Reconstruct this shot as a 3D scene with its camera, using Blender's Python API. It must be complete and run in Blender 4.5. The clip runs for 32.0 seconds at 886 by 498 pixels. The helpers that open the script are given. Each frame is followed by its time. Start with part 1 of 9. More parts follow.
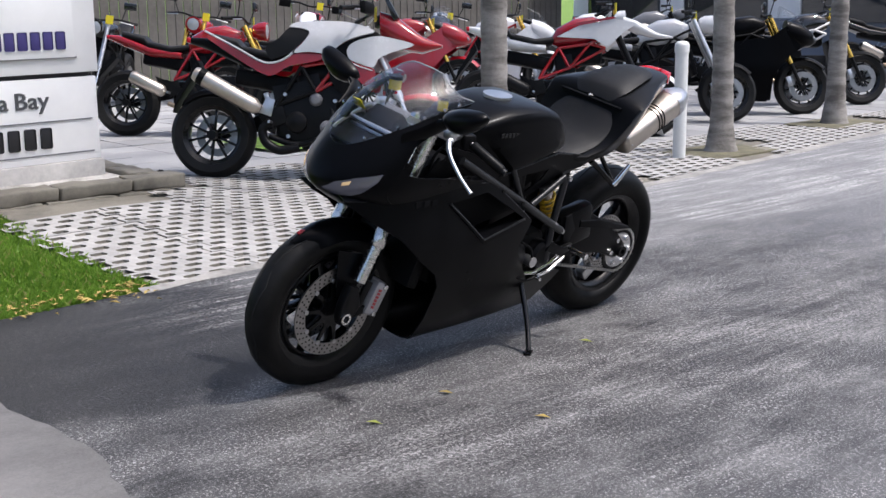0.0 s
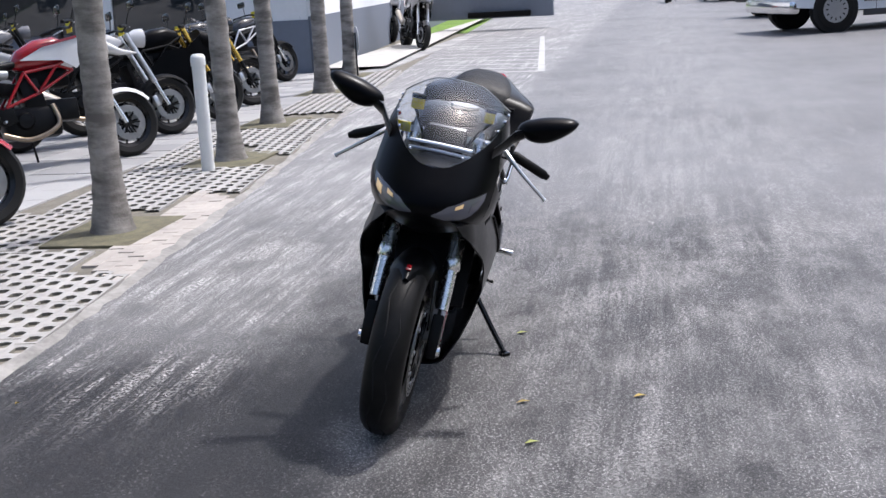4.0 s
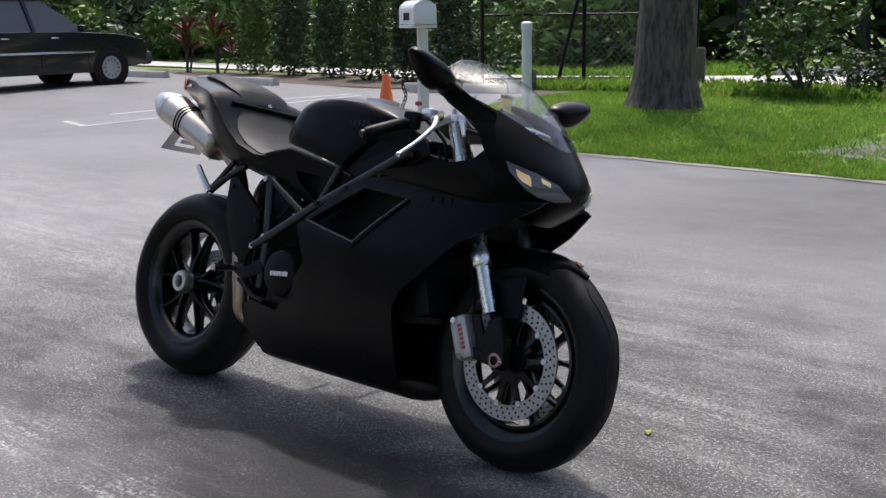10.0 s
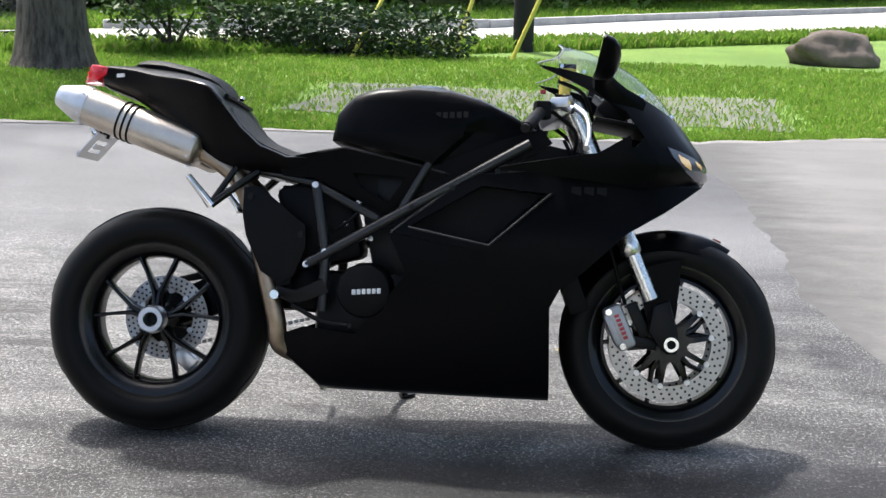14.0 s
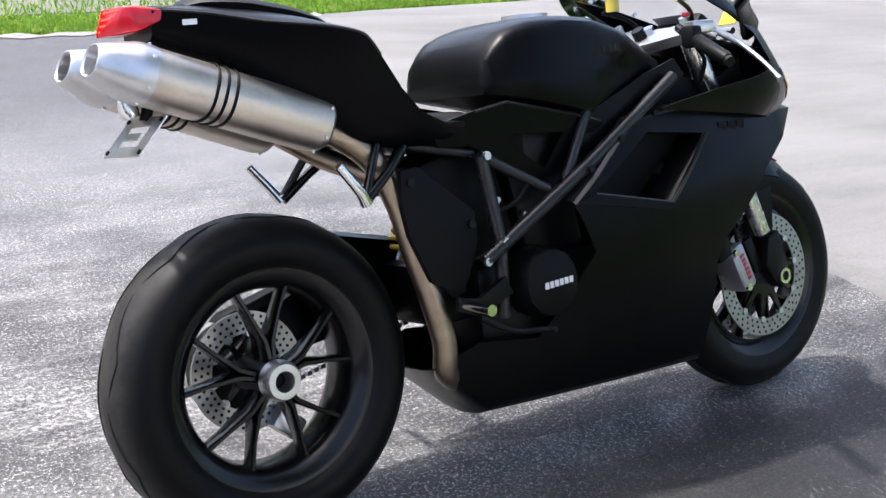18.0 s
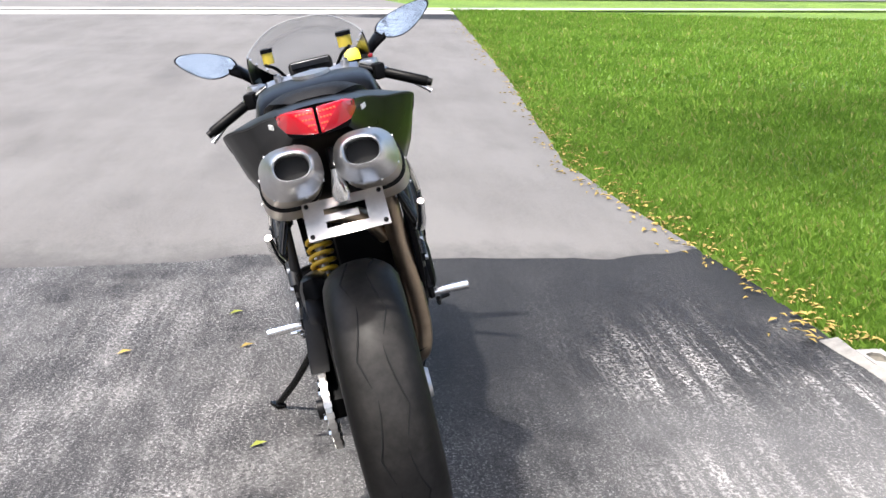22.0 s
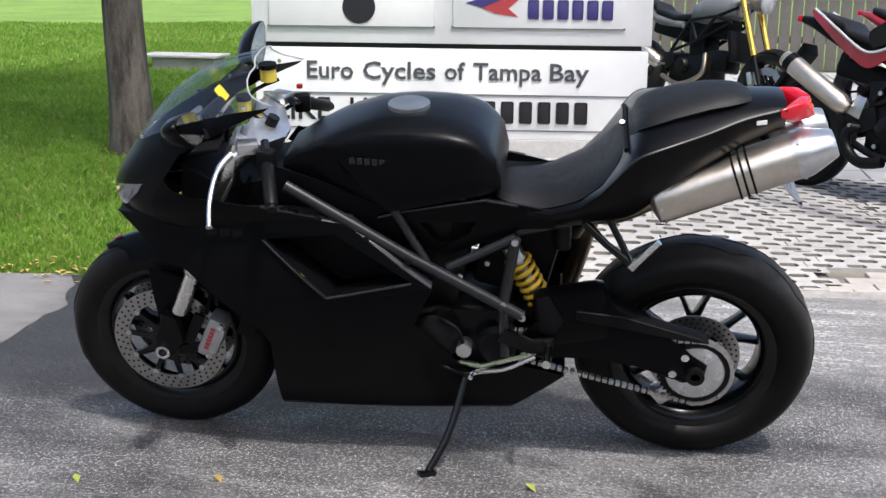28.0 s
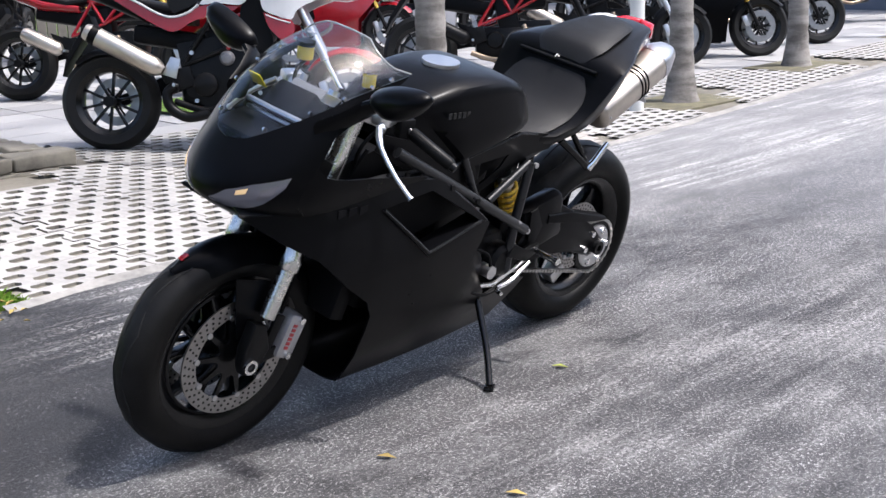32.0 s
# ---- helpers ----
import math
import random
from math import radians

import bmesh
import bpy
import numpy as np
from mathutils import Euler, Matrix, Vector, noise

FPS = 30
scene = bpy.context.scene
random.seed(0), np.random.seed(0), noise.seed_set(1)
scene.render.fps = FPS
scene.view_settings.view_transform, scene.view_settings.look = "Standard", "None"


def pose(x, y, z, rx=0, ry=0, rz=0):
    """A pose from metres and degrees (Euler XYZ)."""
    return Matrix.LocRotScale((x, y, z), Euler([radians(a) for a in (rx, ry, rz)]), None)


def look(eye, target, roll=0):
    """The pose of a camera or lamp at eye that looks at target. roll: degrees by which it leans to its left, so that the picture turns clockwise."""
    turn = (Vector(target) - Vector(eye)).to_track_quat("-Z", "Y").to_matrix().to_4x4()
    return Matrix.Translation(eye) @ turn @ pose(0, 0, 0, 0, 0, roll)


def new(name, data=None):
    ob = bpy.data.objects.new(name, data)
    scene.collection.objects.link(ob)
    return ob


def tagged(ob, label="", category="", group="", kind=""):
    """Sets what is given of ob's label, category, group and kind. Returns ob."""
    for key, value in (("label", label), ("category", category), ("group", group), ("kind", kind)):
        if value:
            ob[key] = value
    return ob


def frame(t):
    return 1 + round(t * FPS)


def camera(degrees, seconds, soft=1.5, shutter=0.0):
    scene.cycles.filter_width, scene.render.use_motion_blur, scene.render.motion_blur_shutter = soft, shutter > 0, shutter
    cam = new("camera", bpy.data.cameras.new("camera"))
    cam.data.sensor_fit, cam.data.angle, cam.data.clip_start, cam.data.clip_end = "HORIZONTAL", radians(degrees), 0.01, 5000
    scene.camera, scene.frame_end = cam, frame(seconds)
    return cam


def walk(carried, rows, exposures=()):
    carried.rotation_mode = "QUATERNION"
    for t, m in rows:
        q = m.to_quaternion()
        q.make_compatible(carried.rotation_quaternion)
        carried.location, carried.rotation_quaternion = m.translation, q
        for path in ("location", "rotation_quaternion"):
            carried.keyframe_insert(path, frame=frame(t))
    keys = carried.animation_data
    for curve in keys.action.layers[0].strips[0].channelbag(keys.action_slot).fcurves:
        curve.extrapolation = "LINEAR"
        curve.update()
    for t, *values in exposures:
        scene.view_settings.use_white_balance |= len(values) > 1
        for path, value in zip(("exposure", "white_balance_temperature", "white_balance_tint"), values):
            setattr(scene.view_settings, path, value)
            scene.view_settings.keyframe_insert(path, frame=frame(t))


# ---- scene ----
# ---- camera and walk ----
cam = camera(40.2, 32.0, soft=1.5)
PATH = [
    (0, (3.028, 3.332, 1.314), (1.741, 1.858, 0.901), -0.61),
    (0.5, (3.209, 3.071, 1.312), (1.82, 1.698, 0.881), -1.59),
    (1, (3.468, 2.832, 1.336), (1.966, 1.579, 0.921), -1.05),
    (1.5, (3.685, 2.598, 1.362), (2.08, 1.473, 0.966), -0.96),
    (2, (3.819, 2.282, 1.372), (2.15, 1.269, 0.937), -2.09),
    (2.5, (3.986, 1.945, 1.362), (2.235, 1.095, 0.9), -1.77),
    (3, (4.12, 1.616, 1.383), (2.291, 0.937, 0.942), -1.9),
    (3.5, (4.204, 1.267, 1.41), (2.329, 0.743, 0.951), -3.14),
    (4, (4.315, 0.901, 1.415), (2.398, 0.537, 0.976), -3.17),
    (4.5, (4.321, 0.562, 1.417), (2.382, 0.365, 0.968), -1.94),
    (6.5, (3.974, -0.793, 1.342), (2.089, -0.297, 0.892), 0.1),
    (7, (3.855, -1.087, 1.321), (2.015, -0.428, 0.899), -0.69),
    (7.5, (3.683, -1.358, 1.282), (1.889, -0.579, 0.867), -1.02),
    (8, (3.541, -1.607, 1.257), (1.801, -0.705, 0.856), -0.93),
    (8.5, (3.399, -1.823, 1.236), (1.733, -0.792, 0.832), 0.25),
    (9, (3.185, -1.986, 1.23), (1.591, -0.846, 0.831), -0.73),
    (9.5, (2.99, -2.054, 1.219), (1.466, -0.825, 0.809), -2.0),
    (10, (2.809, -2.357, 1.215), (1.426, -0.962, 0.839), -0.7),
    (10.5, (2.523, -2.624, 1.252), (1.238, -1.15, 0.835), 0.7),
    (11, (2.283, -2.603, 1.24), (1.045, -1.095, 0.802), -0.3),
    (11.5, (2.001, -2.784, 1.277), (0.99, -1.121, 0.815), -1.4),
    (12, (1.696, -2.901, 1.279), (0.793, -1.184, 0.794), -1.0),
    (12.5, (1.378, -2.985, 1.294), (0.619, -1.194, 0.825), -0.8),
    (13, (1.059, -3.098, 1.297), (0.505, -1.234, 0.826), -1.7),
    (13.5, (0.761, -3.175, 1.26), (0.375, -1.264, 0.817), -0.1),
    (14, (0.476, -3.218, 1.311), (0.248, -1.285, 0.85), 0.7),
    (14.5, (0.161, -3.29, 1.321), (0.066, -1.347, 0.857), -0.3),
    (16.5, (-1.057, -2.817, 1.319), (-0.411, -1.003, 0.777), 1.1),
    (17, (-1.294, -2.538, 1.345), (-0.587, -0.752, 0.787), 0.5),
    (17.5, (-1.495, -2.246, 1.345), (-0.577, -0.572, 0.751), 1.7),
    (18, (-1.659, -1.99, 1.313), (-0.586, -0.424, 0.682), 3.3),
    (18.5, (-1.807, -1.685, 1.35), (-0.606, -0.218, 0.712), 2.1),
    (19, (-2.049, -1.468, 1.351), (-0.635, -0.192, 0.743), 3.6),
    (19.5, (-2.36, -1.35, 1.317), (-0.792, -0.307, 0.642), 5.4),
    (20, (-2.622, -1.124, 1.33), (-0.93, -0.285, 0.67), 2.1),
    (20.5, (-2.894, -0.892, 1.348), (-1.097, -0.275, 0.724), 1.2),
    (21, (-3.125, -0.621, 1.353), (-1.238, -0.283, 0.781), 2.4),
    (21.5, (-3.247, -0.255, 1.352), (-1.325, -0.166, 0.806), 2.4),
    (22, (-3.352, 0.101, 1.349), (-1.424, -0.062, 0.841), 1.7),
    (22.5, (-3.405, 0.486, 1.336), (-1.5, 0.089, 0.872), 2.7),
    (23, (-3.342, 0.867, 1.332), (-1.493, 0.273, 0.853), 2.4),
    (23.5, (-3.259, 1.243, 1.298), (-1.49, 0.44, 0.823), 0.5),
    (24, (-3.093, 1.574, 1.27), (-1.421, 0.58, 0.805), 0.9),
    (24.5, (-2.857, 1.884, 1.261), (-1.301, 0.72, 0.789), 1.01),
    (25, (-2.592, 2.196, 1.277), (-1.165, 0.855, 0.866), -0.98),
    (25.5, (-2.305, 2.428, 1.257), (-1.016, 0.963, 0.82), -0.15),
    (26, (-1.998, 2.666, 1.255), (-0.851, 1.085, 0.824), 0.36),
    (26.5, (-1.681, 2.889, 1.279), (-0.742, 1.179, 0.838), -0.15),
    (28.5, (-0.144, 3.225, 1.298), (-0.061, 1.28, 0.842), 0.48),
    (29, (0.274, 3.259, 1.296), (0.095, 1.323, 0.829), 0.4),
    (29.5, (0.661, 3.266, 1.261), (0.246, 1.353, 0.851), 1.5),
    (30, (1.024, 3.182, 1.285), (0.431, 1.321, 0.852), -0.22),
    (30.5, (1.392, 3.116, 1.301), (0.606, 1.339, 0.825), -0.92),
    (31, (1.714, 2.996, 1.297), (0.758, 1.308, 0.812), -0.44),
    (31.5, (2.009, 2.822, 1.303), (0.887, 1.25, 0.782), -1.3),
    (32, (2.356, 2.59, 1.3), (1.01, 1.2, 0.794), -1.8),
]
walk(cam, [(t, look(eye, target, roll)) for t, eye, target, roll in PATH],
     [(0, 0.55, 6050, 12), (2, 0.72, 6050, 12), (4, 0.62, 6000, 12), (7, 0.52, 6100, 12), (9, 0.52, 6250, 11), (12, 0.70, 6180, 8), (14, 1.14, 6300, 7), (17, 1.32, 6400, 10), (18, 1.46, 6150, 11), (20, 1.56, 6200, 12), (22, 1.20, 6380, 10), (24, 0.66, 6260, 12), (26, 0.66, 6260, 10), (29, 0.92, 6100, 10), (32, 1.00, 6050, 12)])

# ---- world, sun, exposure ----
SUN_ELEV, SUN_AZ = 64.0, 128.0     # azimuth of the sun, degrees from +x towards +y
world = bpy.data.worlds.new("sky")
scene.world = world
world.use_nodes = True
wn = world.node_tree.nodes
sky = wn.new("ShaderNodeTexSky")
sky.sky_type, sky.sun_disc = "NISHITA", False
sky.sun_elevation, sky.sun_rotation = radians(SUN_ELEV), radians(90 - SUN_AZ)
sky.air_density, sky.dust_density, sky.ozone_density = 1.0, 5.0, 0.8
wn["Background"].inputs[1].default_value = 0.15
world.node_tree.links.new(sky.outputs[0], wn["Background"].inputs[0])
sun_data = bpy.data.lights.new("sun", "SUN")
sun_data.energy, sun_data.angle, sun_data.color = 2.6, radians(2.5), (1.0, 0.95, 0.88)
sun = new("sun", sun_data)
sun.matrix_world = look((40 * math.cos(radians(SUN_AZ)), 40 * math.sin(radians(SUN_AZ)), 40 * math.tan(radians(SUN_ELEV))), (0, 0, 0))

# ---- building tools ----
def part(name, bm, material, parent=None, label="", smooth=40):
    """Links a bmesh as one mesh object under a thing or a part."""
    me = bpy.data.meshes.new(name)
    bm.to_mesh(me)
    bm.free()
    if material is not None:
        me.materials.append(material)
    if smooth:
        me.polygons.foreach_set("use_smooth", [True] * len(me.polygons))
        me.set_sharp_from_angle(angle=radians(smooth))
    ob = new(name, me)
    if parent is not None:
        ob.parent = parent
    return tagged(ob, label)


def share(name, mesh, parent, m):
    """One more object on a mesh that others use too."""
    ob = new(name, mesh)
    ob.parent = parent
    ob.matrix_basis = m
    return ob


def thing(name, m, label, category, group="", kind=""):
    ob = new(name)
    ob.matrix_basis = m
    return tagged(ob, label, category, group, kind)


def box(bm, sx, sy, sz, m=Matrix(), bevel=0.0):
    """A box of that size centred on m."""
    geo = bmesh.ops.create_cube(bm, size=1.0, matrix=m @ Matrix.Diagonal((sx, sy, sz, 1)))
    if bevel:
        es = list({e for v in geo["verts"] for e in v.link_edges})
        bmesh.ops.bevel(bm, geom=es, offset=bevel, segments=2, affect="EDGES", profile=0.5)
    return bm


def ring_faces(bm, a, b, closed=True):
    n = len(a)
    for i in range(n if closed else n - 1):
        j = (i + 1) % n
        bm.faces.new((a[i], a[j], b[j], b[i]))


def loft(bm, rings, closed=True, cap0=True, cap1=True):
    """Skins rings of equally many points."""
    vs = [[bm.verts.new(p) for p in r] for r in rings]
    for a, b in zip(vs, vs[1:]):
        ring_faces(bm, a, b, closed)
    if closed and cap0:
        bm.faces.new(vs[0][::-1])
    if closed and cap1:
        bm.faces.new(vs[-1])
    return vs


def tube(bm, pts, r, seg=10, caps=True):
    """A round bar along points; r: one radius or one for each point."""
    pts = [Vector(p) for p in pts]
    rs = r if isinstance(r, (list, tuple)) else [r] * len(pts)
    side, rings = None, []
    for i, p in enumerate(pts):
        d = (pts[min(i + 1, len(pts) - 1)] - pts[max(i - 1, 0)]).normalized()
        if side is None:
            side = d.cross(Vector((0, 0, 1)) if abs(d.z) < 0.9 else Vector((1, 0, 0))).normalized()
        side = (side - d * side.dot(d)).normalized()
        up = d.cross(side)
        rings.append([p + rs[i] * (math.cos(a) * side + math.sin(a) * up) for a in (2 * math.pi * k / seg for k in range(seg))])
    loft(bm, rings, True, caps, caps)
    bm.normal_update()
    return bm


def smooth_path(pts, n=6):
    """Catmull-Rom through points."""
    p = [Vector(q) for q in pts]
    out = []
    for i in range(len(p) - 1):
        a, b, c, d = p[max(i - 1, 0)], p[i], p[i + 1], p[min(i + 2, len(p) - 1)]
        for k in range(n):
            t = k / n
            out.append(0.5 * ((2 * b) + (c - a) * t + (2 * a - 5 * b + 4 * c - d) * t * t + (3 * b - a - 3 * c + d) * t ** 3))
    return out + [p[-1]]


def lathe(bm, profile, seg=48, m=Matrix(), closed=True):
    """Turns a profile of (radius, y) about the y axis."""
    rings = []
    for k in range(seg):
        a = 2 * math.pi * k / seg
        rings.append([bm.verts.new(m @ Vector((r * math.cos(a), y, r * math.sin(a)))) for r, y in profile])
    n = len(profile)
    for k in range(seg):
        a, b = rings[k], rings[(k + 1) % seg]
        for i in range(n if closed else n - 1):
            j = (i + 1) % n
            bm.faces.new((a[i], a[j], b[j], b[i]))
    return bm


def disc(bm, r, y0, y1, seg=24, m=Matrix()):
    """A solid cylinder along y."""
    rings = [[m @ Vector((r * math.cos(2 * math.pi * k / seg), y, r * math.sin(2 * math.pi * k / seg))) for k in range(seg)] for y in (y0, y1)]
    loft(bm, rings)
    return bm


def plate(bm, pts, y0, y1, m=Matrix(), bevel=0.0):
    """A flat plate with an outline in x and z, between y0 and y1."""
    a = [bm.verts.new(m @ Vector((x, y0, z))) for x, z in pts]
    b = [bm.verts.new(m @ Vector((x, y1, z))) for x, z in pts]
    fs = [bm.faces.new(a), bm.faces.new(b[::-1])]
    for i in range(len(pts)):
        j = (i + 1) % len(pts)
        fs.append(bm.faces.new((a[j], a[i], b[i], b[j])))
    if bevel:
        es = list({e for f in fs[:2] for e in f.edges})
        bmesh.ops.bevel(bm, geom=es, offset=bevel, segments=2, affect="EDGES", profile=0.5)
    bmesh.ops.recalc_face_normals(bm, faces=bm.faces[:])
    return bm


def lerp(x, xs, ys):
    return float(np.interp(x, xs, ys))


def inside(x, z, poly):
    c = False
    for (x0, z0), (x1, z1) in zip(poly, poly[1:] + poly[:1]):
        if (z0 > z) != (z1 > z) and x < (x1 - x0) * (z - z0) / (z1 - z0) + x0:
            c = not c
    return c


def shell(outline, width, side, cell=0.04, thick=0.004, holes=()):
    """A bodywork panel: an outline in x and z laid on the surface y = side * width(x, z), with a thickness and convex holes."""
    bm = bmesh.new()
    bm.faces.new([bm.verts.new((x, 0, z)) for x, z in outline])
    xs, zs = [p[0] for p in outline], [p[1] for p in outline]
    cuts = [((x, 0, 0), (1, 0, 0)) for x in np.arange(min(xs) + cell, max(xs), cell)]
    cuts += [((0, 0, z), (0, 0, 1)) for z in np.arange(min(zs) + cell, max(zs), cell)]
    for h in holes:
        for (x0, z0), (x1, z1) in zip(h, h[1:] + h[:1]):
            cuts.append(((x0, 0, z0), (z1 - z0, 0, x0 - x1)))
    for co, no in cuts:
        bmesh.ops.bisect_plane(bm, geom=bm.verts[:] + bm.edges[:] + bm.faces[:], plane_co=co, plane_no=Vector(no).normalized(), dist=1e-5)
    gone = [f for f in bm.faces if any(inside(f.calc_center_median().x, f.calc_center_median().z, h) for h in holes)]
    bmesh.ops.delete(bm, geom=gone, context="FACES")
    for v in bm.verts:
        v.co.y = side * width(v.co.x, v.co.z)
    thicken(bm, thick, (0.2, 0, 0.5))
    return bm


def thicken(bm, t, centre):
    """Gives an open sheet a thickness towards the centre's side."""
    bmesh.ops.recalc_face_normals(bm, faces=bm.faces[:])
    c = Vector(centre)
    if sum((f.calc_center_median() - c).dot(f.normal) * f.calc_area() for f in bm.faces) < 0:
        bmesh.ops.reverse_faces(bm, faces=bm.faces[:])
    bm.normal_update()
    offs = {v: v.co - v.normal * t for v in bm.verts}
    old, rim = bm.faces[:], [e for e in bm.edges if e.is_boundary]
    twin = {v: bm.verts.new(p) for v, p in offs.items()}
    for f in old:
        bm.faces.new([twin[v] for v in reversed(f.verts)])
    for e in rim:
        a, b = e.verts
        f = e.link_faces[0]
        vs = f.verts[:]
        if vs[(vs.index(a) + 1) % len(vs)] == b:
            a, b = b, a
        bm.faces.new((a, b, twin[b], twin[a]))
    bm.normal_update()


def text_mesh(body, size, depth=0.004, bold=0.0):
    """Raised lettering as a bmesh in the x, y plane, centred."""
    cu = bpy.data.curves.new("lettering", "FONT")
    cu.body, cu.size, cu.extrude, cu.align_x, cu.align_y, cu.resolution_u = body, size, depth, "CENTER", "CENTER", 2
    cu.offset = bold
    ob = new("lettering", cu)
    me = bpy.data.meshes.new_from_object(ob.evaluated_get(bpy.context.evaluated_depsgraph_get()))
    bm = bmesh.new()
    bm.from_mesh(me)
    bpy.data.objects.remove(ob)
    bpy.data.curves.remove(cu)
    bpy.data.meshes.remove(me)
    return bm


def rise(x, y):
    """Height of the ground: level round the motorcycle, rising towards the car park and level again there."""
    e = min(-0.75 * x + 0.65 * y - 3, 45)
    a = max(0.0, min(1.0, (-1.9 - y) / 1.7)) * max(0.0, min(1.0, (x + 1.7) / 1.4)) * max(0.0, min(1.0, (12 - x) / 5))
    slope = 0.022 * (math.log1p(math.exp(-abs(2 * e))) / 2 + max(e, 0))
    west = max(0.0, min(1.0, (-x - 6) / 6))
    west *= west * (3 - 2 * west)
    north = max(0.0, min(1.0, (y - 3) / 6))
    return 0.09 * a * a * (3 - 2 * a) + slope * (1 - west) + min(slope, 0.12 * north * north * (3 - 2 * north)) * west

# ---- materials ----
def mat(name, color, rough=0.5, metal=0.0, spec=0.5, **extra):
    m = bpy.data.materials.new(name)
    m.use_nodes = True
    b = m.node_tree.nodes["Principled BSDF"]
    b.inputs["Base Color"].default_value = (*color, 1)
    b.inputs["Roughness"].default_value = rough
    b.inputs["Metallic"].default_value = metal
    b.inputs["Specular IOR Level"].default_value = spec
    for key, value in extra.items():
        b.inputs[key.replace("_", " ")].default_value = value
    return m


def nodes(m):
    return m.node_tree.nodes, m.node_tree.links, m.node_tree.nodes["Principled BSDF"]


def noise_tex(m, scale, detail=4.0, rough=0.6, stretch=None, world=True):
    n, l, _ = nodes(m)
    co = n.new("ShaderNodeTexCoord")
    if world:
        src = n.new("ShaderNodeNewGeometry").outputs["Position"]
    else:
        src = co.outputs["Object"]
    if stretch:
        mp = n.new("ShaderNodeMapping")
        mp.inputs["Scale"].default_value = stretch[:3]
        if len(stretch) > 3:
            mp.inputs["Rotation"].default_value = (0, 0, radians(stretch[3]))
        l.new(src, mp.inputs[0])
        src = mp.outputs[0]
    t = n.new("ShaderNodeTexNoise")
    t.inputs["Scale"].default_value, t.inputs["Detail"].default_value, t.inputs["Roughness"].default_value = scale, detail, rough
    l.new(src, t.inputs["Vector"])
    return t.outputs["Fac"]


def ramp(m, fac, *stops):
    n, l, _ = nodes(m)
    r = n.new("ShaderNodeValToRGB")
    while len(r.color_ramp.elements) < len(stops):
        r.color_ramp.elements.new(0.5)
    for e, (p, c) in zip(r.color_ramp.elements, stops):
        e.position = p
        e.color = (*c, 1) if isinstance(c, tuple) else (c, c, c, 1)
    l.new(fac, r.inputs[0])
    return r.outputs[0]


def mix(m, fac, a, b, mode="MIX"):
    n, l, _ = nodes(m)
    x = n.new("ShaderNodeMix")
    x.data_type, x.blend_type = "RGBA", mode
    for sock, v in ((x.inputs[0], fac), (x.inputs[6], a), (x.inputs[7], b)):
        if isinstance(v, (int, float)):
            sock.default_value = v if sock == x.inputs[0] else (v, v, v, 1)
        elif isinstance(v, tuple):
            sock.default_value = (*v, 1)
        else:
            l.new(v, sock)
    return x.outputs[2]


def to(m, sock, out):
    n, l, b = nodes(m)
    l.new(out, b.inputs[sock])


def bump(m, height, strength=0.3, dist=0.01):
    n, l, b = nodes(m)
    k = n.new("ShaderNodeBump")
    k.inputs["Strength"].default_value, k.inputs["Distance"].default_value = strength, dist
    l.new(height, k.inputs["Height"])
    l.new(k.outputs[0], b.inputs["Normal"])


def worn(name, color, rough=0.5, metal=0.0, spread=0.25, scale=30.0, bumpy=0.0, world=False, **extra):
    """A paint or metal with slight variation of tone and gloss at two scales."""
    m = mat(name, color, rough, metal, **extra)
    fine, broad = noise_tex(m, scale, 5, 0.7, world=world), noise_tex(m, scale * 0.15, 3, 0.5, world=world)
    lo, hi = tuple(c * (1 - spread) for c in color), tuple(min(1, c * (1 + spread)) for c in color)
    to(m, "Base Color", mix(m, 0.5, ramp(m, fine, (0.3, lo), (0.7, hi)), ramp(m, broad, (0.35, lo), (0.65, hi))))
    to(m, "Roughness", ramp(m, mix(m, 0.5, fine, broad), (0.3, max(0.02, rough * 0.82)), (0.7, min(1, rough * 1.18))))
    if bumpy:
        bump(m, fine, bumpy, 0.004)
    return m


MATT = worn("matt_black_paint", (0.0021, 0.0022, 0.0028), 0.32, spread=0.15, scale=40, spec=0.2)
# satin: the gloss rises towards grazing angles
p_lw = MATT.node_tree.nodes.new("ShaderNodeLayerWeight")
p_lw.inputs[0].default_value = 0.5
to(MATT, "Specular IOR Level", ramp(MATT, p_lw.outputs["Facing"], (0.0, 0.05), (0.30, 0.12), (0.58, 0.12), (0.74, 0.40), (1.0, 1.0)))
FRAMEM = worn("satin_black_tube", (0.012, 0.0125, 0.014), 0.30, spread=0.2, scale=60, spec=0.4)
GLOSSB = worn("satin_black_metal", (0.003, 0.003, 0.0034), 0.22, spread=0.2, scale=60, spec=0.35)
PLASTIC = worn("black_plastic", (0.0035, 0.0035, 0.004), 0.5, spread=0.3, scale=80, bumpy=0.1, spec=0.11)
SEATM = worn("black_seat_cover", (0.0045, 0.0045, 0.0052), 0.52, spread=0.2, scale=300, bumpy=0.25, spec=0.26)


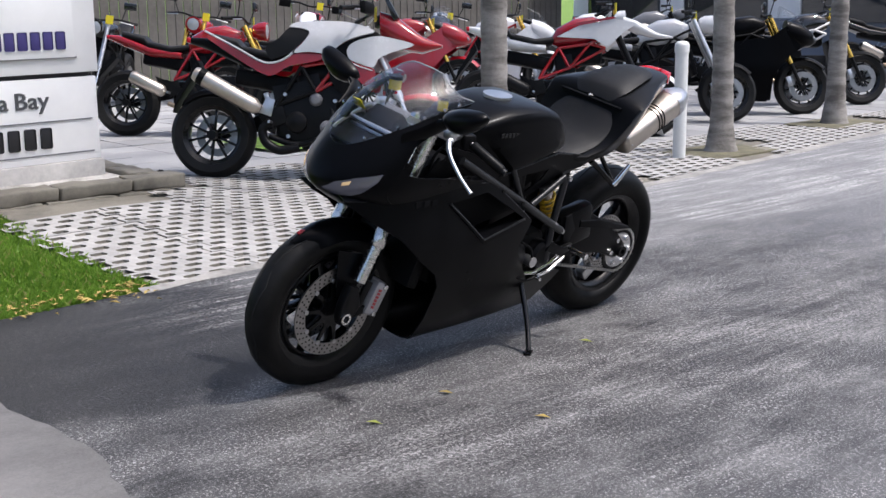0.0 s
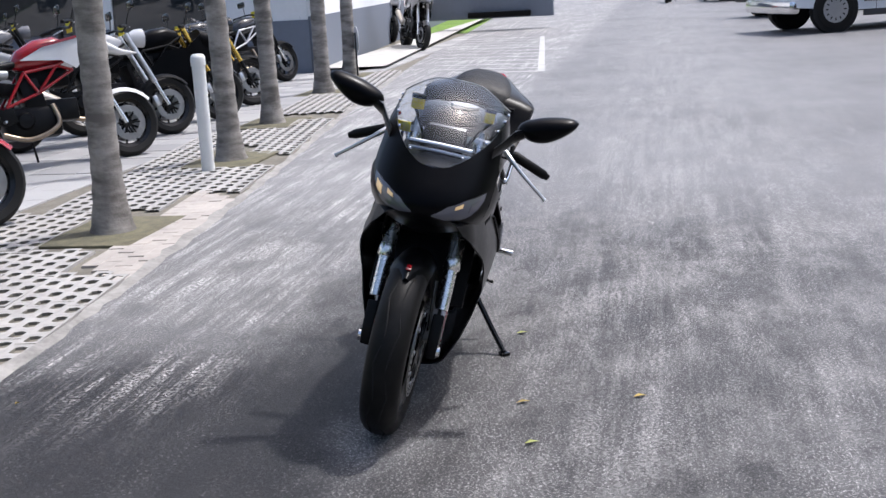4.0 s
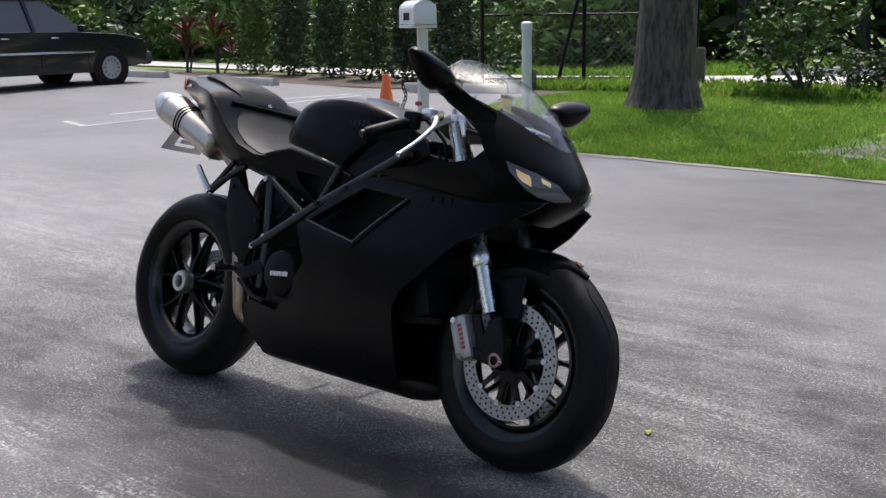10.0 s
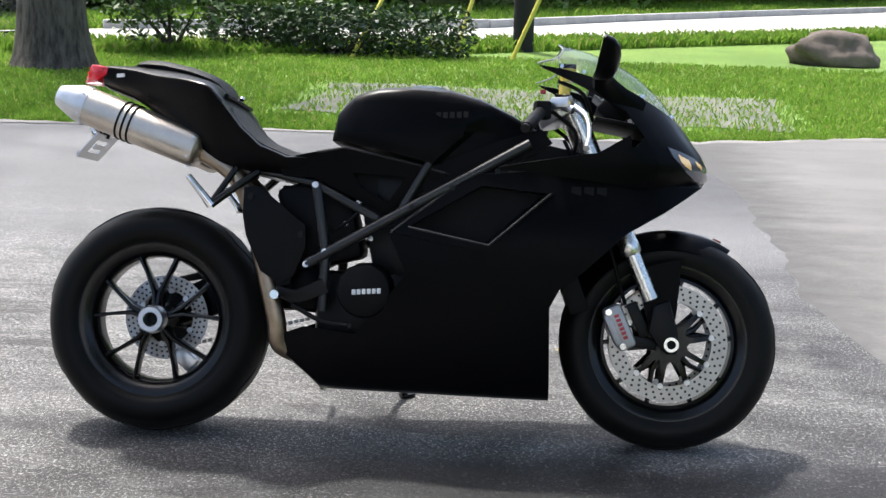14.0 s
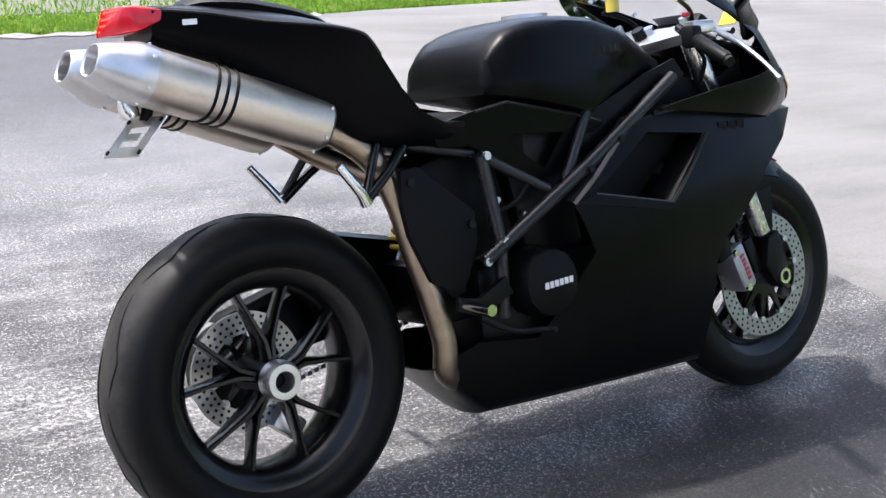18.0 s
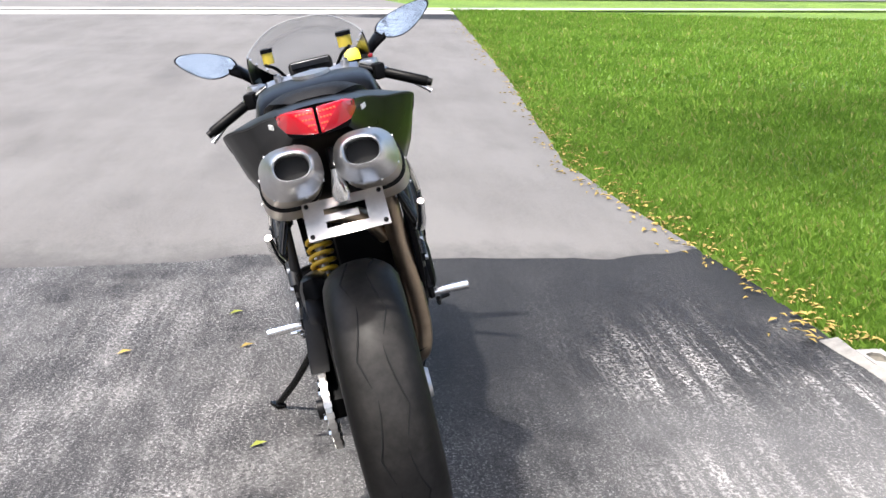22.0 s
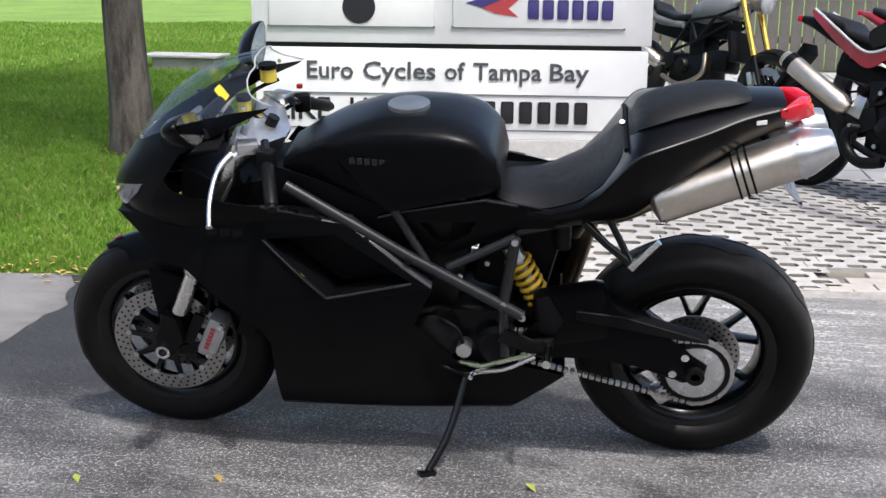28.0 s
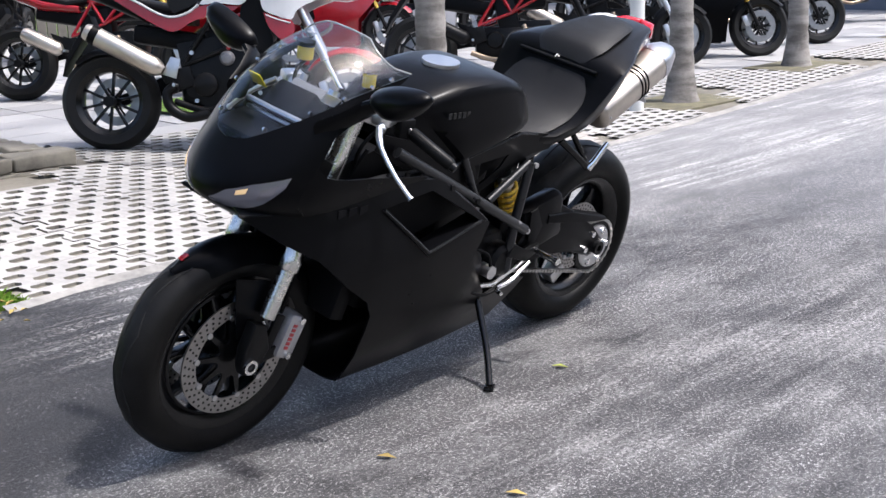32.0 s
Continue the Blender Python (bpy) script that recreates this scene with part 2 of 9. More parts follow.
def tread_rubber(name, dust):
    """Tyre rubber with dust on the tread; the flanks stay black."""
    m = worn(name, (0.004, 0.004, 0.004), 0.46, spread=0.3, scale=30, bumpy=0.12, spec=0.14)
    n, l, _ = nodes(m)
    co, xyz, flat = n.new("ShaderNodeTexCoord"), n.new("ShaderNodeSeparateXYZ"), n.new("ShaderNodeMath")
    l.new(co.outputs["Object"], xyz.inputs[0])
    flat.operation = "ABSOLUTE"
    l.new(xyz.outputs[1], flat.inputs[0])
    share_ = mix(m, 1.0, ramp(m, flat.outputs[0], (0.045, 1.0), (0.082, 0.0)), ramp(m, noise_tex(m, 18, 5, 0.7, world=False), (0.3, 0.35), (0.7, 1.0)), "MULTIPLY")
    to(m, "Base Color", mix(m, share_, (0.0028, 0.0028, 0.0028), dust))
    return m


RUBBER = tread_rubber("tyre_rubber", (0.036, 0.034, 0.032))
RUBBERF = tread_rubber("front_tyre_rubber", (0.011, 0.0105, 0.010))
RUBBERP = worn("plain_tyre_rubber", (0.007, 0.007, 0.007), 0.6, spread=0.3, scale=30, spec=0.25)
GROOVE = mat("tyre_groove", (0.005, 0.005, 0.005), 0.9)
STEEL = worn("brushed_titanium", (0.58, 0.525, 0.46), 0.40, 1.0, spread=0.12, scale=120)
HEAT = worn("heat_stained_pipe", (0.34, 0.27, 0.20), 0.38, 1.0, spread=0.35, scale=25)
ALU = worn("cast_aluminium", (0.62, 0.62, 0.63), 0.35, 1.0, spread=0.12, scale=90)
CHROME = mat("polished_steel", (0.78, 0.78, 0.78), 0.12, 1.0)
FORKM = worn("satin_fork_metal", (0.74, 0.73, 0.70), 0.26, 1.0, spread=0.15, scale=60)
DISCM = worn("brake_disc_steel", (0.40, 0.39, 0.38), 0.36, 1.0, spread=0.15, scale=150)
DARKM = worn("dark_metal", (0.009, 0.009, 0.0095), 0.42, 0.6, spread=0.3, scale=70, spec=0.3)
GOLD = worn("yellow_spring_paint", (0.62, 0.40, 0.03), 0.4, spread=0.15)
FORKGOLD = worn("gold_fork_tube", (0.75, 0.48, 0.10), 0.25, 1.0, spread=0.1)
REDPAINT = worn("red_paint", (0.28, 0.006, 0.012), 0.22, spread=0.12, Coat_Weight=0.6, Coat_Roughness=0.05)
WHITEPAINT = worn("white_paint", (0.62, 0.62, 0.63), 0.25, spread=0.06, Coat_Weight=0.5, Coat_Roughness=0.05)
BLACKGLOSS = worn("gloss_black_paint", (0.012, 0.012, 0.013), 0.12, spread=0.15, Coat_Weight=0.6, Coat_Roughness=0.04)
GREYPAINT = worn("grey_paint", (0.16, 0.16, 0.17), 0.3, spread=0.12)
REDLENS = mat("red_lens", (0.46, 0.004, 0.014), 0.16, Coat_Weight=0.25)
LEDLENS = mat("led_cell", (0.60, 0.05, 0.03), 0.15, Emission_Color=(1.0, 0.10, 0.03, 1), Emission_Strength=0.45)
AMBER = mat("amber_lens", (0.75, 0.25, 0.02), 0.15)
YELLOWTAG = mat("yellow_tag", (0.75, 0.62, 0.02), 0.5)
BRASSFLUID = mat("yellow_fluid_pot", (0.62, 0.48, 0.06), 0.2, Coat_Weight=0.5)
MIRROR = mat("mirror_glass", (0.92, 0.94, 0.95), 0.02, 1.0)
REDLETTER = mat("red_lettering", (0.42, 0.05, 0.055), 0.5)
WHITELETTER = mat("white_lettering", (0.7, 0.7, 0.7), 0.5)
GREYLETTER = mat("grey_lettering", (0.007, 0.007, 0.008), 0.6, spec=0.1)
SCREEN = bpy.data.materials.new("clear_acrylic")
SCREEN.use_nodes = True
sn, sl = SCREEN.node_tree.nodes, SCREEN.node_tree.links
sn.remove(sn["Principled BSDF"])
s_clear, s_gloss, s_mix, s_lw = sn.new("ShaderNodeBsdfTransparent"), sn.new("ShaderNodeBsdfGlossy"), sn.new("ShaderNodeMixShader"), sn.new("ShaderNodeLayerWeight")
s_clear.inputs[0].default_value = (0.95, 0.96, 0.97, 1)
s_gloss.inputs["Roughness"].default_value = 0.03
s_lw.inputs[0].default_value = 0.5
s_pow, s_add = sn.new("ShaderNodeMath"), sn.new("ShaderNodeMath")
s_pow.operation, s_pow.inputs[1].default_value = "POWER", 2.5
s_add.operation, s_add.inputs[1].default_value, s_add.inputs[2].default_value = "MULTIPLY_ADD", 0.22, 0.030
sl.new(s_lw.outputs["Facing"], s_pow.inputs[0])
sl.new(s_pow.outputs[0], s_add.inputs[0])
sl.new(s_add.outputs[0], s_mix.inputs[0])
sl.new(s_clear.outputs[0], s_mix.inputs[1])
sl.new(s_gloss.outputs[0], s_mix.inputs[2])
sl.new(s_mix.outputs[0], sn["Material Output"].inputs[0])
LAMPGLASS = mat("headlamp_lens", (0.085, 0.085, 0.105), 0.10, 0.0, Coat_Weight=0.8, Coat_Roughness=0.04)
SCREENEDGE = mat("acrylic_edge", (0.30, 0.31, 0.32), 0.15)
CALIPER = worn("grey_caliper", (0.42, 0.41, 0.41), 0.42, 0.6, spread=0.2, scale=60)
CARLAMP = mat("clear_lamp_lens", (0.42, 0.44, 0.46), 0.10, 0.3, Coat_Weight=0.5)
# no lamp: the reflectors' amber glint, given as a faint glow
AMBERGLINT = mat("amber_reflector_glint", (0.85, 0.62, 0.34), 0.2, 0.4, Emission_Color=(1.0, 0.60, 0.24, 1), Emission_Strength=0.13)
CHAINM = worn("chain_steel", (0.42, 0.41, 0.39), 0.30, 0.85, spread=0.4, scale=90)
LAMPDARK = mat("unlit_reflector", (0.16, 0.155, 0.18), 0.15, 0.5)

# ---- ground, drive, lawns, street ----
SOUTH = [(-60, -6.2), (-30, -4.2), (-14.5, -3.15), (-4.3, -2.06), (-1.86, -1.82), (0.4, -1.62), (1.2, -1.57), (3.6, -1.22), (8, -1.45), (17.9, -1.75)]
NORTH = [(-60, 30), (-30, 16), (-17.5, 11.2), (-7.7, 10.1), (-6.4, 7.2), (-5.5, 5.5), (-3.4, 5.68), (-0.5, 5.85), (1.3, 6.0), (3.0, 6.6), (7.6, 7.4), (15.6, 8.6)]
STREET = ((17.6, 0.0), (0.33, -0.944))      # a point on the near kerb of the street, and the way along it


def south(x):
    return lerp(x, [p[0] for p in SOUTH], [p[1] for p in SOUTH])


def sheet(name, material, rows, label, lift=0.0, kind="structure", parent=None):
    """A ground sheet from rows of points, at the ground's height plus lift."""
    bm = bmesh.new()
    vs = [[bm.verts.new((x, y, rise(x, y) + lift)) for x, y in r] for r in rows]
    for a, b in zip(vs, vs[1:]):
        ring_faces(bm, a, b, False)
    bmesh.ops.recalc_face_normals(bm, faces=bm.faces[:])
    if bm.faces and sum(f.normal.z for f in bm.faces) < 0:
        bmesh.ops.reverse_faces(bm, faces=bm.faces[:])
    ob = part(name, bm, material, parent)
    return tagged(ob, label, name.split("_")[0], kind=kind)


def between(lo, hi, n):
    return [(lo[0] + (hi[0] - lo[0]) * k / n, lo[1] + (hi[1] - lo[1]) * k / n) for k in range(n + 1)]


LAWN = mat("lawn_soil_and_grass", (0.07, 0.13, 0.02), 0.9)
g_fine, g_broad = noise_tex(LAWN, 22, 6, 0.75), noise_tex(LAWN, 0.55, 4, 0.65)
g_tone = ramp(LAWN, g_broad, (0.36, (0.115, 0.215, 0.032)), (0.62, (0.21, 0.34, 0.052)))
to(LAWN, "Base Color", mix(LAWN, ramp(LAWN, g_fine, (0.42, 0.25), (0.62, 1.0)), (0.10, 0.165, 0.024), g_tone))
bump(LAWN, g_fine, 0.8, 0.03)

ASPHALT = mat("weathered_asphalt", (0.06, 0.06, 0.06), 0.75)
n_grit, n_spot = noise_tex(ASPHALT, 190, 3, 0.8), noise_tex(ASPHALT, 75, 4, 0.8)
n_patch, n_mid = noise_tex(ASPHALT, 0.42, 4, 0.55), noise_tex(ASPHALT, 1.9, 6, 0.68)
n_drag = noise_tex(ASPHALT, 3.4, 8, 0.74, (0.50, 1.15, 1, -5))
n_long = noise_tex(ASPHALT, 2.6, 7, 0.66, (0.20, 1.25, 1, -4))
n_chip, n_stone = noise_tex(ASPHALT, 60, 4, 0.8), noise_tex(ASPHALT, 110, 4, 0.8)
a_pos = nodes(ASPHALT)[0].new("ShaderNodeSeparateXYZ")
nodes(ASPHALT)[1].new(nodes(ASPHALT)[0].new("ShaderNodeNewGeometry").outputs["Position"], a_pos.inputs[0])


def span(axis, a, b, rag=0.0):
    """A share of the drive: 0 at a and 1 at b along an axis, with a ragged border."""
    n, l, _ = nodes(ASPHALT)
    k = n.new("ShaderNodeMapRange")
    k.interpolation_type = "SMOOTHSTEP"
    k.inputs[1].default_value, k.inputs[2].default_value = a, b
    src = a_pos.outputs[axis]
    if rag:
        add = n.new("ShaderNodeMath")
        add.operation = "MULTIPLY_ADD"
        l.new(n_mid, add.inputs[0])
        add.inputs[1].default_value = rag
        off = n.new("ShaderNodeMath")
        off.operation, off.inputs[1].default_value = "SUBTRACT", rag / 2
        l.new(src, off.inputs[0])
        l.new(off.outputs[0], add.inputs[2])
        src = add.outputs[0]
    l.new(src, k.inputs[0])
    return k.outputs[0]


def both(*fs):
    out = fs[0]
    for f in fs[1:]:
        out = mix(ASPHALT, 1.0, out, f, "MULTIPLY")
    return out


# the open lot: pale, worn and mottled
lot = mix(ASPHALT, ramp(ASPHALT, n_grit, (0.40, 0.0), (0.62, 1.0)), (0.100, 0.100, 0.105), (0.195, 0.194, 0.200))
lot = mix(ASPHALT, ramp(ASPHALT, mix(ASPHALT, 0.5, n_patch, n_mid), (0.40, 0.55), (0.56, 0.0)), lot, (0.055, 0.055, 0.060))
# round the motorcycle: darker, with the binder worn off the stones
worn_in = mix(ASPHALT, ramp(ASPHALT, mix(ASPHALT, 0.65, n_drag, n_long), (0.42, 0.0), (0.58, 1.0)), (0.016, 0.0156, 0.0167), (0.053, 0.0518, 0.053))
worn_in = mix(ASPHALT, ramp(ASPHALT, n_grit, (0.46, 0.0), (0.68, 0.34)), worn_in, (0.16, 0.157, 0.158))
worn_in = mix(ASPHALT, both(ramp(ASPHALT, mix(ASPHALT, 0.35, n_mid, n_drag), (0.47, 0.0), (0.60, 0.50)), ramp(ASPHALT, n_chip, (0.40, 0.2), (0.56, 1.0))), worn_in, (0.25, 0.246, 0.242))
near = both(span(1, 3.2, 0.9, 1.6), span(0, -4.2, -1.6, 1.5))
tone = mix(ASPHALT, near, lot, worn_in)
# fresh dark seal along the far lawn and beside the motorcycle
tone = mix(ASPHALT, both(span(1, 2.4, 4.2, 1.4), span(0, -2.5, -0.5, 1.2), 0.88), tone, (0.050, 0.050, 0.055))
smooth = both(span(1, 0.08, -0.22, 0.5), span(0, -0.7, 0.45, 1.3))
sealed = mix(ASPHALT, ramp(ASPHALT, n_grit, (0.42, 0.0), (0.70, 1.0)), (0.016, 0.016, 0.0175), (0.038, 0.0375, 0.039))
tone = mix(ASPHALT, both(smooth, 0.92), tone, sealed)
# pale glare on the paving side, mixed into the asphalt's colour
edge_glare = both(span(1, -0.45, -0.95, 0.5), span(0, 0.5, -0.6, 0.9), 0.5)
tone = mix(ASPHALT, edge_glare, tone, (0.185, 0.183, 0.182))
# pale drag marks along the paving, faint ones on the other side
lines = ramp(ASPHALT, noise_tex(ASPHALT, 8.0, 6, 0.72, (0.07, 1.7, 1, -5)), (0.46, 0.04), (0.56, 1.0))
patch = ramp(ASPHALT, mix(ASPHALT, 0.35, noise_tex(ASPHALT, 1.1, 6, 0.7), n_drag), (0.43, 0.0), (0.56, 1.0))
chips = ramp(ASPHALT, n_chip, (0.48, 0.02), (0.55, 1.0))
verge = both(span(1, -0.55, -0.95, 0.35), span(0, 1.1, 0.1, 0.7))
other = both(span(1, 0.15, 0.55, 0.3), span(1, 2.2, 1.0, 0.8), span(0, 1.7, 0.9), 0.34)
where = mix(ASPHALT, 1.0, verge, other, "ADD")
asph = mix(ASPHALT, both(lines, patch, chips, where), tone, (0.56, 0.545, 0.53))
# pale stones in the surface: fine grit everywhere, larger ones in drifts
drift = mix(ASPHALT, 0.6, n_drag, n_long)
grit = both(ramp(ASPHALT, n_stone, (0.562, 0.0), (0.60, 1.0)), ramp(ASPHALT, drift, (0.40, 0.25), (0.55, 1.0)), ramp(ASPHALT, smooth, (0.2, 1.0), (0.9, 0.10)), ramp(ASPHALT, span(1, 4.0, 1.6), (0.0, 0.22), (1.0, 1.0)))
large = both(ramp(ASPHALT, n_spot, (0.590, 0.0), (0.610, 1.0)), ramp(ASPHALT, drift, (0.44, 0.25), (0.60, 1.0)), ramp(ASPHALT, smooth, (0.2, 0.9), (0.9, 0.35)), ramp(ASPHALT, span(1, 3.4, 1.4), (0.0, 0.2), (1.0, 1.0)))
asph = mix(ASPHALT, grit, asph, (0.43, 0.421, 0.413))
asph = mix(ASPHALT, large, asph, (0.55, 0.54, 0.525))
to(ASPHALT, "Base Color", asph)
to(ASPHALT, "Roughness", mix(ASPHALT, smooth, ramp(ASPHALT, n_mid, (0.3, 0.52), (0.7, 0.72)), 0.50))
to(ASPHALT, "Specular IOR Level", mix(ASPHALT, smooth, mix(ASPHALT, near, 0.45, 0.24), 0.12))
bump(ASPHALT, mix(ASPHALT, 0.5, n_grit, n_spot), 0.6, 0.006)

ground = []
R = [-400, -150, -70, -40, -25, -15, -10, -7, -5.5, -4.5, -3.8, -3.2, -2.6, -2.1, -1.6, -1, 0, 2, 4, 7, 9, 11, 13, 15, 20, 25, 40, 70, 150, 400]
sheet("ground", LAWN, [[(x, y) for y in R] for x in R], "mown green lawn running to the horizon", -0.03)

rows = []
for x in [-75, -60, -45, -30, -24, -20, -17, -14, -12, -10, -9, -7.7, -7, -6.4, -5.9, -5.5, -4.5, -3.4, -2, -0.5, 0.4, 1.2, 2, 3, 3.6, 5, 7.6, 10, 13, 15.6, 16.6]:
    n = lerp(x, [p[0] for p in NORTH], [p[1] for p in NORTH])
    rows.append(between((x, south(x)), (x, n), 10))
rows.append(between((18.2, -1.75), (14.7, 8.5), 10))
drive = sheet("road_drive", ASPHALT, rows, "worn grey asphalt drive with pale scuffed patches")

CONCRETE = worn("pale_concrete", (0.42, 0.41, 0.39), 0.85, spread=0.25, scale=25, bumpy=0.3, world=True)
ROADM = worn("street_asphalt", (0.17, 0.165, 0.16), 0.8, spread=0.2, scale=8, bumpy=0.3, world=True)
LINEM = worn("faded_white_line", (0.42, 0.42, 0.41), 0.8, spread=0.25, scale=14, world=True)
YELLINE = worn("yellow_line_paint", (0.55, 0.38, 0.04), 0.8, spread=0.15, scale=14, world=True)


def along(a, b):
    """A point a metres along the street and b metres out from its near kerb."""
    (x, y), (u, v) = STREET
    return (x + u * a - v * b, y + v * a + u * b)


def street_band(name, material, b0, b1, label, lift, a0=-90, a1=90, step=12):
    n = int((a1 - a0) / step)
    return sheet(name, material, [[along(a0 + (a1 - a0) * k / n, b0), along(a0 + (a1 - a0) * k / n, b1)] for k in range(n + 1)], label, lift)


street_band("pavement_walk", CONCRETE, 0.0, 0.45, "pale concrete kerb strip along the lawn", 0.02)
street_band("road_street", ROADM, 3.6, 15.0, "grey two-lane street", 0.0)
street_band("road_line_centre", YELLINE, 9.2, 9.35, "yellow centre line on the street", 0.006)
street_band("road_line_edge", LINEM, 4.2, 4.32, "white edge line on the street", 0.006)
street_band("pavement_far", CONCRETE, 15.0, 16.6, "pale far pavement of the street", 0.02)
# apron where the drive meets the street
sheet("pavement_apron", CONCRETE, [[along(a, -0.9), along(a, 0.0)] for a in (-9.6, -6, -2, 1.7)], "pale concrete apron at the drive's mouth", 0.006)
sheet("road_mouth", ROADM, [[along(a, 0.45), along(a, 3.6)] for a in (-9.6, -6, -2, 1.7)], "grey asphalt mouth of the drive", 0.004)

# newer, lighter asphalt from the seam across the drive to the street
MOUTH = mat("brownish_smooth_asphalt", (0.2, 0.19, 0.18), 0.8)
m_g, m_b, m_d = noise_tex(MOUTH, 120, 4, 0.8), noise_tex(MOUTH, 0.7, 5, 0.6), noise_tex(MOUTH, 2.5, 5, 0.65, (0.2, 1.2, 1, 8))
m_base = mix(MOUTH, ramp(MOUTH, m_g, (0.38, 0.0), (0.64, 1.0)), (0.088, 0.084, 0.081), (0.165, 0.158, 0.152))
m_pale = mix(MOUTH, ramp(MOUTH, mix(MOUTH, 0.5, m_b, m_d), (0.36, 0.0), (0.60, 1.0)), m_base, mix(MOUTH, m_g, (0.128, 0.123, 0.120), (0.215, 0.208, 0.202)))
m_n, m_l, _ = nodes(MOUTH)
m_xyz, m_map = m_n.new("ShaderNodeSeparateXYZ"), m_n.new("ShaderNodeMapRange")
m_l.new(m_n.new("ShaderNodeNewGeometry").outputs["Position"], m_xyz.inputs[0])
m_map.inputs[1].default_value, m_map.inputs[2].default_value = 1.35, 2.15
m_l.new(m_xyz.outputs[0], m_map.inputs[0])
m_film = ramp(MOUTH, mix(MOUTH, 0.55, m_map.outputs[0], noise_tex(MOUTH, 5.0, 7, 0.75, (0.7, 1.2, 1, 0))), (0.30, 0.75), (0.58, 0.0))
m_stain = ramp(MOUTH, noise_tex(MOUTH, 1.3, 5, 0.6, (0.35, 1.0, 1, 25)), (0.30, 0.35), (0.44, 0.0))
to(MOUTH, "Base Color", mix(MOUTH, mix(MOUTH, 1.0, m_film, m_stain, "ADD"), m_pale, (0.055, 0.053, 0.053)))
bump(MOUTH, m_g, 0.4, 0.004)
mrows = []
for u in [0, 0.002, 0.06, 0.14, 0.25, 0.4, 0.6, 0.8, 0.93]:
    r = []
    for v in range(101):
        k = v / 100
        x0 = lerp(k, [0, 0.06, 0.13, 0.2, 0.27, 0.33, 0.4, 0.7, 1], [1.80, 1.62, 1.62, 1.56, 1.62, 1.46, 1.38, 1.38, 1.15])
        x = x0 + (17.0 - x0) * u
        s, n = south(x), lerp(x, [p[0] for p in NORTH], [p[1] for p in NORTH])
        r.append((x + (0.07 * noise.noise(Vector((k * 22, u * 5, 1.0))) + 0.03 * noise.noise(Vector((k * 70, 4.0, u * 9)))) * (1 - u), s + (n - s) * k))
    mrows.append(r)
mouth = sheet("road_drive_mouth", MOUTH, mrows, "lighter brownish asphalt towards the street", 0.004)
for v in range(101):
    mouth.data.vertices[v].co.z -= 0.007
# ---- the black motorcycle ----
BIKE = Matrix.Translation((0, -0.047, 0)) @ Matrix.Rotation(radians(2.68), 4, "Z") @ Matrix.Rotation(radians(-14.18), 4, "X")
bike = thing("motorcycle", BIKE, "matt black sports motorcycle leaning on its side stand", "motorcycle")
AF, AR = Vector((0.722, 0, 0.297)), Vector((-0.712, 0, 0.318))
STEER = -1.0


def tyre_profile(rim_r, out_r, w):
    """Half-round tyre section, as (radius, y)."""
    pts = []
    h = out_r - rim_r
    for k in range(13):
        a = math.pi * k / 12
        y = math.cos(a) * w / 2
        s = math.sin(a)
        r = rim_r + h * (0.30 + 0.70 * s ** 0.88) if 0 < k < 12 else rim_r + h * 0.30
        pts.append((r, y))
    pts.append((rim_r, -w * 0.40))
    pts.append((rim_r, w * 0.40))
    return pts


def wheel(parent, centre, out_r, w, rim_r, spokes, kind, turn=0.0):
    """A road wheel with tyre, rim, spokes and hub."""
    wh = part("wheel", disc(bmesh.new(), 0.035, -w * 0.36, w * 0.36, 20), DARKM, parent)
    wh.matrix_basis = Matrix.Translation(centre) @ Matrix.Rotation(turn, 4, "Z")
    part("tyre", lathe(bmesh.new(), tyre_profile(rim_r, out_r, w), 72), RUBBERF if kind == "front" else RUBBER, wh, "dusty black road tyre", 60)
    hw = w * 0.40
    rim = [(rim_r + 0.004, hw), (rim_r + 0.004, hw - 0.012), (rim_r - 0.022, hw - 0.022), (rim_r - 0.030, 0.0), (rim_r - 0.022, -hw + 0.022),
           (rim_r + 0.004, -hw + 0.012), (rim_r + 0.004, -hw), (rim_r - 0.008, -hw), (rim_r - 0.034, -hw + 0.020), (rim_r - 0.042, -0.03),
           (rim_r - 0.042, 0.03), (rim_r - 0.034, hw - 0.020), (rim_r - 0.008, hw)]
    part("rim", lathe(bmesh.new(), rim, 72), GLOSSB, wh)
    return wh


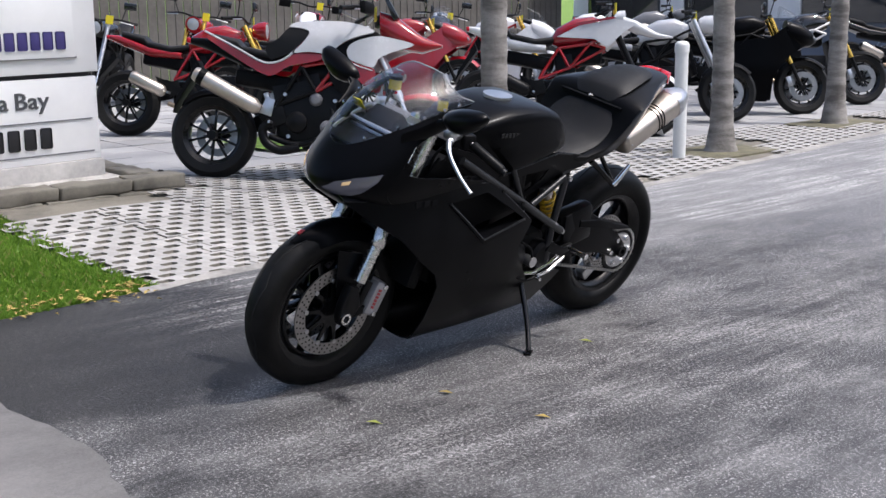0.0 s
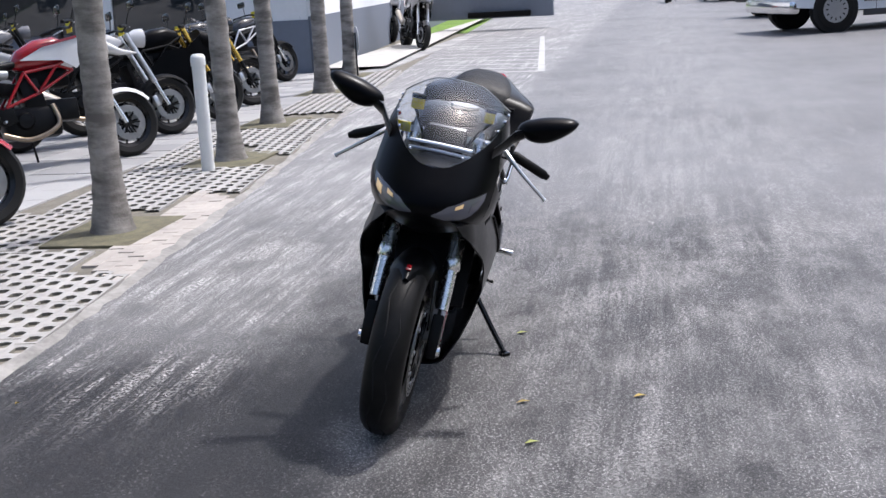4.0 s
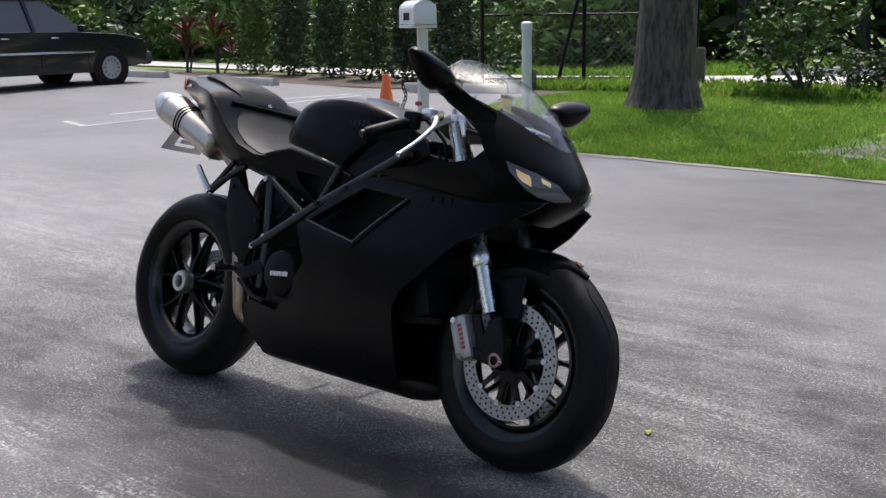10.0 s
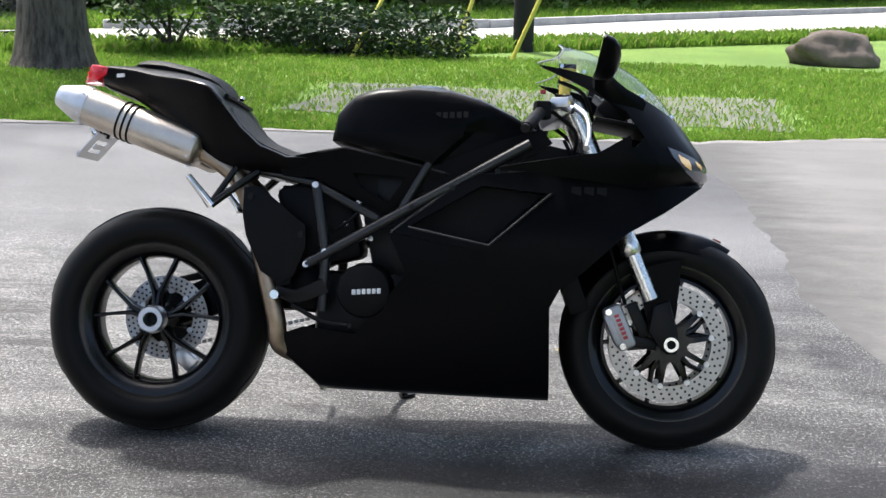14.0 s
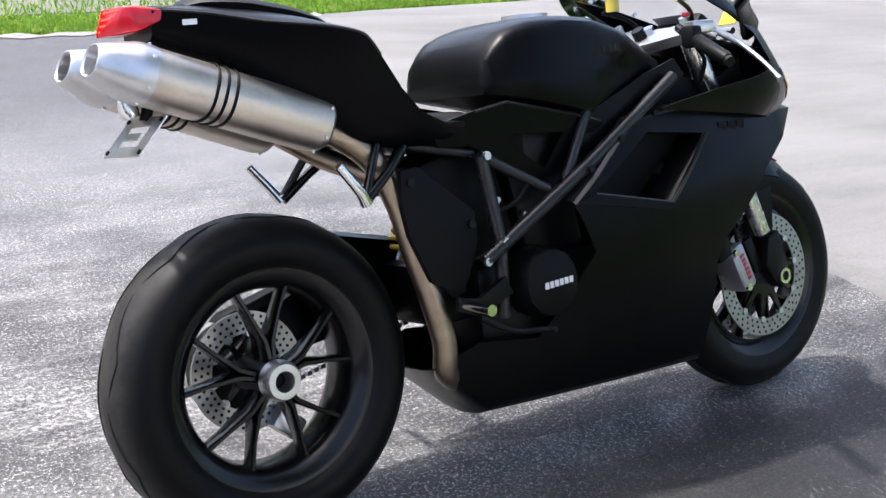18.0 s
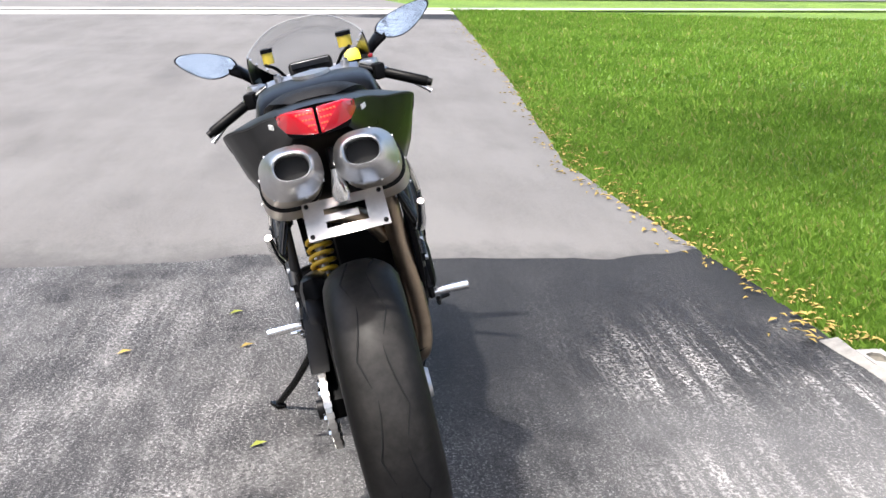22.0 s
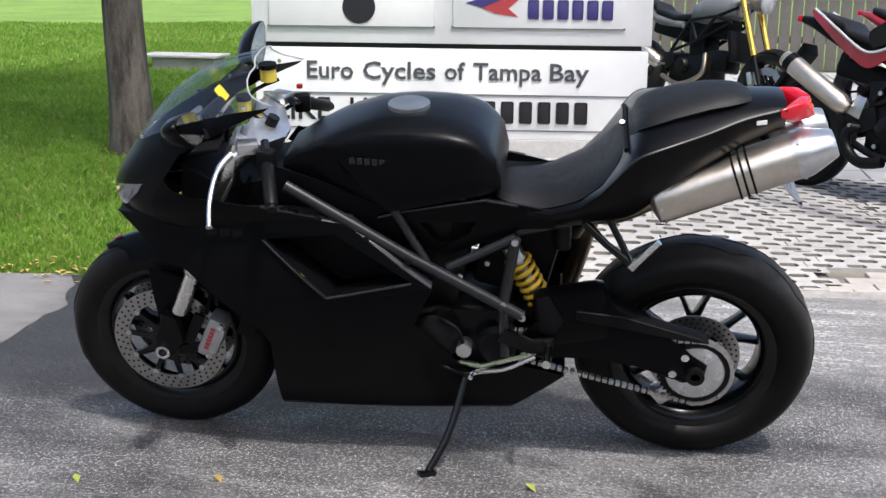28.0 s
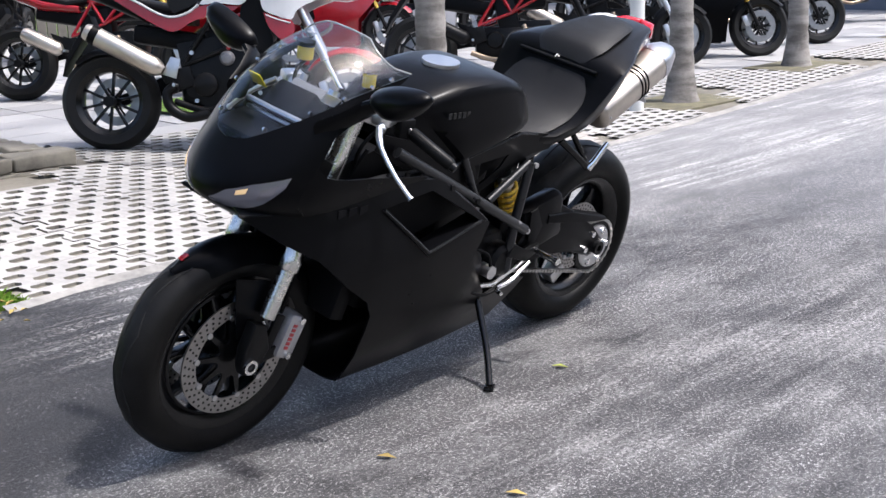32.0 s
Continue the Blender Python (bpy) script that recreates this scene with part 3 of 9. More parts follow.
def y_spoke(parent, r_in, r_fork, r_out, ang, spread, y=0.0):
    """A spoke that forks into two on its way to the rim."""
    bm = bmesh.new()
    a0, a1, a2 = ang, ang - spread, ang + spread
    P = lambda r, a, yy=0.0: Vector((r * math.cos(a), y + yy, r * math.sin(a)))
    for a in (a1, a2):
        am = ang + (a - ang) * 0.35
        pts = [P(r_in, am), P(r_fork, am), P((r_fork + r_out) / 2, (am + a * 2) / 3), P(r_out, a)]
        rings = []
        for p, (hw, hd) in zip(pts, ((0.011, 0.026), (0.0075, 0.022), (0.0050, 0.016), (0.0062, 0.014))):
            d = p.normalized()
            t = Vector((-d.z, 0, d.x))
            rings.append([p + t * hw + Vector((0, hd, 0)), p + t * hw * 0.5 + Vector((0, hd * 1.25, 0)), p - t * hw * 0.5 + Vector((0, hd * 1.25, 0)), p - t * hw + Vector((0, hd, 0)),
                          p - t * hw - Vector((0, hd, 0)), p - t * hw * 0.5 - Vector((0, hd * 1.25, 0)), p + t * hw * 0.5 - Vector((0, hd * 1.25, 0)), p + t * hw - Vector((0, hd, 0))])
        loft(bm, rings)
    bmesh.ops.recalc_face_normals(bm, faces=bm.faces[:])
    return part("spoke", bm, GLOSSB, parent)


def brake_disc(parent, r_in, r_out, y, holes=True):
    """A drilled steel brake disc with its carrier."""
    d = part("brake_disc", lathe(bmesh.new(), [(r_in, y - 0.0025), (r_out, y - 0.0025), (r_out, y + 0.0025), (r_in, y + 0.0025)], 64), DISCM, parent, "drilled steel brake disc")
    if holes:
        bm = bmesh.new()
        for k in range(40):
            a = 2 * math.pi * k / 40
            for q in range(3):
                r = r_in + (r_out - r_in) * (0.2 + 0.3 * q)
                aa = a + 0.05 * q
                disc(bm, 0.0036, y - 0.0032, y + 0.0032, 8, Matrix.Translation((r * math.cos(aa), 0, r * math.sin(aa))))
        part("drilling", bm, GROOVE, d, "", 0)
    star = []
    for k in range(10):
        a = 2 * math.pi * (k * 4 + 1) / 40
        star += [(r * r_in * math.cos(a + w), r * r_in * math.sin(a + w)) for r, w in ((0.42, -0.314), (0.50, -0.12), (0.97, -0.055), (0.97, 0.055), (0.50, 0.12))]
    part("disc_carrier", plate(bmesh.new(), star, y - 0.004, y + 0.004, bevel=0.001), GLOSSB, d)
    for k in range(10):
        a = 2 * math.pi * (k * 4 + 1) / 40
        part("bobbin", disc(bmesh.new(), 0.008, y - 0.006, y + 0.006, 10, Matrix.Translation((r_in * math.cos(a), 0, r_in * math.sin(a)))), ALU, d)
    return d


# wheels
fw = wheel(bike, AF, 0.298, 0.122, 0.216, 10, "front", radians(STEER))
for k in range(5):
    y_spoke(fw, 0.03, 0.085, 0.186, 2 * math.pi * (k + 0.3) / 5, 0.30)
brake_disc(fw, 0.118, 0.160, 0.062)
brake_disc(fw, 0.118, 0.160, -0.062)
rw = wheel(bike, AR, 0.318, 0.182, 0.216, 10, "rear")
for k in range(5):
    y_spoke(rw, 0.03, 0.075, 0.186, 2 * math.pi * (k + 0.25) / 5, 0.30, -0.03)
brake_disc(rw, 0.078, 0.122, 0.055)


def grooves(parent, out_r, w, n):
    """The thin slanting grooves of the tread."""
    bm = bmesh.new()
    for k in range(n):
        for sgn in (1, -1):
            pts = []
            for q in range(7):
                u = q / 6
                a = 2 * math.pi * (k + (0.5 if sgn < 0 else 0)) / n + u * 0.62
                yy = sgn * w * (0.10 + 0.26 * u ** 1.6) if q < 5 else sgn * w * (0.10 + 0.26 * (0.667 ** 1.6) - 0.05 * (q - 4))
                ang = math.acos(max(-1, min(1, 2 * yy / w)))
                r = 0.216 + (out_r - 0.216) * (0.30 + 0.70 * math.sin(ang) ** 0.88)
                pts.append((r * math.cos(a), yy, r * math.sin(a)))
            tube(bm, pts, [0.0006, 0.0022, 0.0026, 0.0026, 0.0026, 0.0022, 0.0006], 6)
    part("tread_groove", bm, GROOVE, parent, "", 0)


grooves(rw.children[0], 0.318, 0.182, 9)
grooves(fw.children[0], 0.298, 0.122, 9)

# front fork, fender, calipers
RAKE = Vector((-0.40, 0, 0.9165)).normalized()
for s in (1, -1):
    foot_p = Vector((0.695, s * 0.108, 0.352))
    fork = part("fork_leg", tube(bmesh.new(), [foot_p + RAKE * 0.07, foot_p + RAKE * 0.22], 0.021, 18), FORKM, bike, "polished fork slider")
    part("fork_tube", tube(bmesh.new(), [foot_p + RAKE * d for d in (0.20, 0.205, 0.235, 0.24, 0.30, 0.62)], [0.024, 0.028, 0.028, 0.0265, 0.0265, 0.0265], 18), FORKM, fork)
    part("fork_cap", tube(bmesh.new(), [foot_p + RAKE * 0.61, foot_p + RAKE * 0.635, foot_p + RAKE * 0.638, foot_p + RAKE * 0.665], [0.026, 0.024, 0.011, 0.009], 14), ALU, fork, "bright fork top with adjuster")
    bm = bmesh.new()
    plate(bm, [(0.745, 0.30), (0.737, 0.272), (0.712, 0.268), (0.69, 0.29), (0.66, 0.33), (0.675, 0.40), (0.715, 0.415), (0.738, 0.34)], s * 0.088, s * 0.124, bevel=0.006)
    box(bm, 0.105, 0.012, 0.03, Matrix.Translation((0.635, s * 0.10, 0.30)) @ Matrix.Rotation(radians(8), 4, "Y"), 0.003)
    box(bm, 0.03, 0.012, 0.10, Matrix.Translation((0.635, s * 0.10, 0.36)) @ Matrix.Rotation(radians(-25), 4, "Y"), 0.003)
    part("fork_foot", bm, DARKM, fork)
    part("axle_end", lathe(bmesh.new(), [(0.012, s * 0.116), (0.020, s * 0.116), (0.020, s * 0.132), (0.012, s * 0.132)], 20, Matrix.Translation(AF)), CHROME, fork)
    bm = bmesh.new()
    m = Matrix.Translation((0.585, s * 0.082, 0.338)) @ Matrix.Rotation(radians(-24), 4, "Y")
    box(bm, 0.052, 0.072, 0.125, m, 0.012)
    box(bm, 0.018, 0.076, 0.09, m @ Matrix.Translation((-0.02, 0, 0)), 0.006)
    cal = part("caliper", bm, CALIPER, bike, "radial brake caliper with a red mark")
    for k in range(6):
        part("caliper_mark", box(bmesh.new(), 0.013, 0.002, 0.0085, m @ Matrix.Translation((0.004, s * 0.0372, -0.03 + 0.0125 * k))), REDLETTER, cal)
    for k in (-0.05, 0.05):
        part("caliper_bolt", disc(bmesh.new(), 0.009, s * 0.034, s * 0.042, 10, m @ Matrix.Translation((-0.012, 0, k))), CHROME, cal)
    # lower fender guard beside the fork
    part("fender_side", shell([(0.64, 0.50), (0.75, 0.53), (0.745, 0.44), (0.735, 0.36), (0.665, 0.345), (0.645, 0.42)], lambda x, z: 0.078 + 0.03 * (0.53 - z), s, 0.03, 0.004), MATT, bike)

bm = bmesh.new()
rings = []
for k in range(15):
    a = radians(57 + 95 * k / 14)
    rr = 0.312
    wid = 0.066 * (1 - 0.75 * max(0, (0.16 - k / 14) / 0.16)) * (1.0 if k < 13 else 0.9)
    row = []
    for q in range(9):
        u = -1 + q / 4
        row.append((AF.x + (rr - 0.055 * abs(u) ** 2.4) * math.cos(a), wid * u, AF.z + (rr - 0.055 * abs(u) ** 2.4) * math.sin(a)))
    rings.append(row)
vs = loft(bm, rings, closed=False)
thicken(bm, 0.004, AF)
part("front_fender", bm, MATT, bike)
part("fender_badge", box(bmesh.new(), 0.024, 0.016, 0.004, Matrix.Translation((0.855, 0, 0.583)) @ Matrix.Rotation(radians(26), 4, "Y"), 0.0015), REDPAINT, bike, "small red badge")


# tank
def tank_ring(x):
    top = lerp(x, [-0.208, -0.195, -0.16, -0.10, 0.0, 0.1, 0.2, 0.29, 0.345], [0.850, 0.905, 0.950, 0.976, 0.985, 0.980, 0.952, 0.908, 0.872])
    low = lerp(x, [-0.208, -0.065, 0.082, 0.174, 0.242, 0.345], [0.822, 0.792, 0.756, 0.770, 0.795, 0.848])
    wid = lerp(x, [-0.208, -0.195, -0.15, -0.08, 0.02, 0.12, 0.24, 0.345], [0.142, 0.158, 0.173, 0.180, 0.180, 0.172, 0.148, 0.105])
    half = [(0.0, 1.0), (0.35, 0.996), (0.62, 0.980), (0.77, 0.950), (0.845, 0.915), (0.89, 0.86), (0.92, 0.78), (0.955, 0.62), (0.985, 0.45), (1.0, 0.28), (0.99, 0.12), (0.96, 0.03), (0.80, 0.0), (0.40, 0.0)]
    pts = [(x, wid * u, low + (top - low) * v) for u, v in half]
    return pts + [(x, -y, z) for x, y, z in pts[:0:-1]]


bm = bmesh.new()
loft(bm, [tank_ring(x) for x in (-0.208, -0.204, -0.195, -0.175, -0.15, -0.12, -0.08, -0.04, 0.02, 0.07, 0.11, 0.15, 0.19, 0.23, 0.27, 0.31, 0.335, 0.345)])
# the knee hollow: a slanting crease ahead of which the side lies deeper
for co, no in (((0.088, 0, 0.785), (0.088, 0, -0.094)), ((0.104, 0, 0.785), (0.088, 0, -0.094)), ((0, 0, 0.850), (0, 0, 1)), ((0, 0, 0.930), (0, 0, 1))):
    bmesh.ops.bisect_plane(bm, geom=bm.verts[:] + bm.edges[:] + bm.faces[:], plane_co=co, plane_no=Vector(no).normalized(), dist=1e-5)
for v in bm.verts:
    ahead = (v.co.x - 0.088 - (v.co.z - 0.785) * 0.936)
    v.co.y *= 1 - 0.15 * max(0, min(1, ahead / 0.018)) * max(0, min(1, (0.930 - v.co.z) / 0.08)) * max(0, min(1, (0.36 - v.co.x) / 0.10))
bmesh.ops.recalc_face_normals(bm, faces=bm.faces[:])
tank = part("tank", bm, MATT, bike, "matt black fuel tank", 26)
cap_m = Matrix.Translation((0.035, 0, 0.982)) @ Matrix.Rotation(radians(90), 4, "X")
part("filler_cap", lathe(bmesh.new(), [(0.0, -0.003), (0.024, -0.003), (0.026, 0.004), (0.05, 0.004), (0.053, 0.001), (0.053, -0.010), (0.0, -0.010)], 36, cap_m @ Matrix.Scale(-1, 4, (0, 1, 0)), False), ALU, tank, "polished round filler cap")
for s in (1, -1):
    for k in range(6):
        part("tank_letter", box(bmesh.new(), 0.013, 0.002, 0.016, Matrix.Translation((0.155 - k * 0.0185, s * 0.1665, 0.900 - k * 0.001))), GROOVE, tank)

# tail and seat: station, top, wing edge (y, z), lower edge (y, z)
TAIL = [(-0.20, 0.772, 0.135, 0.784, 0.120, 0.715), (-0.26, 0.766, 0.152, 0.774, 0.125, 0.712), (-0.33, 0.778, 0.172, 0.774, 0.130, 0.718),
        (-0.40, 0.806, 0.190, 0.802, 0.135, 0.728), (-0.45, 0.846, 0.205, 0.848, 0.142, 0.738), (-0.49, 0.900, 0.216, 0.900, 0.146, 0.748),
        (-0.515, 0.950, 0.222, 0.934, 0.150, 0.757), (-0.535, 0.975, 0.226, 0.953, 0.152, 0.768), (-0.56, 0.988, 0.220, 0.962, 0.150, 0.786),
        (-0.62, 1.008, 0.196, 0.976, 0.142, 0.830), (-0.70, 1.026, 0.152, 0.990, 0.120, 0.885), (-0.78, 1.034, 0.112, 1.010, 0.096, 0.935),
        (-0.86, 1.036, 0.082, 1.022, 0.070, 0.965), (-0.880, 1.034, 0.076, 1.022, 0.064, 0.974)]
TX = [-t[0] for t in TAIL]


def tail_at(x, k):
    return lerp(-x, TX, [t[k] for t in TAIL])


def tail_ring(t):
    x, zt, ye, ze, yl, zl = t
    half = [(0.0, zt), (0.45 * ye, zt - 0.10 * (zt - ze)), (0.75 * ye, zt - 0.42 * (zt - ze)), (0.93 * ye, ze + 0.10 * (zt - ze) + 0.004), (ye, ze), (0.985 * ye, ze - 0.012),
            (ye * 0.62 + yl * 0.38, ze * 0.55 + zl * 0.45), (ye * 0.15 + yl * 0.85, ze * 0.16 + zl * 0.84), (yl * 0.9, zl), (yl * 0.4, zl - 0.004)]
    return [(x, y, z) for y, z in half] + [(x, -y, z) for y, z in half[:0:-1]]


bm = bmesh.new()
loft(bm, [tail_ring(t) for t in TAIL])
bmesh.ops.recalc_face_normals(bm, faces=bm.faces[:])
tail = part("tail_unit", bm, MATT, bike, "matt black seat unit with flared sides", 28)


def cushion(x0, x1, lift, w0, w1, pinch, n=14):
    """A pad that follows the tail unit's top."""
    bm = bmesh.new()
    rows = []
    for k in range(n + 1):
        x = x0 + (x1 - x0) * k / n
        u = 2 * k / n - 1
        e = (1 - abs(u) ** 7)
        w = (w0 + (w1 - w0) * k / n) * (1 - pinch * (1 - e)) * (1 + 0.10 * math.sin(math.pi * k / n))
        top = max(tail_at(x, 1), tail_at(x, 3) - 0.004)
        rows.append([(x, w * v, top - 0.004 + lift * (0.25 + 0.75 * e) * (1 - 0.75 * abs(v) ** 4)) for v in (-1, -0.93, -0.8, -0.55, -0.25, 0, 0.25, 0.55, 0.8, 0.93, 1)])
    loft(bm, rows, closed=False)
    thicken(bm, 0.03, (x0 / 2 + x1 / 2, 0, 0.6))
    return bm


rider = part("rider_seat", cushion(-0.188, -0.500, 0.026, 0.108, 0.160, 0.30), SEATM, bike, "black padded rider seat", 50)
part("seat_rim", tube(bmesh.new(), smooth_path([(-0.505, y, tail_at(-0.505, 1) + 0.010) for y in (-0.15, -0.08, 0, 0.08, 0.15)]), 0.006, 8), PLASTIC, rider)
part("passenger_seat", cushion(-0.515, -0.80, 0.026, 0.125, 0.070, 0.35), SEATM, bike, "black padded passenger seat", 50)
part("seat_bolt", disc(bmesh.new(), 0.007, -0.004, 0.004, 10, Matrix.Translation((-0.497, 0, 0.952)) @ Matrix.Rotation(radians(60), 4, "X")), CHROME, tail)
for s in (1, -1):
    bm = bmesh.new()
    A, B, C = Vector((-0.940, s * 0.003, 1.034)), Vector((-0.922, s * 0.054, 1.034)), Vector((-0.958, s * 0.003, 0.984))
    for q in (A, B, C, (-0.862, s * 0.083, 1.024), (-0.866, s * 0.083, 1.004), (-0.90, s * 0.068, 0.990), (-0.938, s * 0.034, 0.986), (-0.92, s * 0.003, 1.034), (-0.90, s * 0.058, 1.034), (-0.90, s * 0.003, 0.984)):
        bm.verts.new(q)
    bmesh.ops.convex_hull(bm, input=bm.verts[:])
    bmesh.ops.bevel(bm, geom=bm.edges[:], offset=0.0025, segments=2, affect="EDGES", profile=0.5)
    lens = part("tail_lamp", bm, REDLENS, bike, "lit red tail lamp lens", 35)
    nrm = (B - A).cross(C - A).normalized()
    nrm = nrm if nrm.x < 0 else -nrm
    face = Matrix.Translation(nrm * 0.001)
    ax_u, ax_v = (B - A).normalized(), nrm.cross((B - A).normalized())
    rot = Matrix((ax_u, ax_v, nrm)).transposed().to_4x4()
    for row, (v, cells) in enumerate(((0.16, 5), (0.40, 4), (0.62, 3), (0.82, 1))):
        for c in range(cells):
            u = (c + 0.6) / (cells + 0.6) * (1 - v) * 0.97 + 0.03
            pos = A + (B - A) * u + (C - A) * v
            part("led", box(bmesh.new(), 0.0056 - 0.0007 * row, 0.0042, 0.002, face @ Matrix.Translation(pos) @ rot, 0.001), LEDLENS, lens)
    part("tail_badge", box(bmesh.new(), 0.026, 0.003, 0.010, Matrix.Translation((-0.820, s * 0.0985, 0.998)) @ Matrix.Rotation(radians(s * 20), 4, "Z")), WHITELETTER, tail)
    # panel under the seat and tank with its dark triangular opening
    part("side_cover", shell([(-0.36, 0.768), (-0.26, 0.790), (-0.17, 0.806), (0.03, 0.764), (0.115, 0.738), (-0.065, 0.628), (-0.19, 0.690), (-0.26, 0.722), (-0.34, 0.725)], lambda x, z: 0.146 + 0.18 * (z - 0.72), s, 0.03, 0.006, [[(-0.15, 0.738), (-0.005, 0.728), (-0.055, 0.655), (-0.128, 0.700)]]), MATT, bike)
    part("cover_back", plate(bmesh.new(), [(-0.16, 0.75), (0.01, 0.74), (-0.05, 0.64), (-0.14, 0.69)], s * 0.10, s * 0.104), PLASTIC, bike)

# highlights on the cover's edge and tail crease, laid on as paler strips
for s in (1, -1):
    part("cover_edge", tube(bmesh.new(), [(x, s * (0.149 + 0.18 * (z - 0.72)), z) for x, z in ((-0.25, 0.790), (-0.17, 0.804), (-0.07, 0.784), (0.03, 0.763), (0.10, 0.742))], 0.0035, 6), FRAMEM, bike)
    part("tail_crease", tube(bmesh.new(), smooth_path([(x, s * tail_at(x, 2) * 0.995, tail_at(x, 3)) for x in (-0.50, -0.53, -0.56, -0.62, -0.70, -0.78, -0.86)], 3), 0.003, 6), FRAMEM, tail)

# silencers
for s in (1, -1):
    a, b = Vector((-0.585, s * 0.110, 0.792)), Vector((-1.000, s * 0.070, 0.942))
    d = (b - a).normalized()
    side = Vector((0, 1, 0))
    up = d.cross(side).normalized()
    if up.z < 0:
        up = -up

    def oval(p, ry, rz, n=28):
        out = []
        for k in range(n):
            t = 2 * math.pi * k / n
            c, q = math.cos(t), math.sin(t)
            out.append(p + side * ry * math.copysign(abs(c) ** 0.8, c) + up * rz * math.copysign(abs(q) ** 0.8, q))
        return out

    bm = bmesh.new()
    loft(bm, [oval(a + d * q, ry, rz) for q, ry, rz in ((-0.012, 0.030, 0.026), (-0.004, 0.054, 0.044), (0.004, 0.062, 0.051), (0.02, 0.064, 0.053), (0.365, 0.064, 0.053))])
    sil = part("silencer", bm, STEEL, bike, "brushed titanium silencer under the seat")
    bm = bmesh.new()
    loft(bm, [oval(a + d * q, ry, rz) for q, ry, rz in ((0.345, 0.0655, 0.0545), (0.366, 0.0655, 0.0545), (0.380, 0.0635, 0.0525), (0.425, 0.047, 0.037), (0.441, 0.041, 0.031), (0.443, 0.038, 0.028), (0.440, 0.035, 0.0255), (0.35, 0.033, 0.024))], cap0=True, cap1=False)
    part("end_cap", bm, ALU, sil, "polished silencer end cap")
    bm = bmesh.new()
    loft(bm, [oval(a + d * q, 0.034, 0.0245) for q in (0.415, 0.36)])
    part("outlet", bm, GROOVE, sil)
    for q in (0.20, 0.218, 0.236):
        bm = bmesh.new()
        tube(bm, oval(a + d * q, 0.0645, 0.0535) + [oval(a + d * q, 0.0645, 0.0535)[0]], 0.0032, 6, False)
        part("strap", bm, PLASTIC, sil)
    for q in (0.012, 0.356):
        for k in range(0, 28, 4):
            part("rivet", disc(bmesh.new(), 0.0035, -0.002, 0.002, 6, Matrix.Translation(oval(a + d * q, 0.0655, 0.0545)[k])), ALU, sil)
# exhaust pipe, down behind the engine on the right and up between the silencers
bm = bmesh.new()
tube(bm, smooth_path([(-0.60, -0.10, 0.795), (-0.54, -0.105, 0.768), (-0.475, -0.11, 0.715), (-0.430, -0.115, 0.63), (-0.405, -0.12, 0.532), (-0.378, -0.125, 0.434), (-0.352, -0.125, 0.33), (-0.345, -0.11, 0.265), (-0.30, -0.08, 0.235)]), 0.026, 14)
tube(bm, smooth_path([(-0.60, 0.095, 0.80), (-0.50, 0.06, 0.73), (-0.42, -0.04, 0.67), (-0.385, -0.09, 0.60)]), 0.023, 14)
part("exhaust_pipe", bm, HEAT, bike, "heat-stained steel exhaust pipe")
part("heat_shield", plate(bmesh.new(), [(-0.445, 0.690), (-0.405, 0.695), (-0.372, 0.668), (-0.272, 0.590), (-0.270, 0.530), (-0.300, 0.455), (-0.335, 0.429), (-0.393, 0.462), (-0.437, 0.559), (-0.448, 0.620)], -0.162, -0.146, bevel=0.003), PLASTIC, bike)

for q in ((-0.425, 0.665), (-0.285, 0.565)):
    part("shield_bolt", disc(bmesh.new(), 0.009, -0.168, -0.160, 10, Matrix.Translation((q[0], 0, q[1]))), DARKM, bike)

# number plate bracket (bare)
bm = bmesh.new()
pm = Matrix.Translation((-0.912, -0.010, 0.803)) @ Matrix.Rotation(radians(-48), 4, "Y")
for cy, w, cx, l in ((-0.065, 0.042, 0, 0.09), (0.065, 0.042, 0, 0.09), (0, 0.09, 0.034, 0.022), (0, 0.09, -0.034, 0.022)):
    box(bm, l, w, 0.003, pm @ Matrix.Translation((cx, cy, 0)))
box(bm, 0.016, 0.09, 0.003, pm @ Matrix.Translation((0.0, 0.018, 0.0005)))
bracket = part("plate_bracket", bm, ALU, bike, "bare metal number plate bracket")
part("bracket_arm", tube(bmesh.new(), [(-0.89, -0.01, 0.83), (-0.875, -0.01, 0.87), (-0.84, -0.01, 0.93)], 0.011, 10), DARKM, bracket)
part("plate_lamp", tube(bmesh.new(), [(-0.925, -0.01, 0.905), (-0.925, -0.01, 0.885), (-0.918, -0.01, 0.850), (-0.915, -0.01, 0.838)], [0.009, 0.012, 0.019, 0.017], 14), CHROME, bracket)
for cx in (-0.036, 0.036):
    for cy in (-0.077, 0.077):
        part("bolt", disc(bmesh.new(), 0.005, -0.003, 0.003, 8, pm @ Matrix.Translation((cx, cy, 0.002)) @ Matrix.Rotation(radians(90), 4, "X")), DARKM, bracket)

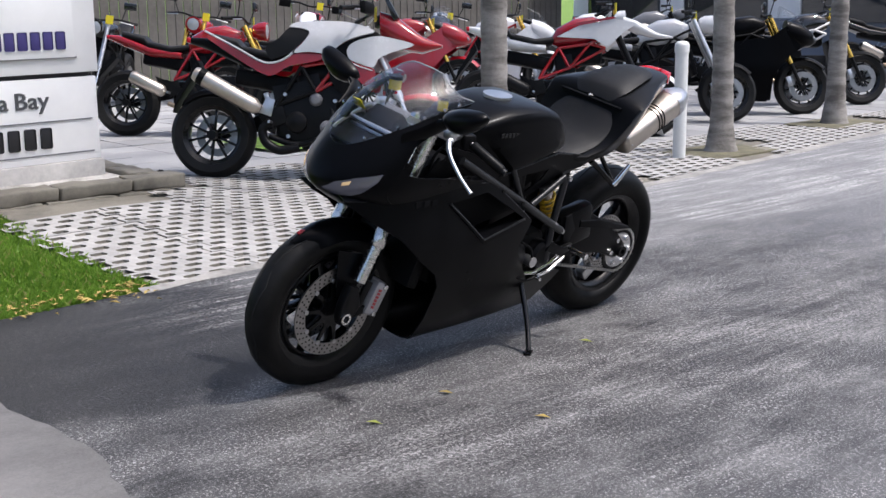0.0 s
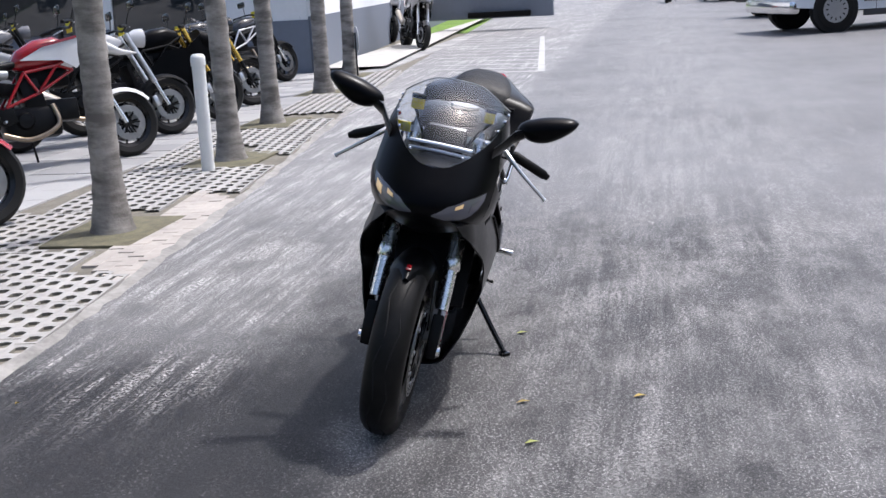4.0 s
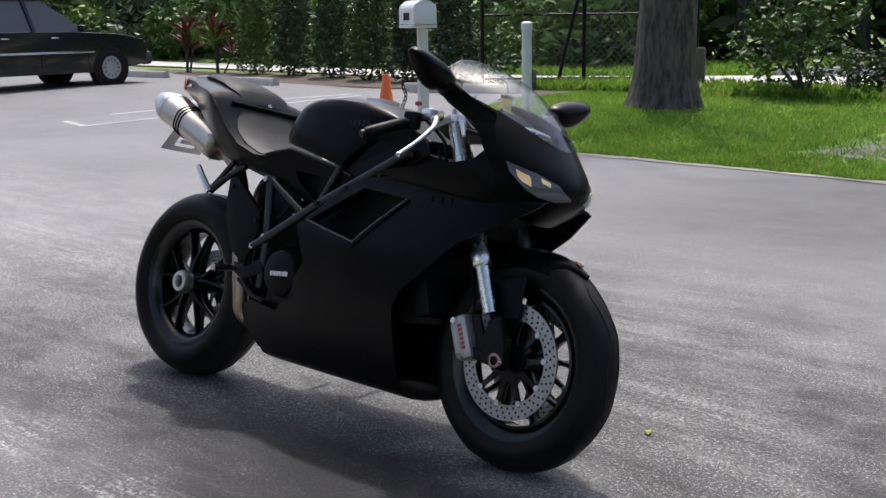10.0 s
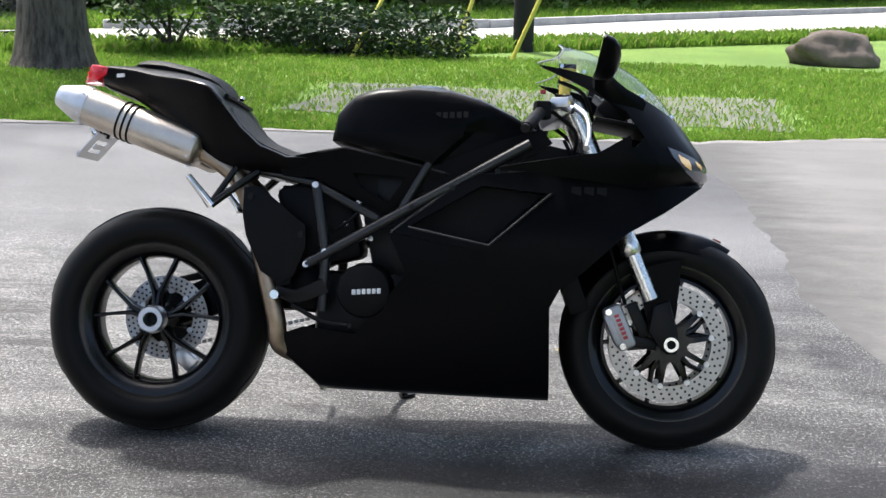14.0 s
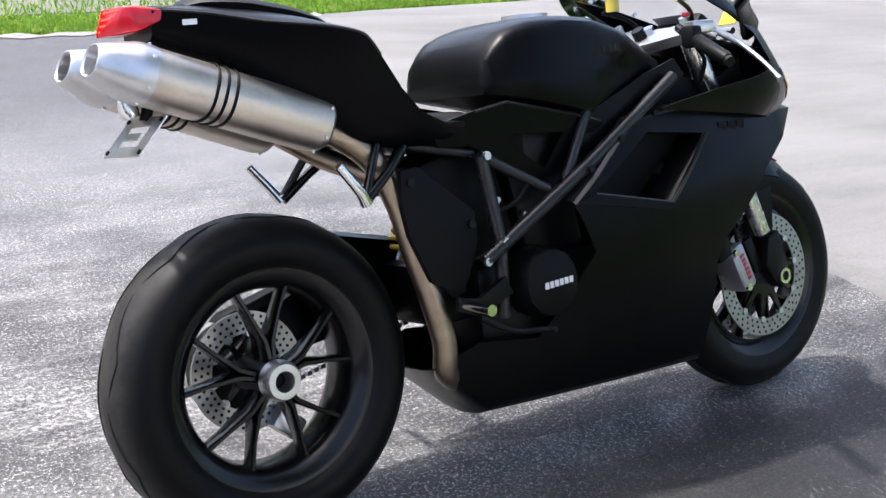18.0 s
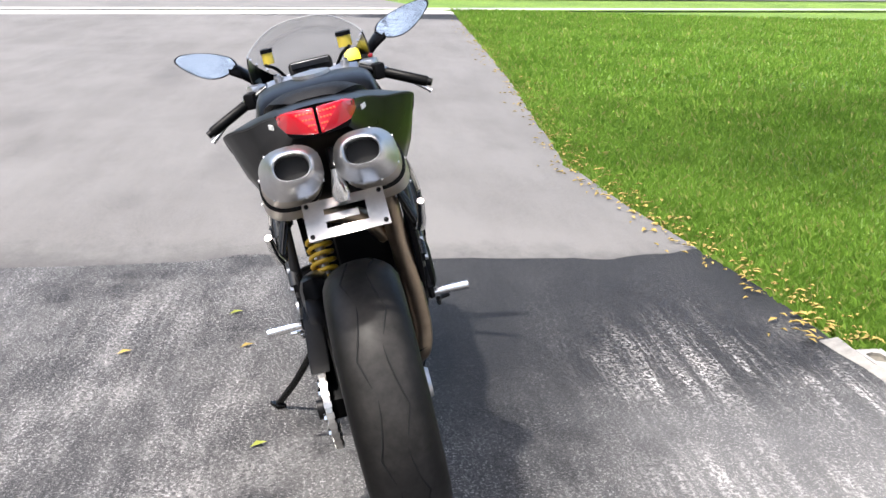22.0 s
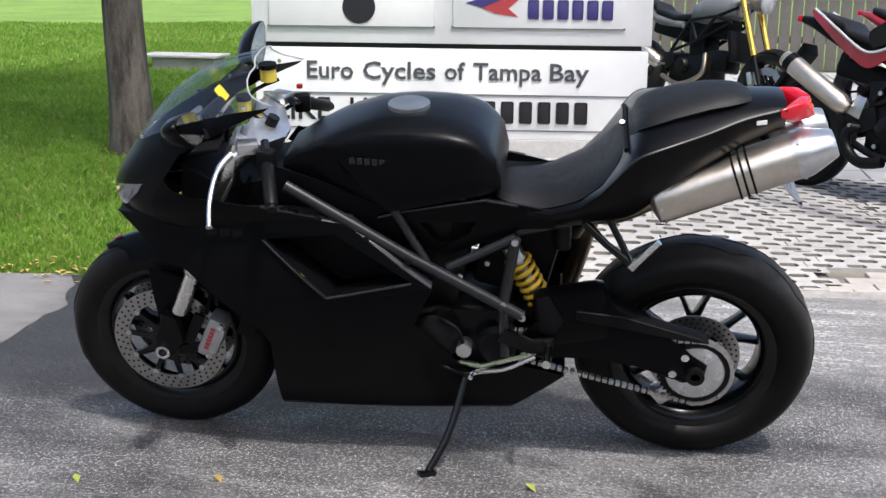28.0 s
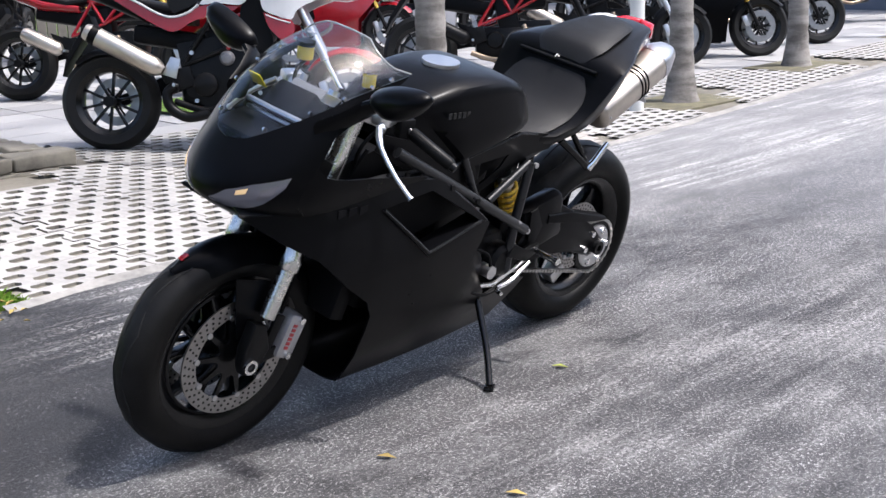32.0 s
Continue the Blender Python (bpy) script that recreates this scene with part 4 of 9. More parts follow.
# frame
for s in (1, -1):
    bm = bmesh.new()
    tube(bm, [(-0.265, s * 0.172, 0.485), (0.02, s * 0.180, 0.648), (0.33, s * 0.158, 0.825)], 0.0150, 14)
    tube(bm, [(-0.245, s * 0.160, 0.70), (-0.215, s * 0.165, 0.515), (-0.22, s * 0.16, 0.36)], 0.0145, 12)
    tube(bm, [(-0.245, s * 0.155, 0.70), (-0.075, s * 0.162, 0.612)], 0.012, 10)
    tube(bm, [(-0.245, s * 0.13, 0.705), (-0.43, s * 0.12, 0.745)], 0.012, 10)
    tube(bm, [(-0.02, s * 0.160, 0.625), (0.06, s * 0.155, 0.77)], 0.012, 10)
    part("frame_tube", bm, FRAMEM, bike, "satin black trellis frame tubes")
    for p in ((-0.265, 0.485), (-0.215, 0.52), (-0.245, 0.70)):
        part("frame_bolt", disc(bmesh.new(), 0.009, -0.004, 0.004, 8, Matrix.Translation((p[0], s * 0.182, p[1]))), ALU, bike)

# engine
bm = bmesh.new()
box(bm, 0.40, 0.24, 0.22, Matrix.Translation((-0.05, 0, 0.36)), 0.03)
engine = part("engine", bm, DARKM, bike, "dark twin-cylinder engine")
part("cylinder", box(bmesh.new(), 0.17, 0.20, 0.26, Matrix.Translation((-0.03, 0, 0.58)) @ Matrix.Rotation(radians(-12), 4, "Y"), 0.02), DARKM, engine)
part("cylinder", box(bmesh.new(), 0.28, 0.20, 0.17, Matrix.Translation((0.20, 0, 0.42)), 0.02), DARKM, engine)
part("radiator", box(bmesh.new(), 0.05, 0.32, 0.26, Matrix.Translation((0.43, 0, 0.50)) @ Matrix.Rotation(radians(-20), 4, "Y"), 0.004), PLASTIC, bike)
part("clutch_cover", lathe(bmesh.new(), [(0.0, -0.200), (0.055, -0.200), (0.070, -0.192), (0.075, -0.178), (0.078, -0.12), (0.0, -0.12)], 14, Matrix.Translation((-0.105, 0, 0.418)), False), PLASTIC, engine, "black clutch cover")
for k in range(6):
    part("cover_mark", box(bmesh.new(), 0.0105, 0.002, 0.014, Matrix.Translation((-0.130 + k * 0.0135, -0.2012, 0.414 + 0.001 * k)), 0.0008), WHITELETTER, engine)
part("alternator_cover", lathe(bmesh.new(), [(0.0, 0.175), (0.05, 0.175), (0.07, 0.16), (0.078, 0.11), (0.0, 0.11)], 20, Matrix.Translation((-0.03, 0, 0.40)), False), DARKM, engine)
part("sprocket_cover", lathe(bmesh.new(), [(0.0, 0.168), (0.045, 0.168), (0.058, 0.155), (0.06, 0.11), (0.0, 0.11)], 18, Matrix.Translation((-0.20, 0, 0.385)), False), PLASTIC, engine)
part("slave_cylinder", disc(bmesh.new(), 0.020, 0.15, 0.192, 16, Matrix.Translation((-0.115, 0, 0.385))), ALU, engine)
for pts in ([(-0.05, 0.17, 0.47), (-0.10, 0.18, 0.44), (-0.115, 0.185, 0.39)], [(0.0, 0.165, 0.36), (-0.10, 0.18, 0.31), (-0.20, 0.18, 0.32)], [(-0.12, -0.16, 0.64), (-0.16, -0.165, 0.60), (-0.20, -0.15, 0.58)]):
    part("hose", tube(bmesh.new(), smooth_path(pts), 0.005, 8), PLASTIC, engine)

for s in (1, -1):
    part("airbox_panel", shell([(0.03, 0.742), (0.10, 0.775), (0.25, 0.835), (0.36, 0.868), (0.39, 0.83), (0.30, 0.775), (0.16, 0.70), (0.06, 0.655)], lambda x, z: 0.146 - 0.05 * max(0, x - 0.2), s, 0.04, 0.005), MATT, bike)
part("battery_box", box(bmesh.new(), 0.20, 0.15, 0.24, Matrix.Translation((-0.245, -0.03, 0.60)) @ Matrix.Rotation(radians(-14), 4, "Y"), 0.02), PLASTIC, bike)
part("throttle_body", box(bmesh.new(), 0.20, 0.22, 0.14, Matrix.Translation((0.0, 0, 0.70)), 0.03), DARKM, bike)
for q, z in ((-0.14, 0.655), (-0.17, 0.60), (-0.10, 0.56)):
    for s in (1, -1):
        part("engine_bolt", disc(bmesh.new(), 0.007, -0.004, 0.004, 8, Matrix.Translation((q, s * 0.108, z))), ALU, bike)

# swingarm, chain, sprocket
bm = bmesh.new()
plate(bm, [(-0.24, 0.40), (-0.30, 0.44), (-0.36, 0.515), (-0.47, 0.520), (-0.57, 0.470), (-0.66, 0.395), (-0.70, 0.375), (-0.745, 0.345), (-0.735, 0.295), (-0.68, 0.285), (-0.57, 0.345), (-0.46, 0.350), (-0.36, 0.352), (-0.26, 0.34)], 0.085, 0.148, bevel=0.012)
box(bm, 0.12, 0.20, 0.13, Matrix.Translation((-0.30, 0, 0.42)), 0.02)
box(bm, 0.20, 0.075, 0.17, Matrix.Translation((-0.395, 0.115, 0.465)) @ Matrix.Rotation(radians(12), 4, "Y"), 0.03)
part("swingarm", bm, MATT, bike, "black single-sided swingarm")
part("chain_guard", plate(bmesh.new(), [(-0.40, 0.50), (-0.52, 0.485), (-0.72, 0.43), (-0.74, 0.415), (-0.66, 0.425), (-0.50, 0.455), (-0.40, 0.47)], 0.112, 0.158, bevel=0.004), PLASTIC, bike)
bm = bmesh.new()
n = 40
pts = []
for k in range(n * 2):
    r = 0.098 if k % 2 == 0 else 0.089
    a = math.pi * k / n
    pts.append((AR.x + r * math.cos(a), AR.z + r * math.sin(a)))
plate(bm, pts, 0.132, 0.138)
spr = part("sprocket", bm, DARKM, bike, "steel rear sprocket", 20)
part("sprocket_flange", lathe(bmesh.new(), [(0.02, 0.14), (0.055, 0.146), (0.075, 0.142), (0.078, 0.136), (0.02, 0.132)], 30, Matrix.Translation(AR)), ALU, spr)
for k in range(6):
    a = 2 * math.pi * k / 6
    part("sprocket_bolt", disc(bmesh.new(), 0.011, 0.138, 0.152, 8, Matrix.Translation((AR.x + 0.058 * math.cos(a), 0, AR.z + 0.058 * math.sin(a)))), CHROME, spr)
part("axle_nut", lathe(bmesh.new(), [(0.012, 0.14), (0.024, 0.14), (0.024, 0.165), (0.012, 0.165)], 18, Matrix.Translation(AR)), DARKM, spr)
part("hub_nut", lathe(bmesh.new(), [(0.017, -0.07), (0.040, -0.07), (0.040, -0.090), (0.034, -0.104), (0.021, -0.104), (0.017, -0.09)], 24, Matrix.Translation(AR)), ALU, bike, "large bright wheel nut")
bm = bmesh.new()
c1, c2 = Vector((AR.x, 0.135, AR.z)), Vector((-0.20, 0.135, 0.385))
link = []
for k in range(26):
    a = radians(90 + 180 * k / 25)
    link.append((c1.x + 0.095 * math.cos(a), c1.z + 0.095 * math.sin(a), -a))
for k in range(30):
    u = (k + 0.5) / 30
    link.append((c1.x + (c2.x - c1.x) * u, c1.z - 0.095 + (c2.z - 0.035 - c1.z + 0.095) * u, -math.atan2(c2.z - 0.035 - c1.z + 0.095, c2.x - c1.x)))
    link.append((c1.x + (c2.x - c1.x) * u, c1.z + 0.095 + (c2.z + 0.035 - c1.z - 0.095) * u, -math.atan2(c2.z + 0.035 - c1.z - 0.095, c2.x - c1.x)))
for k, (x, z, a) in enumerate(link):
    aa = a + (math.pi / 2 if k < 26 else 0)
    box(bm, 0.012, 0.018 if k % 2 else 0.014, 0.010, Matrix.Translation((x, 0.135, z)) @ Matrix.Rotation(aa, 4, "Y"))
tagged(part("chain", bm, CHAINM, bike, "bright steel drive chain", 0), kind="stuff")
bm = bmesh.new()
m = Matrix.Translation((-0.645, 0.045, 0.20))
box(bm, 0.07, 0.05, 0.05, m @ Matrix.Rotation(radians(40), 4, "Y"), 0.01)
part("rear_caliper", bm, ALU, bike)

# shock with its spring
sa, sb = Vector((-0.225, 0.085, 0.645)), Vector((-0.315, 0.085, 0.470))
shock = part("shock", tube(bmesh.new(), [sa, sa.lerp(sb, 0.25), sa.lerp(sb, 0.26), sb], [0.024, 0.024, 0.013, 0.013], 14), ALU, bike, "rear shock absorber")
ax = (sb - sa).normalized()
u1 = ax.cross(Vector((0, 1, 0))).normalized()
u2 = ax.cross(u1)
part("spring", tube(bmesh.new(), [sa.lerp(sb, 0.22 + 0.70 * k / 66) + 0.031 * (math.cos(k * 0.6) * u1 + math.sin(k * 0.6) * u2) for k in range(67)], 0.006, 8), GOLD, shock, "yellow coil spring")
part("shock_reservoir", tube(bmesh.new(), [(-0.36, 0.06, 0.63), (-0.36, 0.06, 0.71)], 0.022, 14), DARKM, shock)

# pegs, hangers, side stand
for s in (1, -1):
    bm = bmesh.new()
    plate(bm, [(-0.22, 0.45), (-0.20, 0.41), (-0.29, 0.375), (-0.345, 0.395), (-0.345, 0.425), (-0.29, 0.41)], s * 0.165, s * 0.178, bevel=0.003)
    hanger = part("peg_hanger", bm, DARKM, bike)
    part("footpeg", tube(bmesh.new(), [(-0.333, s * 0.178, 0.405), (-0.331, s * 0.20, 0.405), (-0.331, s * 0.268, 0.403)], [0.008, 0.011, 0.012], 12), CHROME, hanger, "knurled bright footpeg")
    part("heel_plate", plate(bmesh.new(), [(-0.345, 0.42), (-0.31, 0.43), (-0.30, 0.53), (-0.33, 0.54), (-0.37, 0.47)], s * 0.155, s * 0.160, bevel=0.002), PLASTIC, hanger)
    bm = bmesh.new()
    tube(bm, [(-0.415, s * 0.13, 0.735), (-0.47, s * 0.155, 0.690), (-0.535, s * 0.165, 0.640)], [0.012, 0.010, 0.012], 10)
    tube(bm, [(-0.475, s * 0.13, 0.745), (-0.53, s * 0.165, 0.650)], 0.009, 10)
    ph = part("passenger_peg_hanger", bm, GLOSSB, bike)
    part("passenger_peg", tube(bmesh.new(), [(-0.533, s * 0.170, 0.638), (-0.548, s * 0.178, 0.660), (-0.595, s * 0.182, 0.716)], [0.013, 0.011, 0.009], 10), CHROME, ph, "folded bright passenger peg")
    part("pedal", tube(bmesh.new(), smooth_path([(-0.30, s * 0.185, 0.375), (-0.22, s * 0.19, 0.335), (-0.15, s * 0.195, 0.325), (-0.135, s * 0.225, 0.325)]), 0.0065, 8), CHROME if s > 0 else DARKM, bike)
FOOT = BIKE.inverted() @ Vector((-0.048, 0.282, 0.0))
top = Vector((-0.115, 0.155, 0.285))
mid = top.lerp(FOOT, 0.55) + Vector((-0.012, 0, 0))
stand = part("side_stand", tube(bmesh.new(), smooth_path([top, mid, FOOT + Vector((0, 0, 0.012))]), 0.0105, 10), GLOSSB, bike, "black side stand, folded down")
wm = BIKE.inverted()
box_bm = box(bmesh.new(), 0.045, 0.03, 0.012, wm @ Matrix.Translation((-0.044, 0.287, 0.007)) @ Matrix.Rotation(radians(35), 4, "Z"), 0.003)
part("stand_foot", box_bm, GLOSSB, stand)
part("stand_lug", tube(bmesh.new(), [(-0.03, 0.15, 0.34), (-0.16, 0.165, 0.325), (-0.30, 0.165, 0.375)], 0.0085, 8), CHROME, bike)


# fairing
def side_w(x, z):
    w = lerp(z, [0.12, 0.17, 0.25, 0.35, 0.45, 0.545, 0.60, 0.66, 0.75], [0.105, 0.135, 0.172, 0.200, 0.216, 0.226, 0.222, 0.205, 0.178])
    w *= lerp(x, [-0.40, -0.20, 0.0, 0.2, 0.4, 0.55, 0.70, 0.82], [0.66, 0.82, 0.95, 1.0, 0.985, 0.93, 0.80, 0.55])
    return w


VENT = [(0.012, 0.592), (0.205, 0.708), (0.388, 0.690), (0.228, 0.548)]
SIDE = [(0.795, 0.722), (0.752, 0.690), (0.694, 0.650), (0.592, 0.590), (0.483, 0.488), (0.418, 0.438), (0.392, 0.388), (0.398, 0.160), (0.214, 0.156),
        (-0.016, 0.162), (-0.248, 0.170), (-0.375, 0.278), (-0.274, 0.315), (-0.130, 0.300), (-0.040, 0.405), (0.010, 0.466), (-0.020, 0.533), (-0.040, 0.571), (0.090, 0.672), (0.170, 0.734), (0.319, 0.750), (0.498, 0.742), (0.647, 0.723)]
for s in (1, -1):
    fairing = part("side_fairing", shell(SIDE, side_w, s, 0.045, 0.005, [VENT]), MATT, bike, "matt black side fairing with an open vent", 30)
    bm = bmesh.new()
    for (x0, z0), (x1, z1) in zip(VENT, VENT[1:] + VENT[:1]):
        a0, a1 = side_w(x0, z0) - 0.001, side_w(x1, z1) - 0.001
        f = [bm.verts.new(p) for p in ((x0, s * a0, z0), (x1, s * a1, z1), (x1 - 0.02, s * (a1 - 0.06), z1), (x0 - 0.02, s * (a0 - 0.06), z0))]
        bm.faces.new(f)
    part("vent_wall", bm, MATT, fairing)
    part("vent_back", plate(bmesh.new(), [(x - 0.02, z) for x, z in VENT], s * 0.125, s * 0.13), PLASTIC, fairing)
    # raised lip along the vent's lower edge
    bm = bmesh.new()
    lip = [(-0.035, 0.576), (0.225, 0.532), (0.395, 0.690), (0.380, 0.693), (0.228, 0.549), (0.01, 0.594)]
    part("vent_lip", shell(lip, lambda x, z: side_w(x, z) + 0.006, s, 0.04, 0.006), MATT, fairing)
    # bevel along the fairing's top, in a paler black for its edge highlight
    ledge = [(-0.035, 0.574), (0.030, 0.625), (0.090, 0.672), (0.170, 0.734), (0.245, 0.744), (0.319, 0.751), (0.410, 0.748), (0.498, 0.743), (0.570, 0.735), (0.647, 0.724), (0.720, 0.722), (0.790, 0.722)]
    bm = bmesh.new()
    loft(bm, [[(x, s * (side_w(x, z) + 0.001), z - 0.002), (x - 0.003, s * (side_w(x, z) - 0.008), z + 0.005), (x - 0.004, s * (side_w(x, z) - 0.034), z + 0.012)] for x, z in ledge], closed=False)
    thicken(bm, 0.003, (0.3, 0, 0.4))
    part("fairing_ledge", bm, FRAMEM, fairing, "", 25)
    # highlight on the vent's edge, added as a thin paler tube
    ve = [VENT[0], VENT[3], VENT[2]]
    part("vent_edge", tube(bmesh.new(), [(x, s * (side_w(x, z) + 0.006), z) for (x0, z0), (x1, z1) in zip(ve, ve[1:]) for x, z in ((x0 + (x1 - x0) * q / 4, z0 + (z1 - z0) * q / 4) for q in range(5))], 0.0035, 6), FRAMEM, fairing)
    for q in range(3):
        part("model_bar", box(bmesh.new(), 0.026, 0.002, 0.022, Matrix.Translation((0.455 + 0.034 * q, s * (side_w(0.455 + 0.034 * q, 0.70) + 0.0015), 0.700))), GREYLETTER, fairing)
    for p in ((0.02, 0.645), (0.125, 0.700), (0.245, 0.748), (0.30, 0.765)):
        part("fastener", disc(bmesh.new(), 0.008, -0.003, 0.003, 10, Matrix.Translation((p[0], s * (side_w(*p) + 0.001), p[1]))), DARKM, fairing)
bm = bmesh.new()
rows = []
for x in np.linspace(0.398, -0.375, 12):
    zb = lerp(x, [-0.375, -0.248, 0.398], [0.278, 0.170, 0.158])
    w = side_w(x, zb)
    rows.append([(x, w * math.sin(u), zb - 0.035 * math.cos(u) * (1 if x > -0.25 else 0.4) + 0.0) for u in (-1.57, -1.1, -0.6, 0, 0.6, 1.1, 1.57)])
loft(bm, rows, closed=False)
thicken(bm, 0.004, (0, 0, 0.4))
part("belly_pan", bm, MATT, bike)

XF_Z = [0.60, 0.66, 0.697, 0.728, 0.75, 0.78, 0.812, 0.867, 0.92, 0.968, 1.02, 1.06, 1.09, 1.106, 1.13]
XF_X = [0.600, 0.700, 0.765, 0.808, 0.823, 0.820, 0.805, 0.765, 0.728, 0.690, 0.636, 0.578, 0.510, 0.450, 0.36]


def nose_point(s_back, z, sgn, off=0.0):
    """A point on the nose: s_back metres behind its front line at height z."""
    wm_ = lerp(z, [0.66, 0.72, 0.78, 0.84, 0.90, 0.97, 1.04, 1.106], [0.160, 0.190, 0.208, 0.214, 0.210, 0.196, 0.178, 0.135]) + off
    L = 0.27
    y = wm_ * (math.sqrt(max(0, 1 - (1 - min(s_back / L, 1)) ** 2.2)))
    return (lerp(z, XF_Z, XF_X) - s_back + off * 0.7, sgn * y, z)


def base_z(s):
    return lerp(s, [0, 0.02, 0.05, 0.10, 0.15, 0.20, 0.265], [0.878, 0.906, 0.938, 0.974, 1.002, 1.021, 1.036])


def nose_grid(s_vals, lo, hi, nv, sgn, off=0.0):
    return [[nose_point(s, lo(s) + (hi(s) - lo(s)) * v / nv, sgn, off) for v in range(nv + 1)] for s in s_vals]


S1 = [0, 0.003, 0.008, 0.016, 0.028, 0.045, 0.065, 0.09, 0.12, 0.15]
seam = lambda s: 0.695 + 0.104 * min(s, 0.55)
for name, material, lo, hi, svals, nv, th in (
    ("nose_cowl", MATT, lambda s: 0.668 + 0.30 * s, base_z, S1, 10, 0.004),
    ("nose_wing", MATT, lambda s: base_z(0.15) - 0.09 + 1.0 * (s - 0.15), base_z, [0.15, 0.17, 0.19, 0.21, 0.235, 0.265], 4, 0.004),
    ("nose_cheek", MATT, seam, lambda s: lerp(s, [0.15, 0.19, 0.24, 0.37, 0.52, 0.575], [0.845, 0.820, 0.808, 0.792, 0.768, 0.758]), [0.15, 0.17, 0.19, 0.22, 0.26, 0.30, 0.35, 0.40, 0.46, 0.52, 0.575], 4, 0.004),
    ("windscreen", SCREEN, base_z, lambda s: lerp(s, [0, 0.05, 0.10, 0.15, 0.20, 0.265], [1.116, 1.106, 1.089, 1.070, 1.054, 1.040]), [0, 0.003, 0.008, 0.016, 0.03, 0.05, 0.08, 0.11, 0.14, 0.17, 0.20, 0.23, 0.265], 10, 0.0015),
):
    bm = bmesh.new()
    full = nose_grid(svals, lo, hi, nv, 1)
    if svals[0] == 0:
        rows = [r for r in nose_grid(svals[1:], lo, hi, nv, -1)[::-1]] + full
        loft(bm, rows, closed=False)
        thicken(bm, th, (0.4, 0, 0.85))
        ob = part(name, bm, material, bike, "clear windscreen" if name == "windscreen" else "", 50)
        if name == "windscreen":
            ob.visible_shadow = False
            screen = ob
    else:
        for sg in (1, -1):
            bm = bmesh.new()
            loft(bm, nose_grid(svals, lo, hi, nv, sg), closed=False)
            thicken(bm, th, (0.4, 0, 0.85))
            part(name, bm, material, bike, "", 50)
top_edge = [nose_point(q, lerp(q, [0, 0.05, 0.10, 0.15, 0.20, 0.265], [1.116, 1.106, 1.089, 1.070, 1.054, 1.040]), 1) for q in (0.265, 0.23, 0.20, 0.17, 0.14, 0.11, 0.08, 0.05, 0.03, 0.016, 0.006)]
top_edge += [(x, -y, z) for x, y, z in top_edge[::-1]]
part("screen_edge", tube(bmesh.new(), top_edge, 0.0022, 6), SCREENEDGE, screen)
# headlamps laid into the nose
for sg in (1, -1):
    bm = bmesh.new()
    l_lo = lambda s: lerp(s, [0.003, 0.016, 0.05, 0.08, 0.105], [0.742, 0.734, 0.741, 0.760, 0.800])
    l_hi = lambda s: lerp(s, [0.003, 0.016, 0.044, 0.08, 0.105], [0.748, 0.779, 0.801, 0.815, 0.824])
    loft(bm, nose_grid([0.003, 0.006, 0.010, 0.016, 0.024, 0.034, 0.046, 0.06, 0.075, 0.09, 0.105], l_lo, l_hi, 5, sg, 0.003), closed=False)
    thicken(bm, 0.004, (0.4, 0, 0.8))
    hl = part("headlamp", bm, LAMPGLASS, bike, "slanted dark headlamp lens")
    # reflector patches; the amber ones carry their glint as emission
    for s0, s1, v0, v1, mt in ((0.062, 0.088, 0.28, 0.74, AMBERGLINT if sg < 0 else LAMPDARK), (0.028, 0.042, 0.66, 0.88, AMBERGLINT)):
        bm = bmesh.new()
        p_lo, p_hi = (lambda q, v=v0: l_lo(q) + (l_hi(q) - l_lo(q)) * v), (lambda q, v=v1: l_lo(q) + (l_hi(q) - l_lo(q)) * v)
        loft(bm, nose_grid([s0 + (s1 - s0) * q / 6 for q in range(7)], p_lo, p_hi, 4, sg, 0.0045), closed=False)
        thicken(bm, 0.001, (0.4, 0, 0.8))
        part("reflector", bm, mt, hl)
for k in range(5):
    for sg in (1, -1):
        sv = (0.02, 0.07, 0.12, 0.17, 0.21)[k]
        part("screen_screw", disc(bmesh.new(), 0.0055, -0.003, 0.003, 8, Matrix.Translation(nose_point(sv, base_z(sv) + 0.010, sg, 0.002))), CHROME, screen)

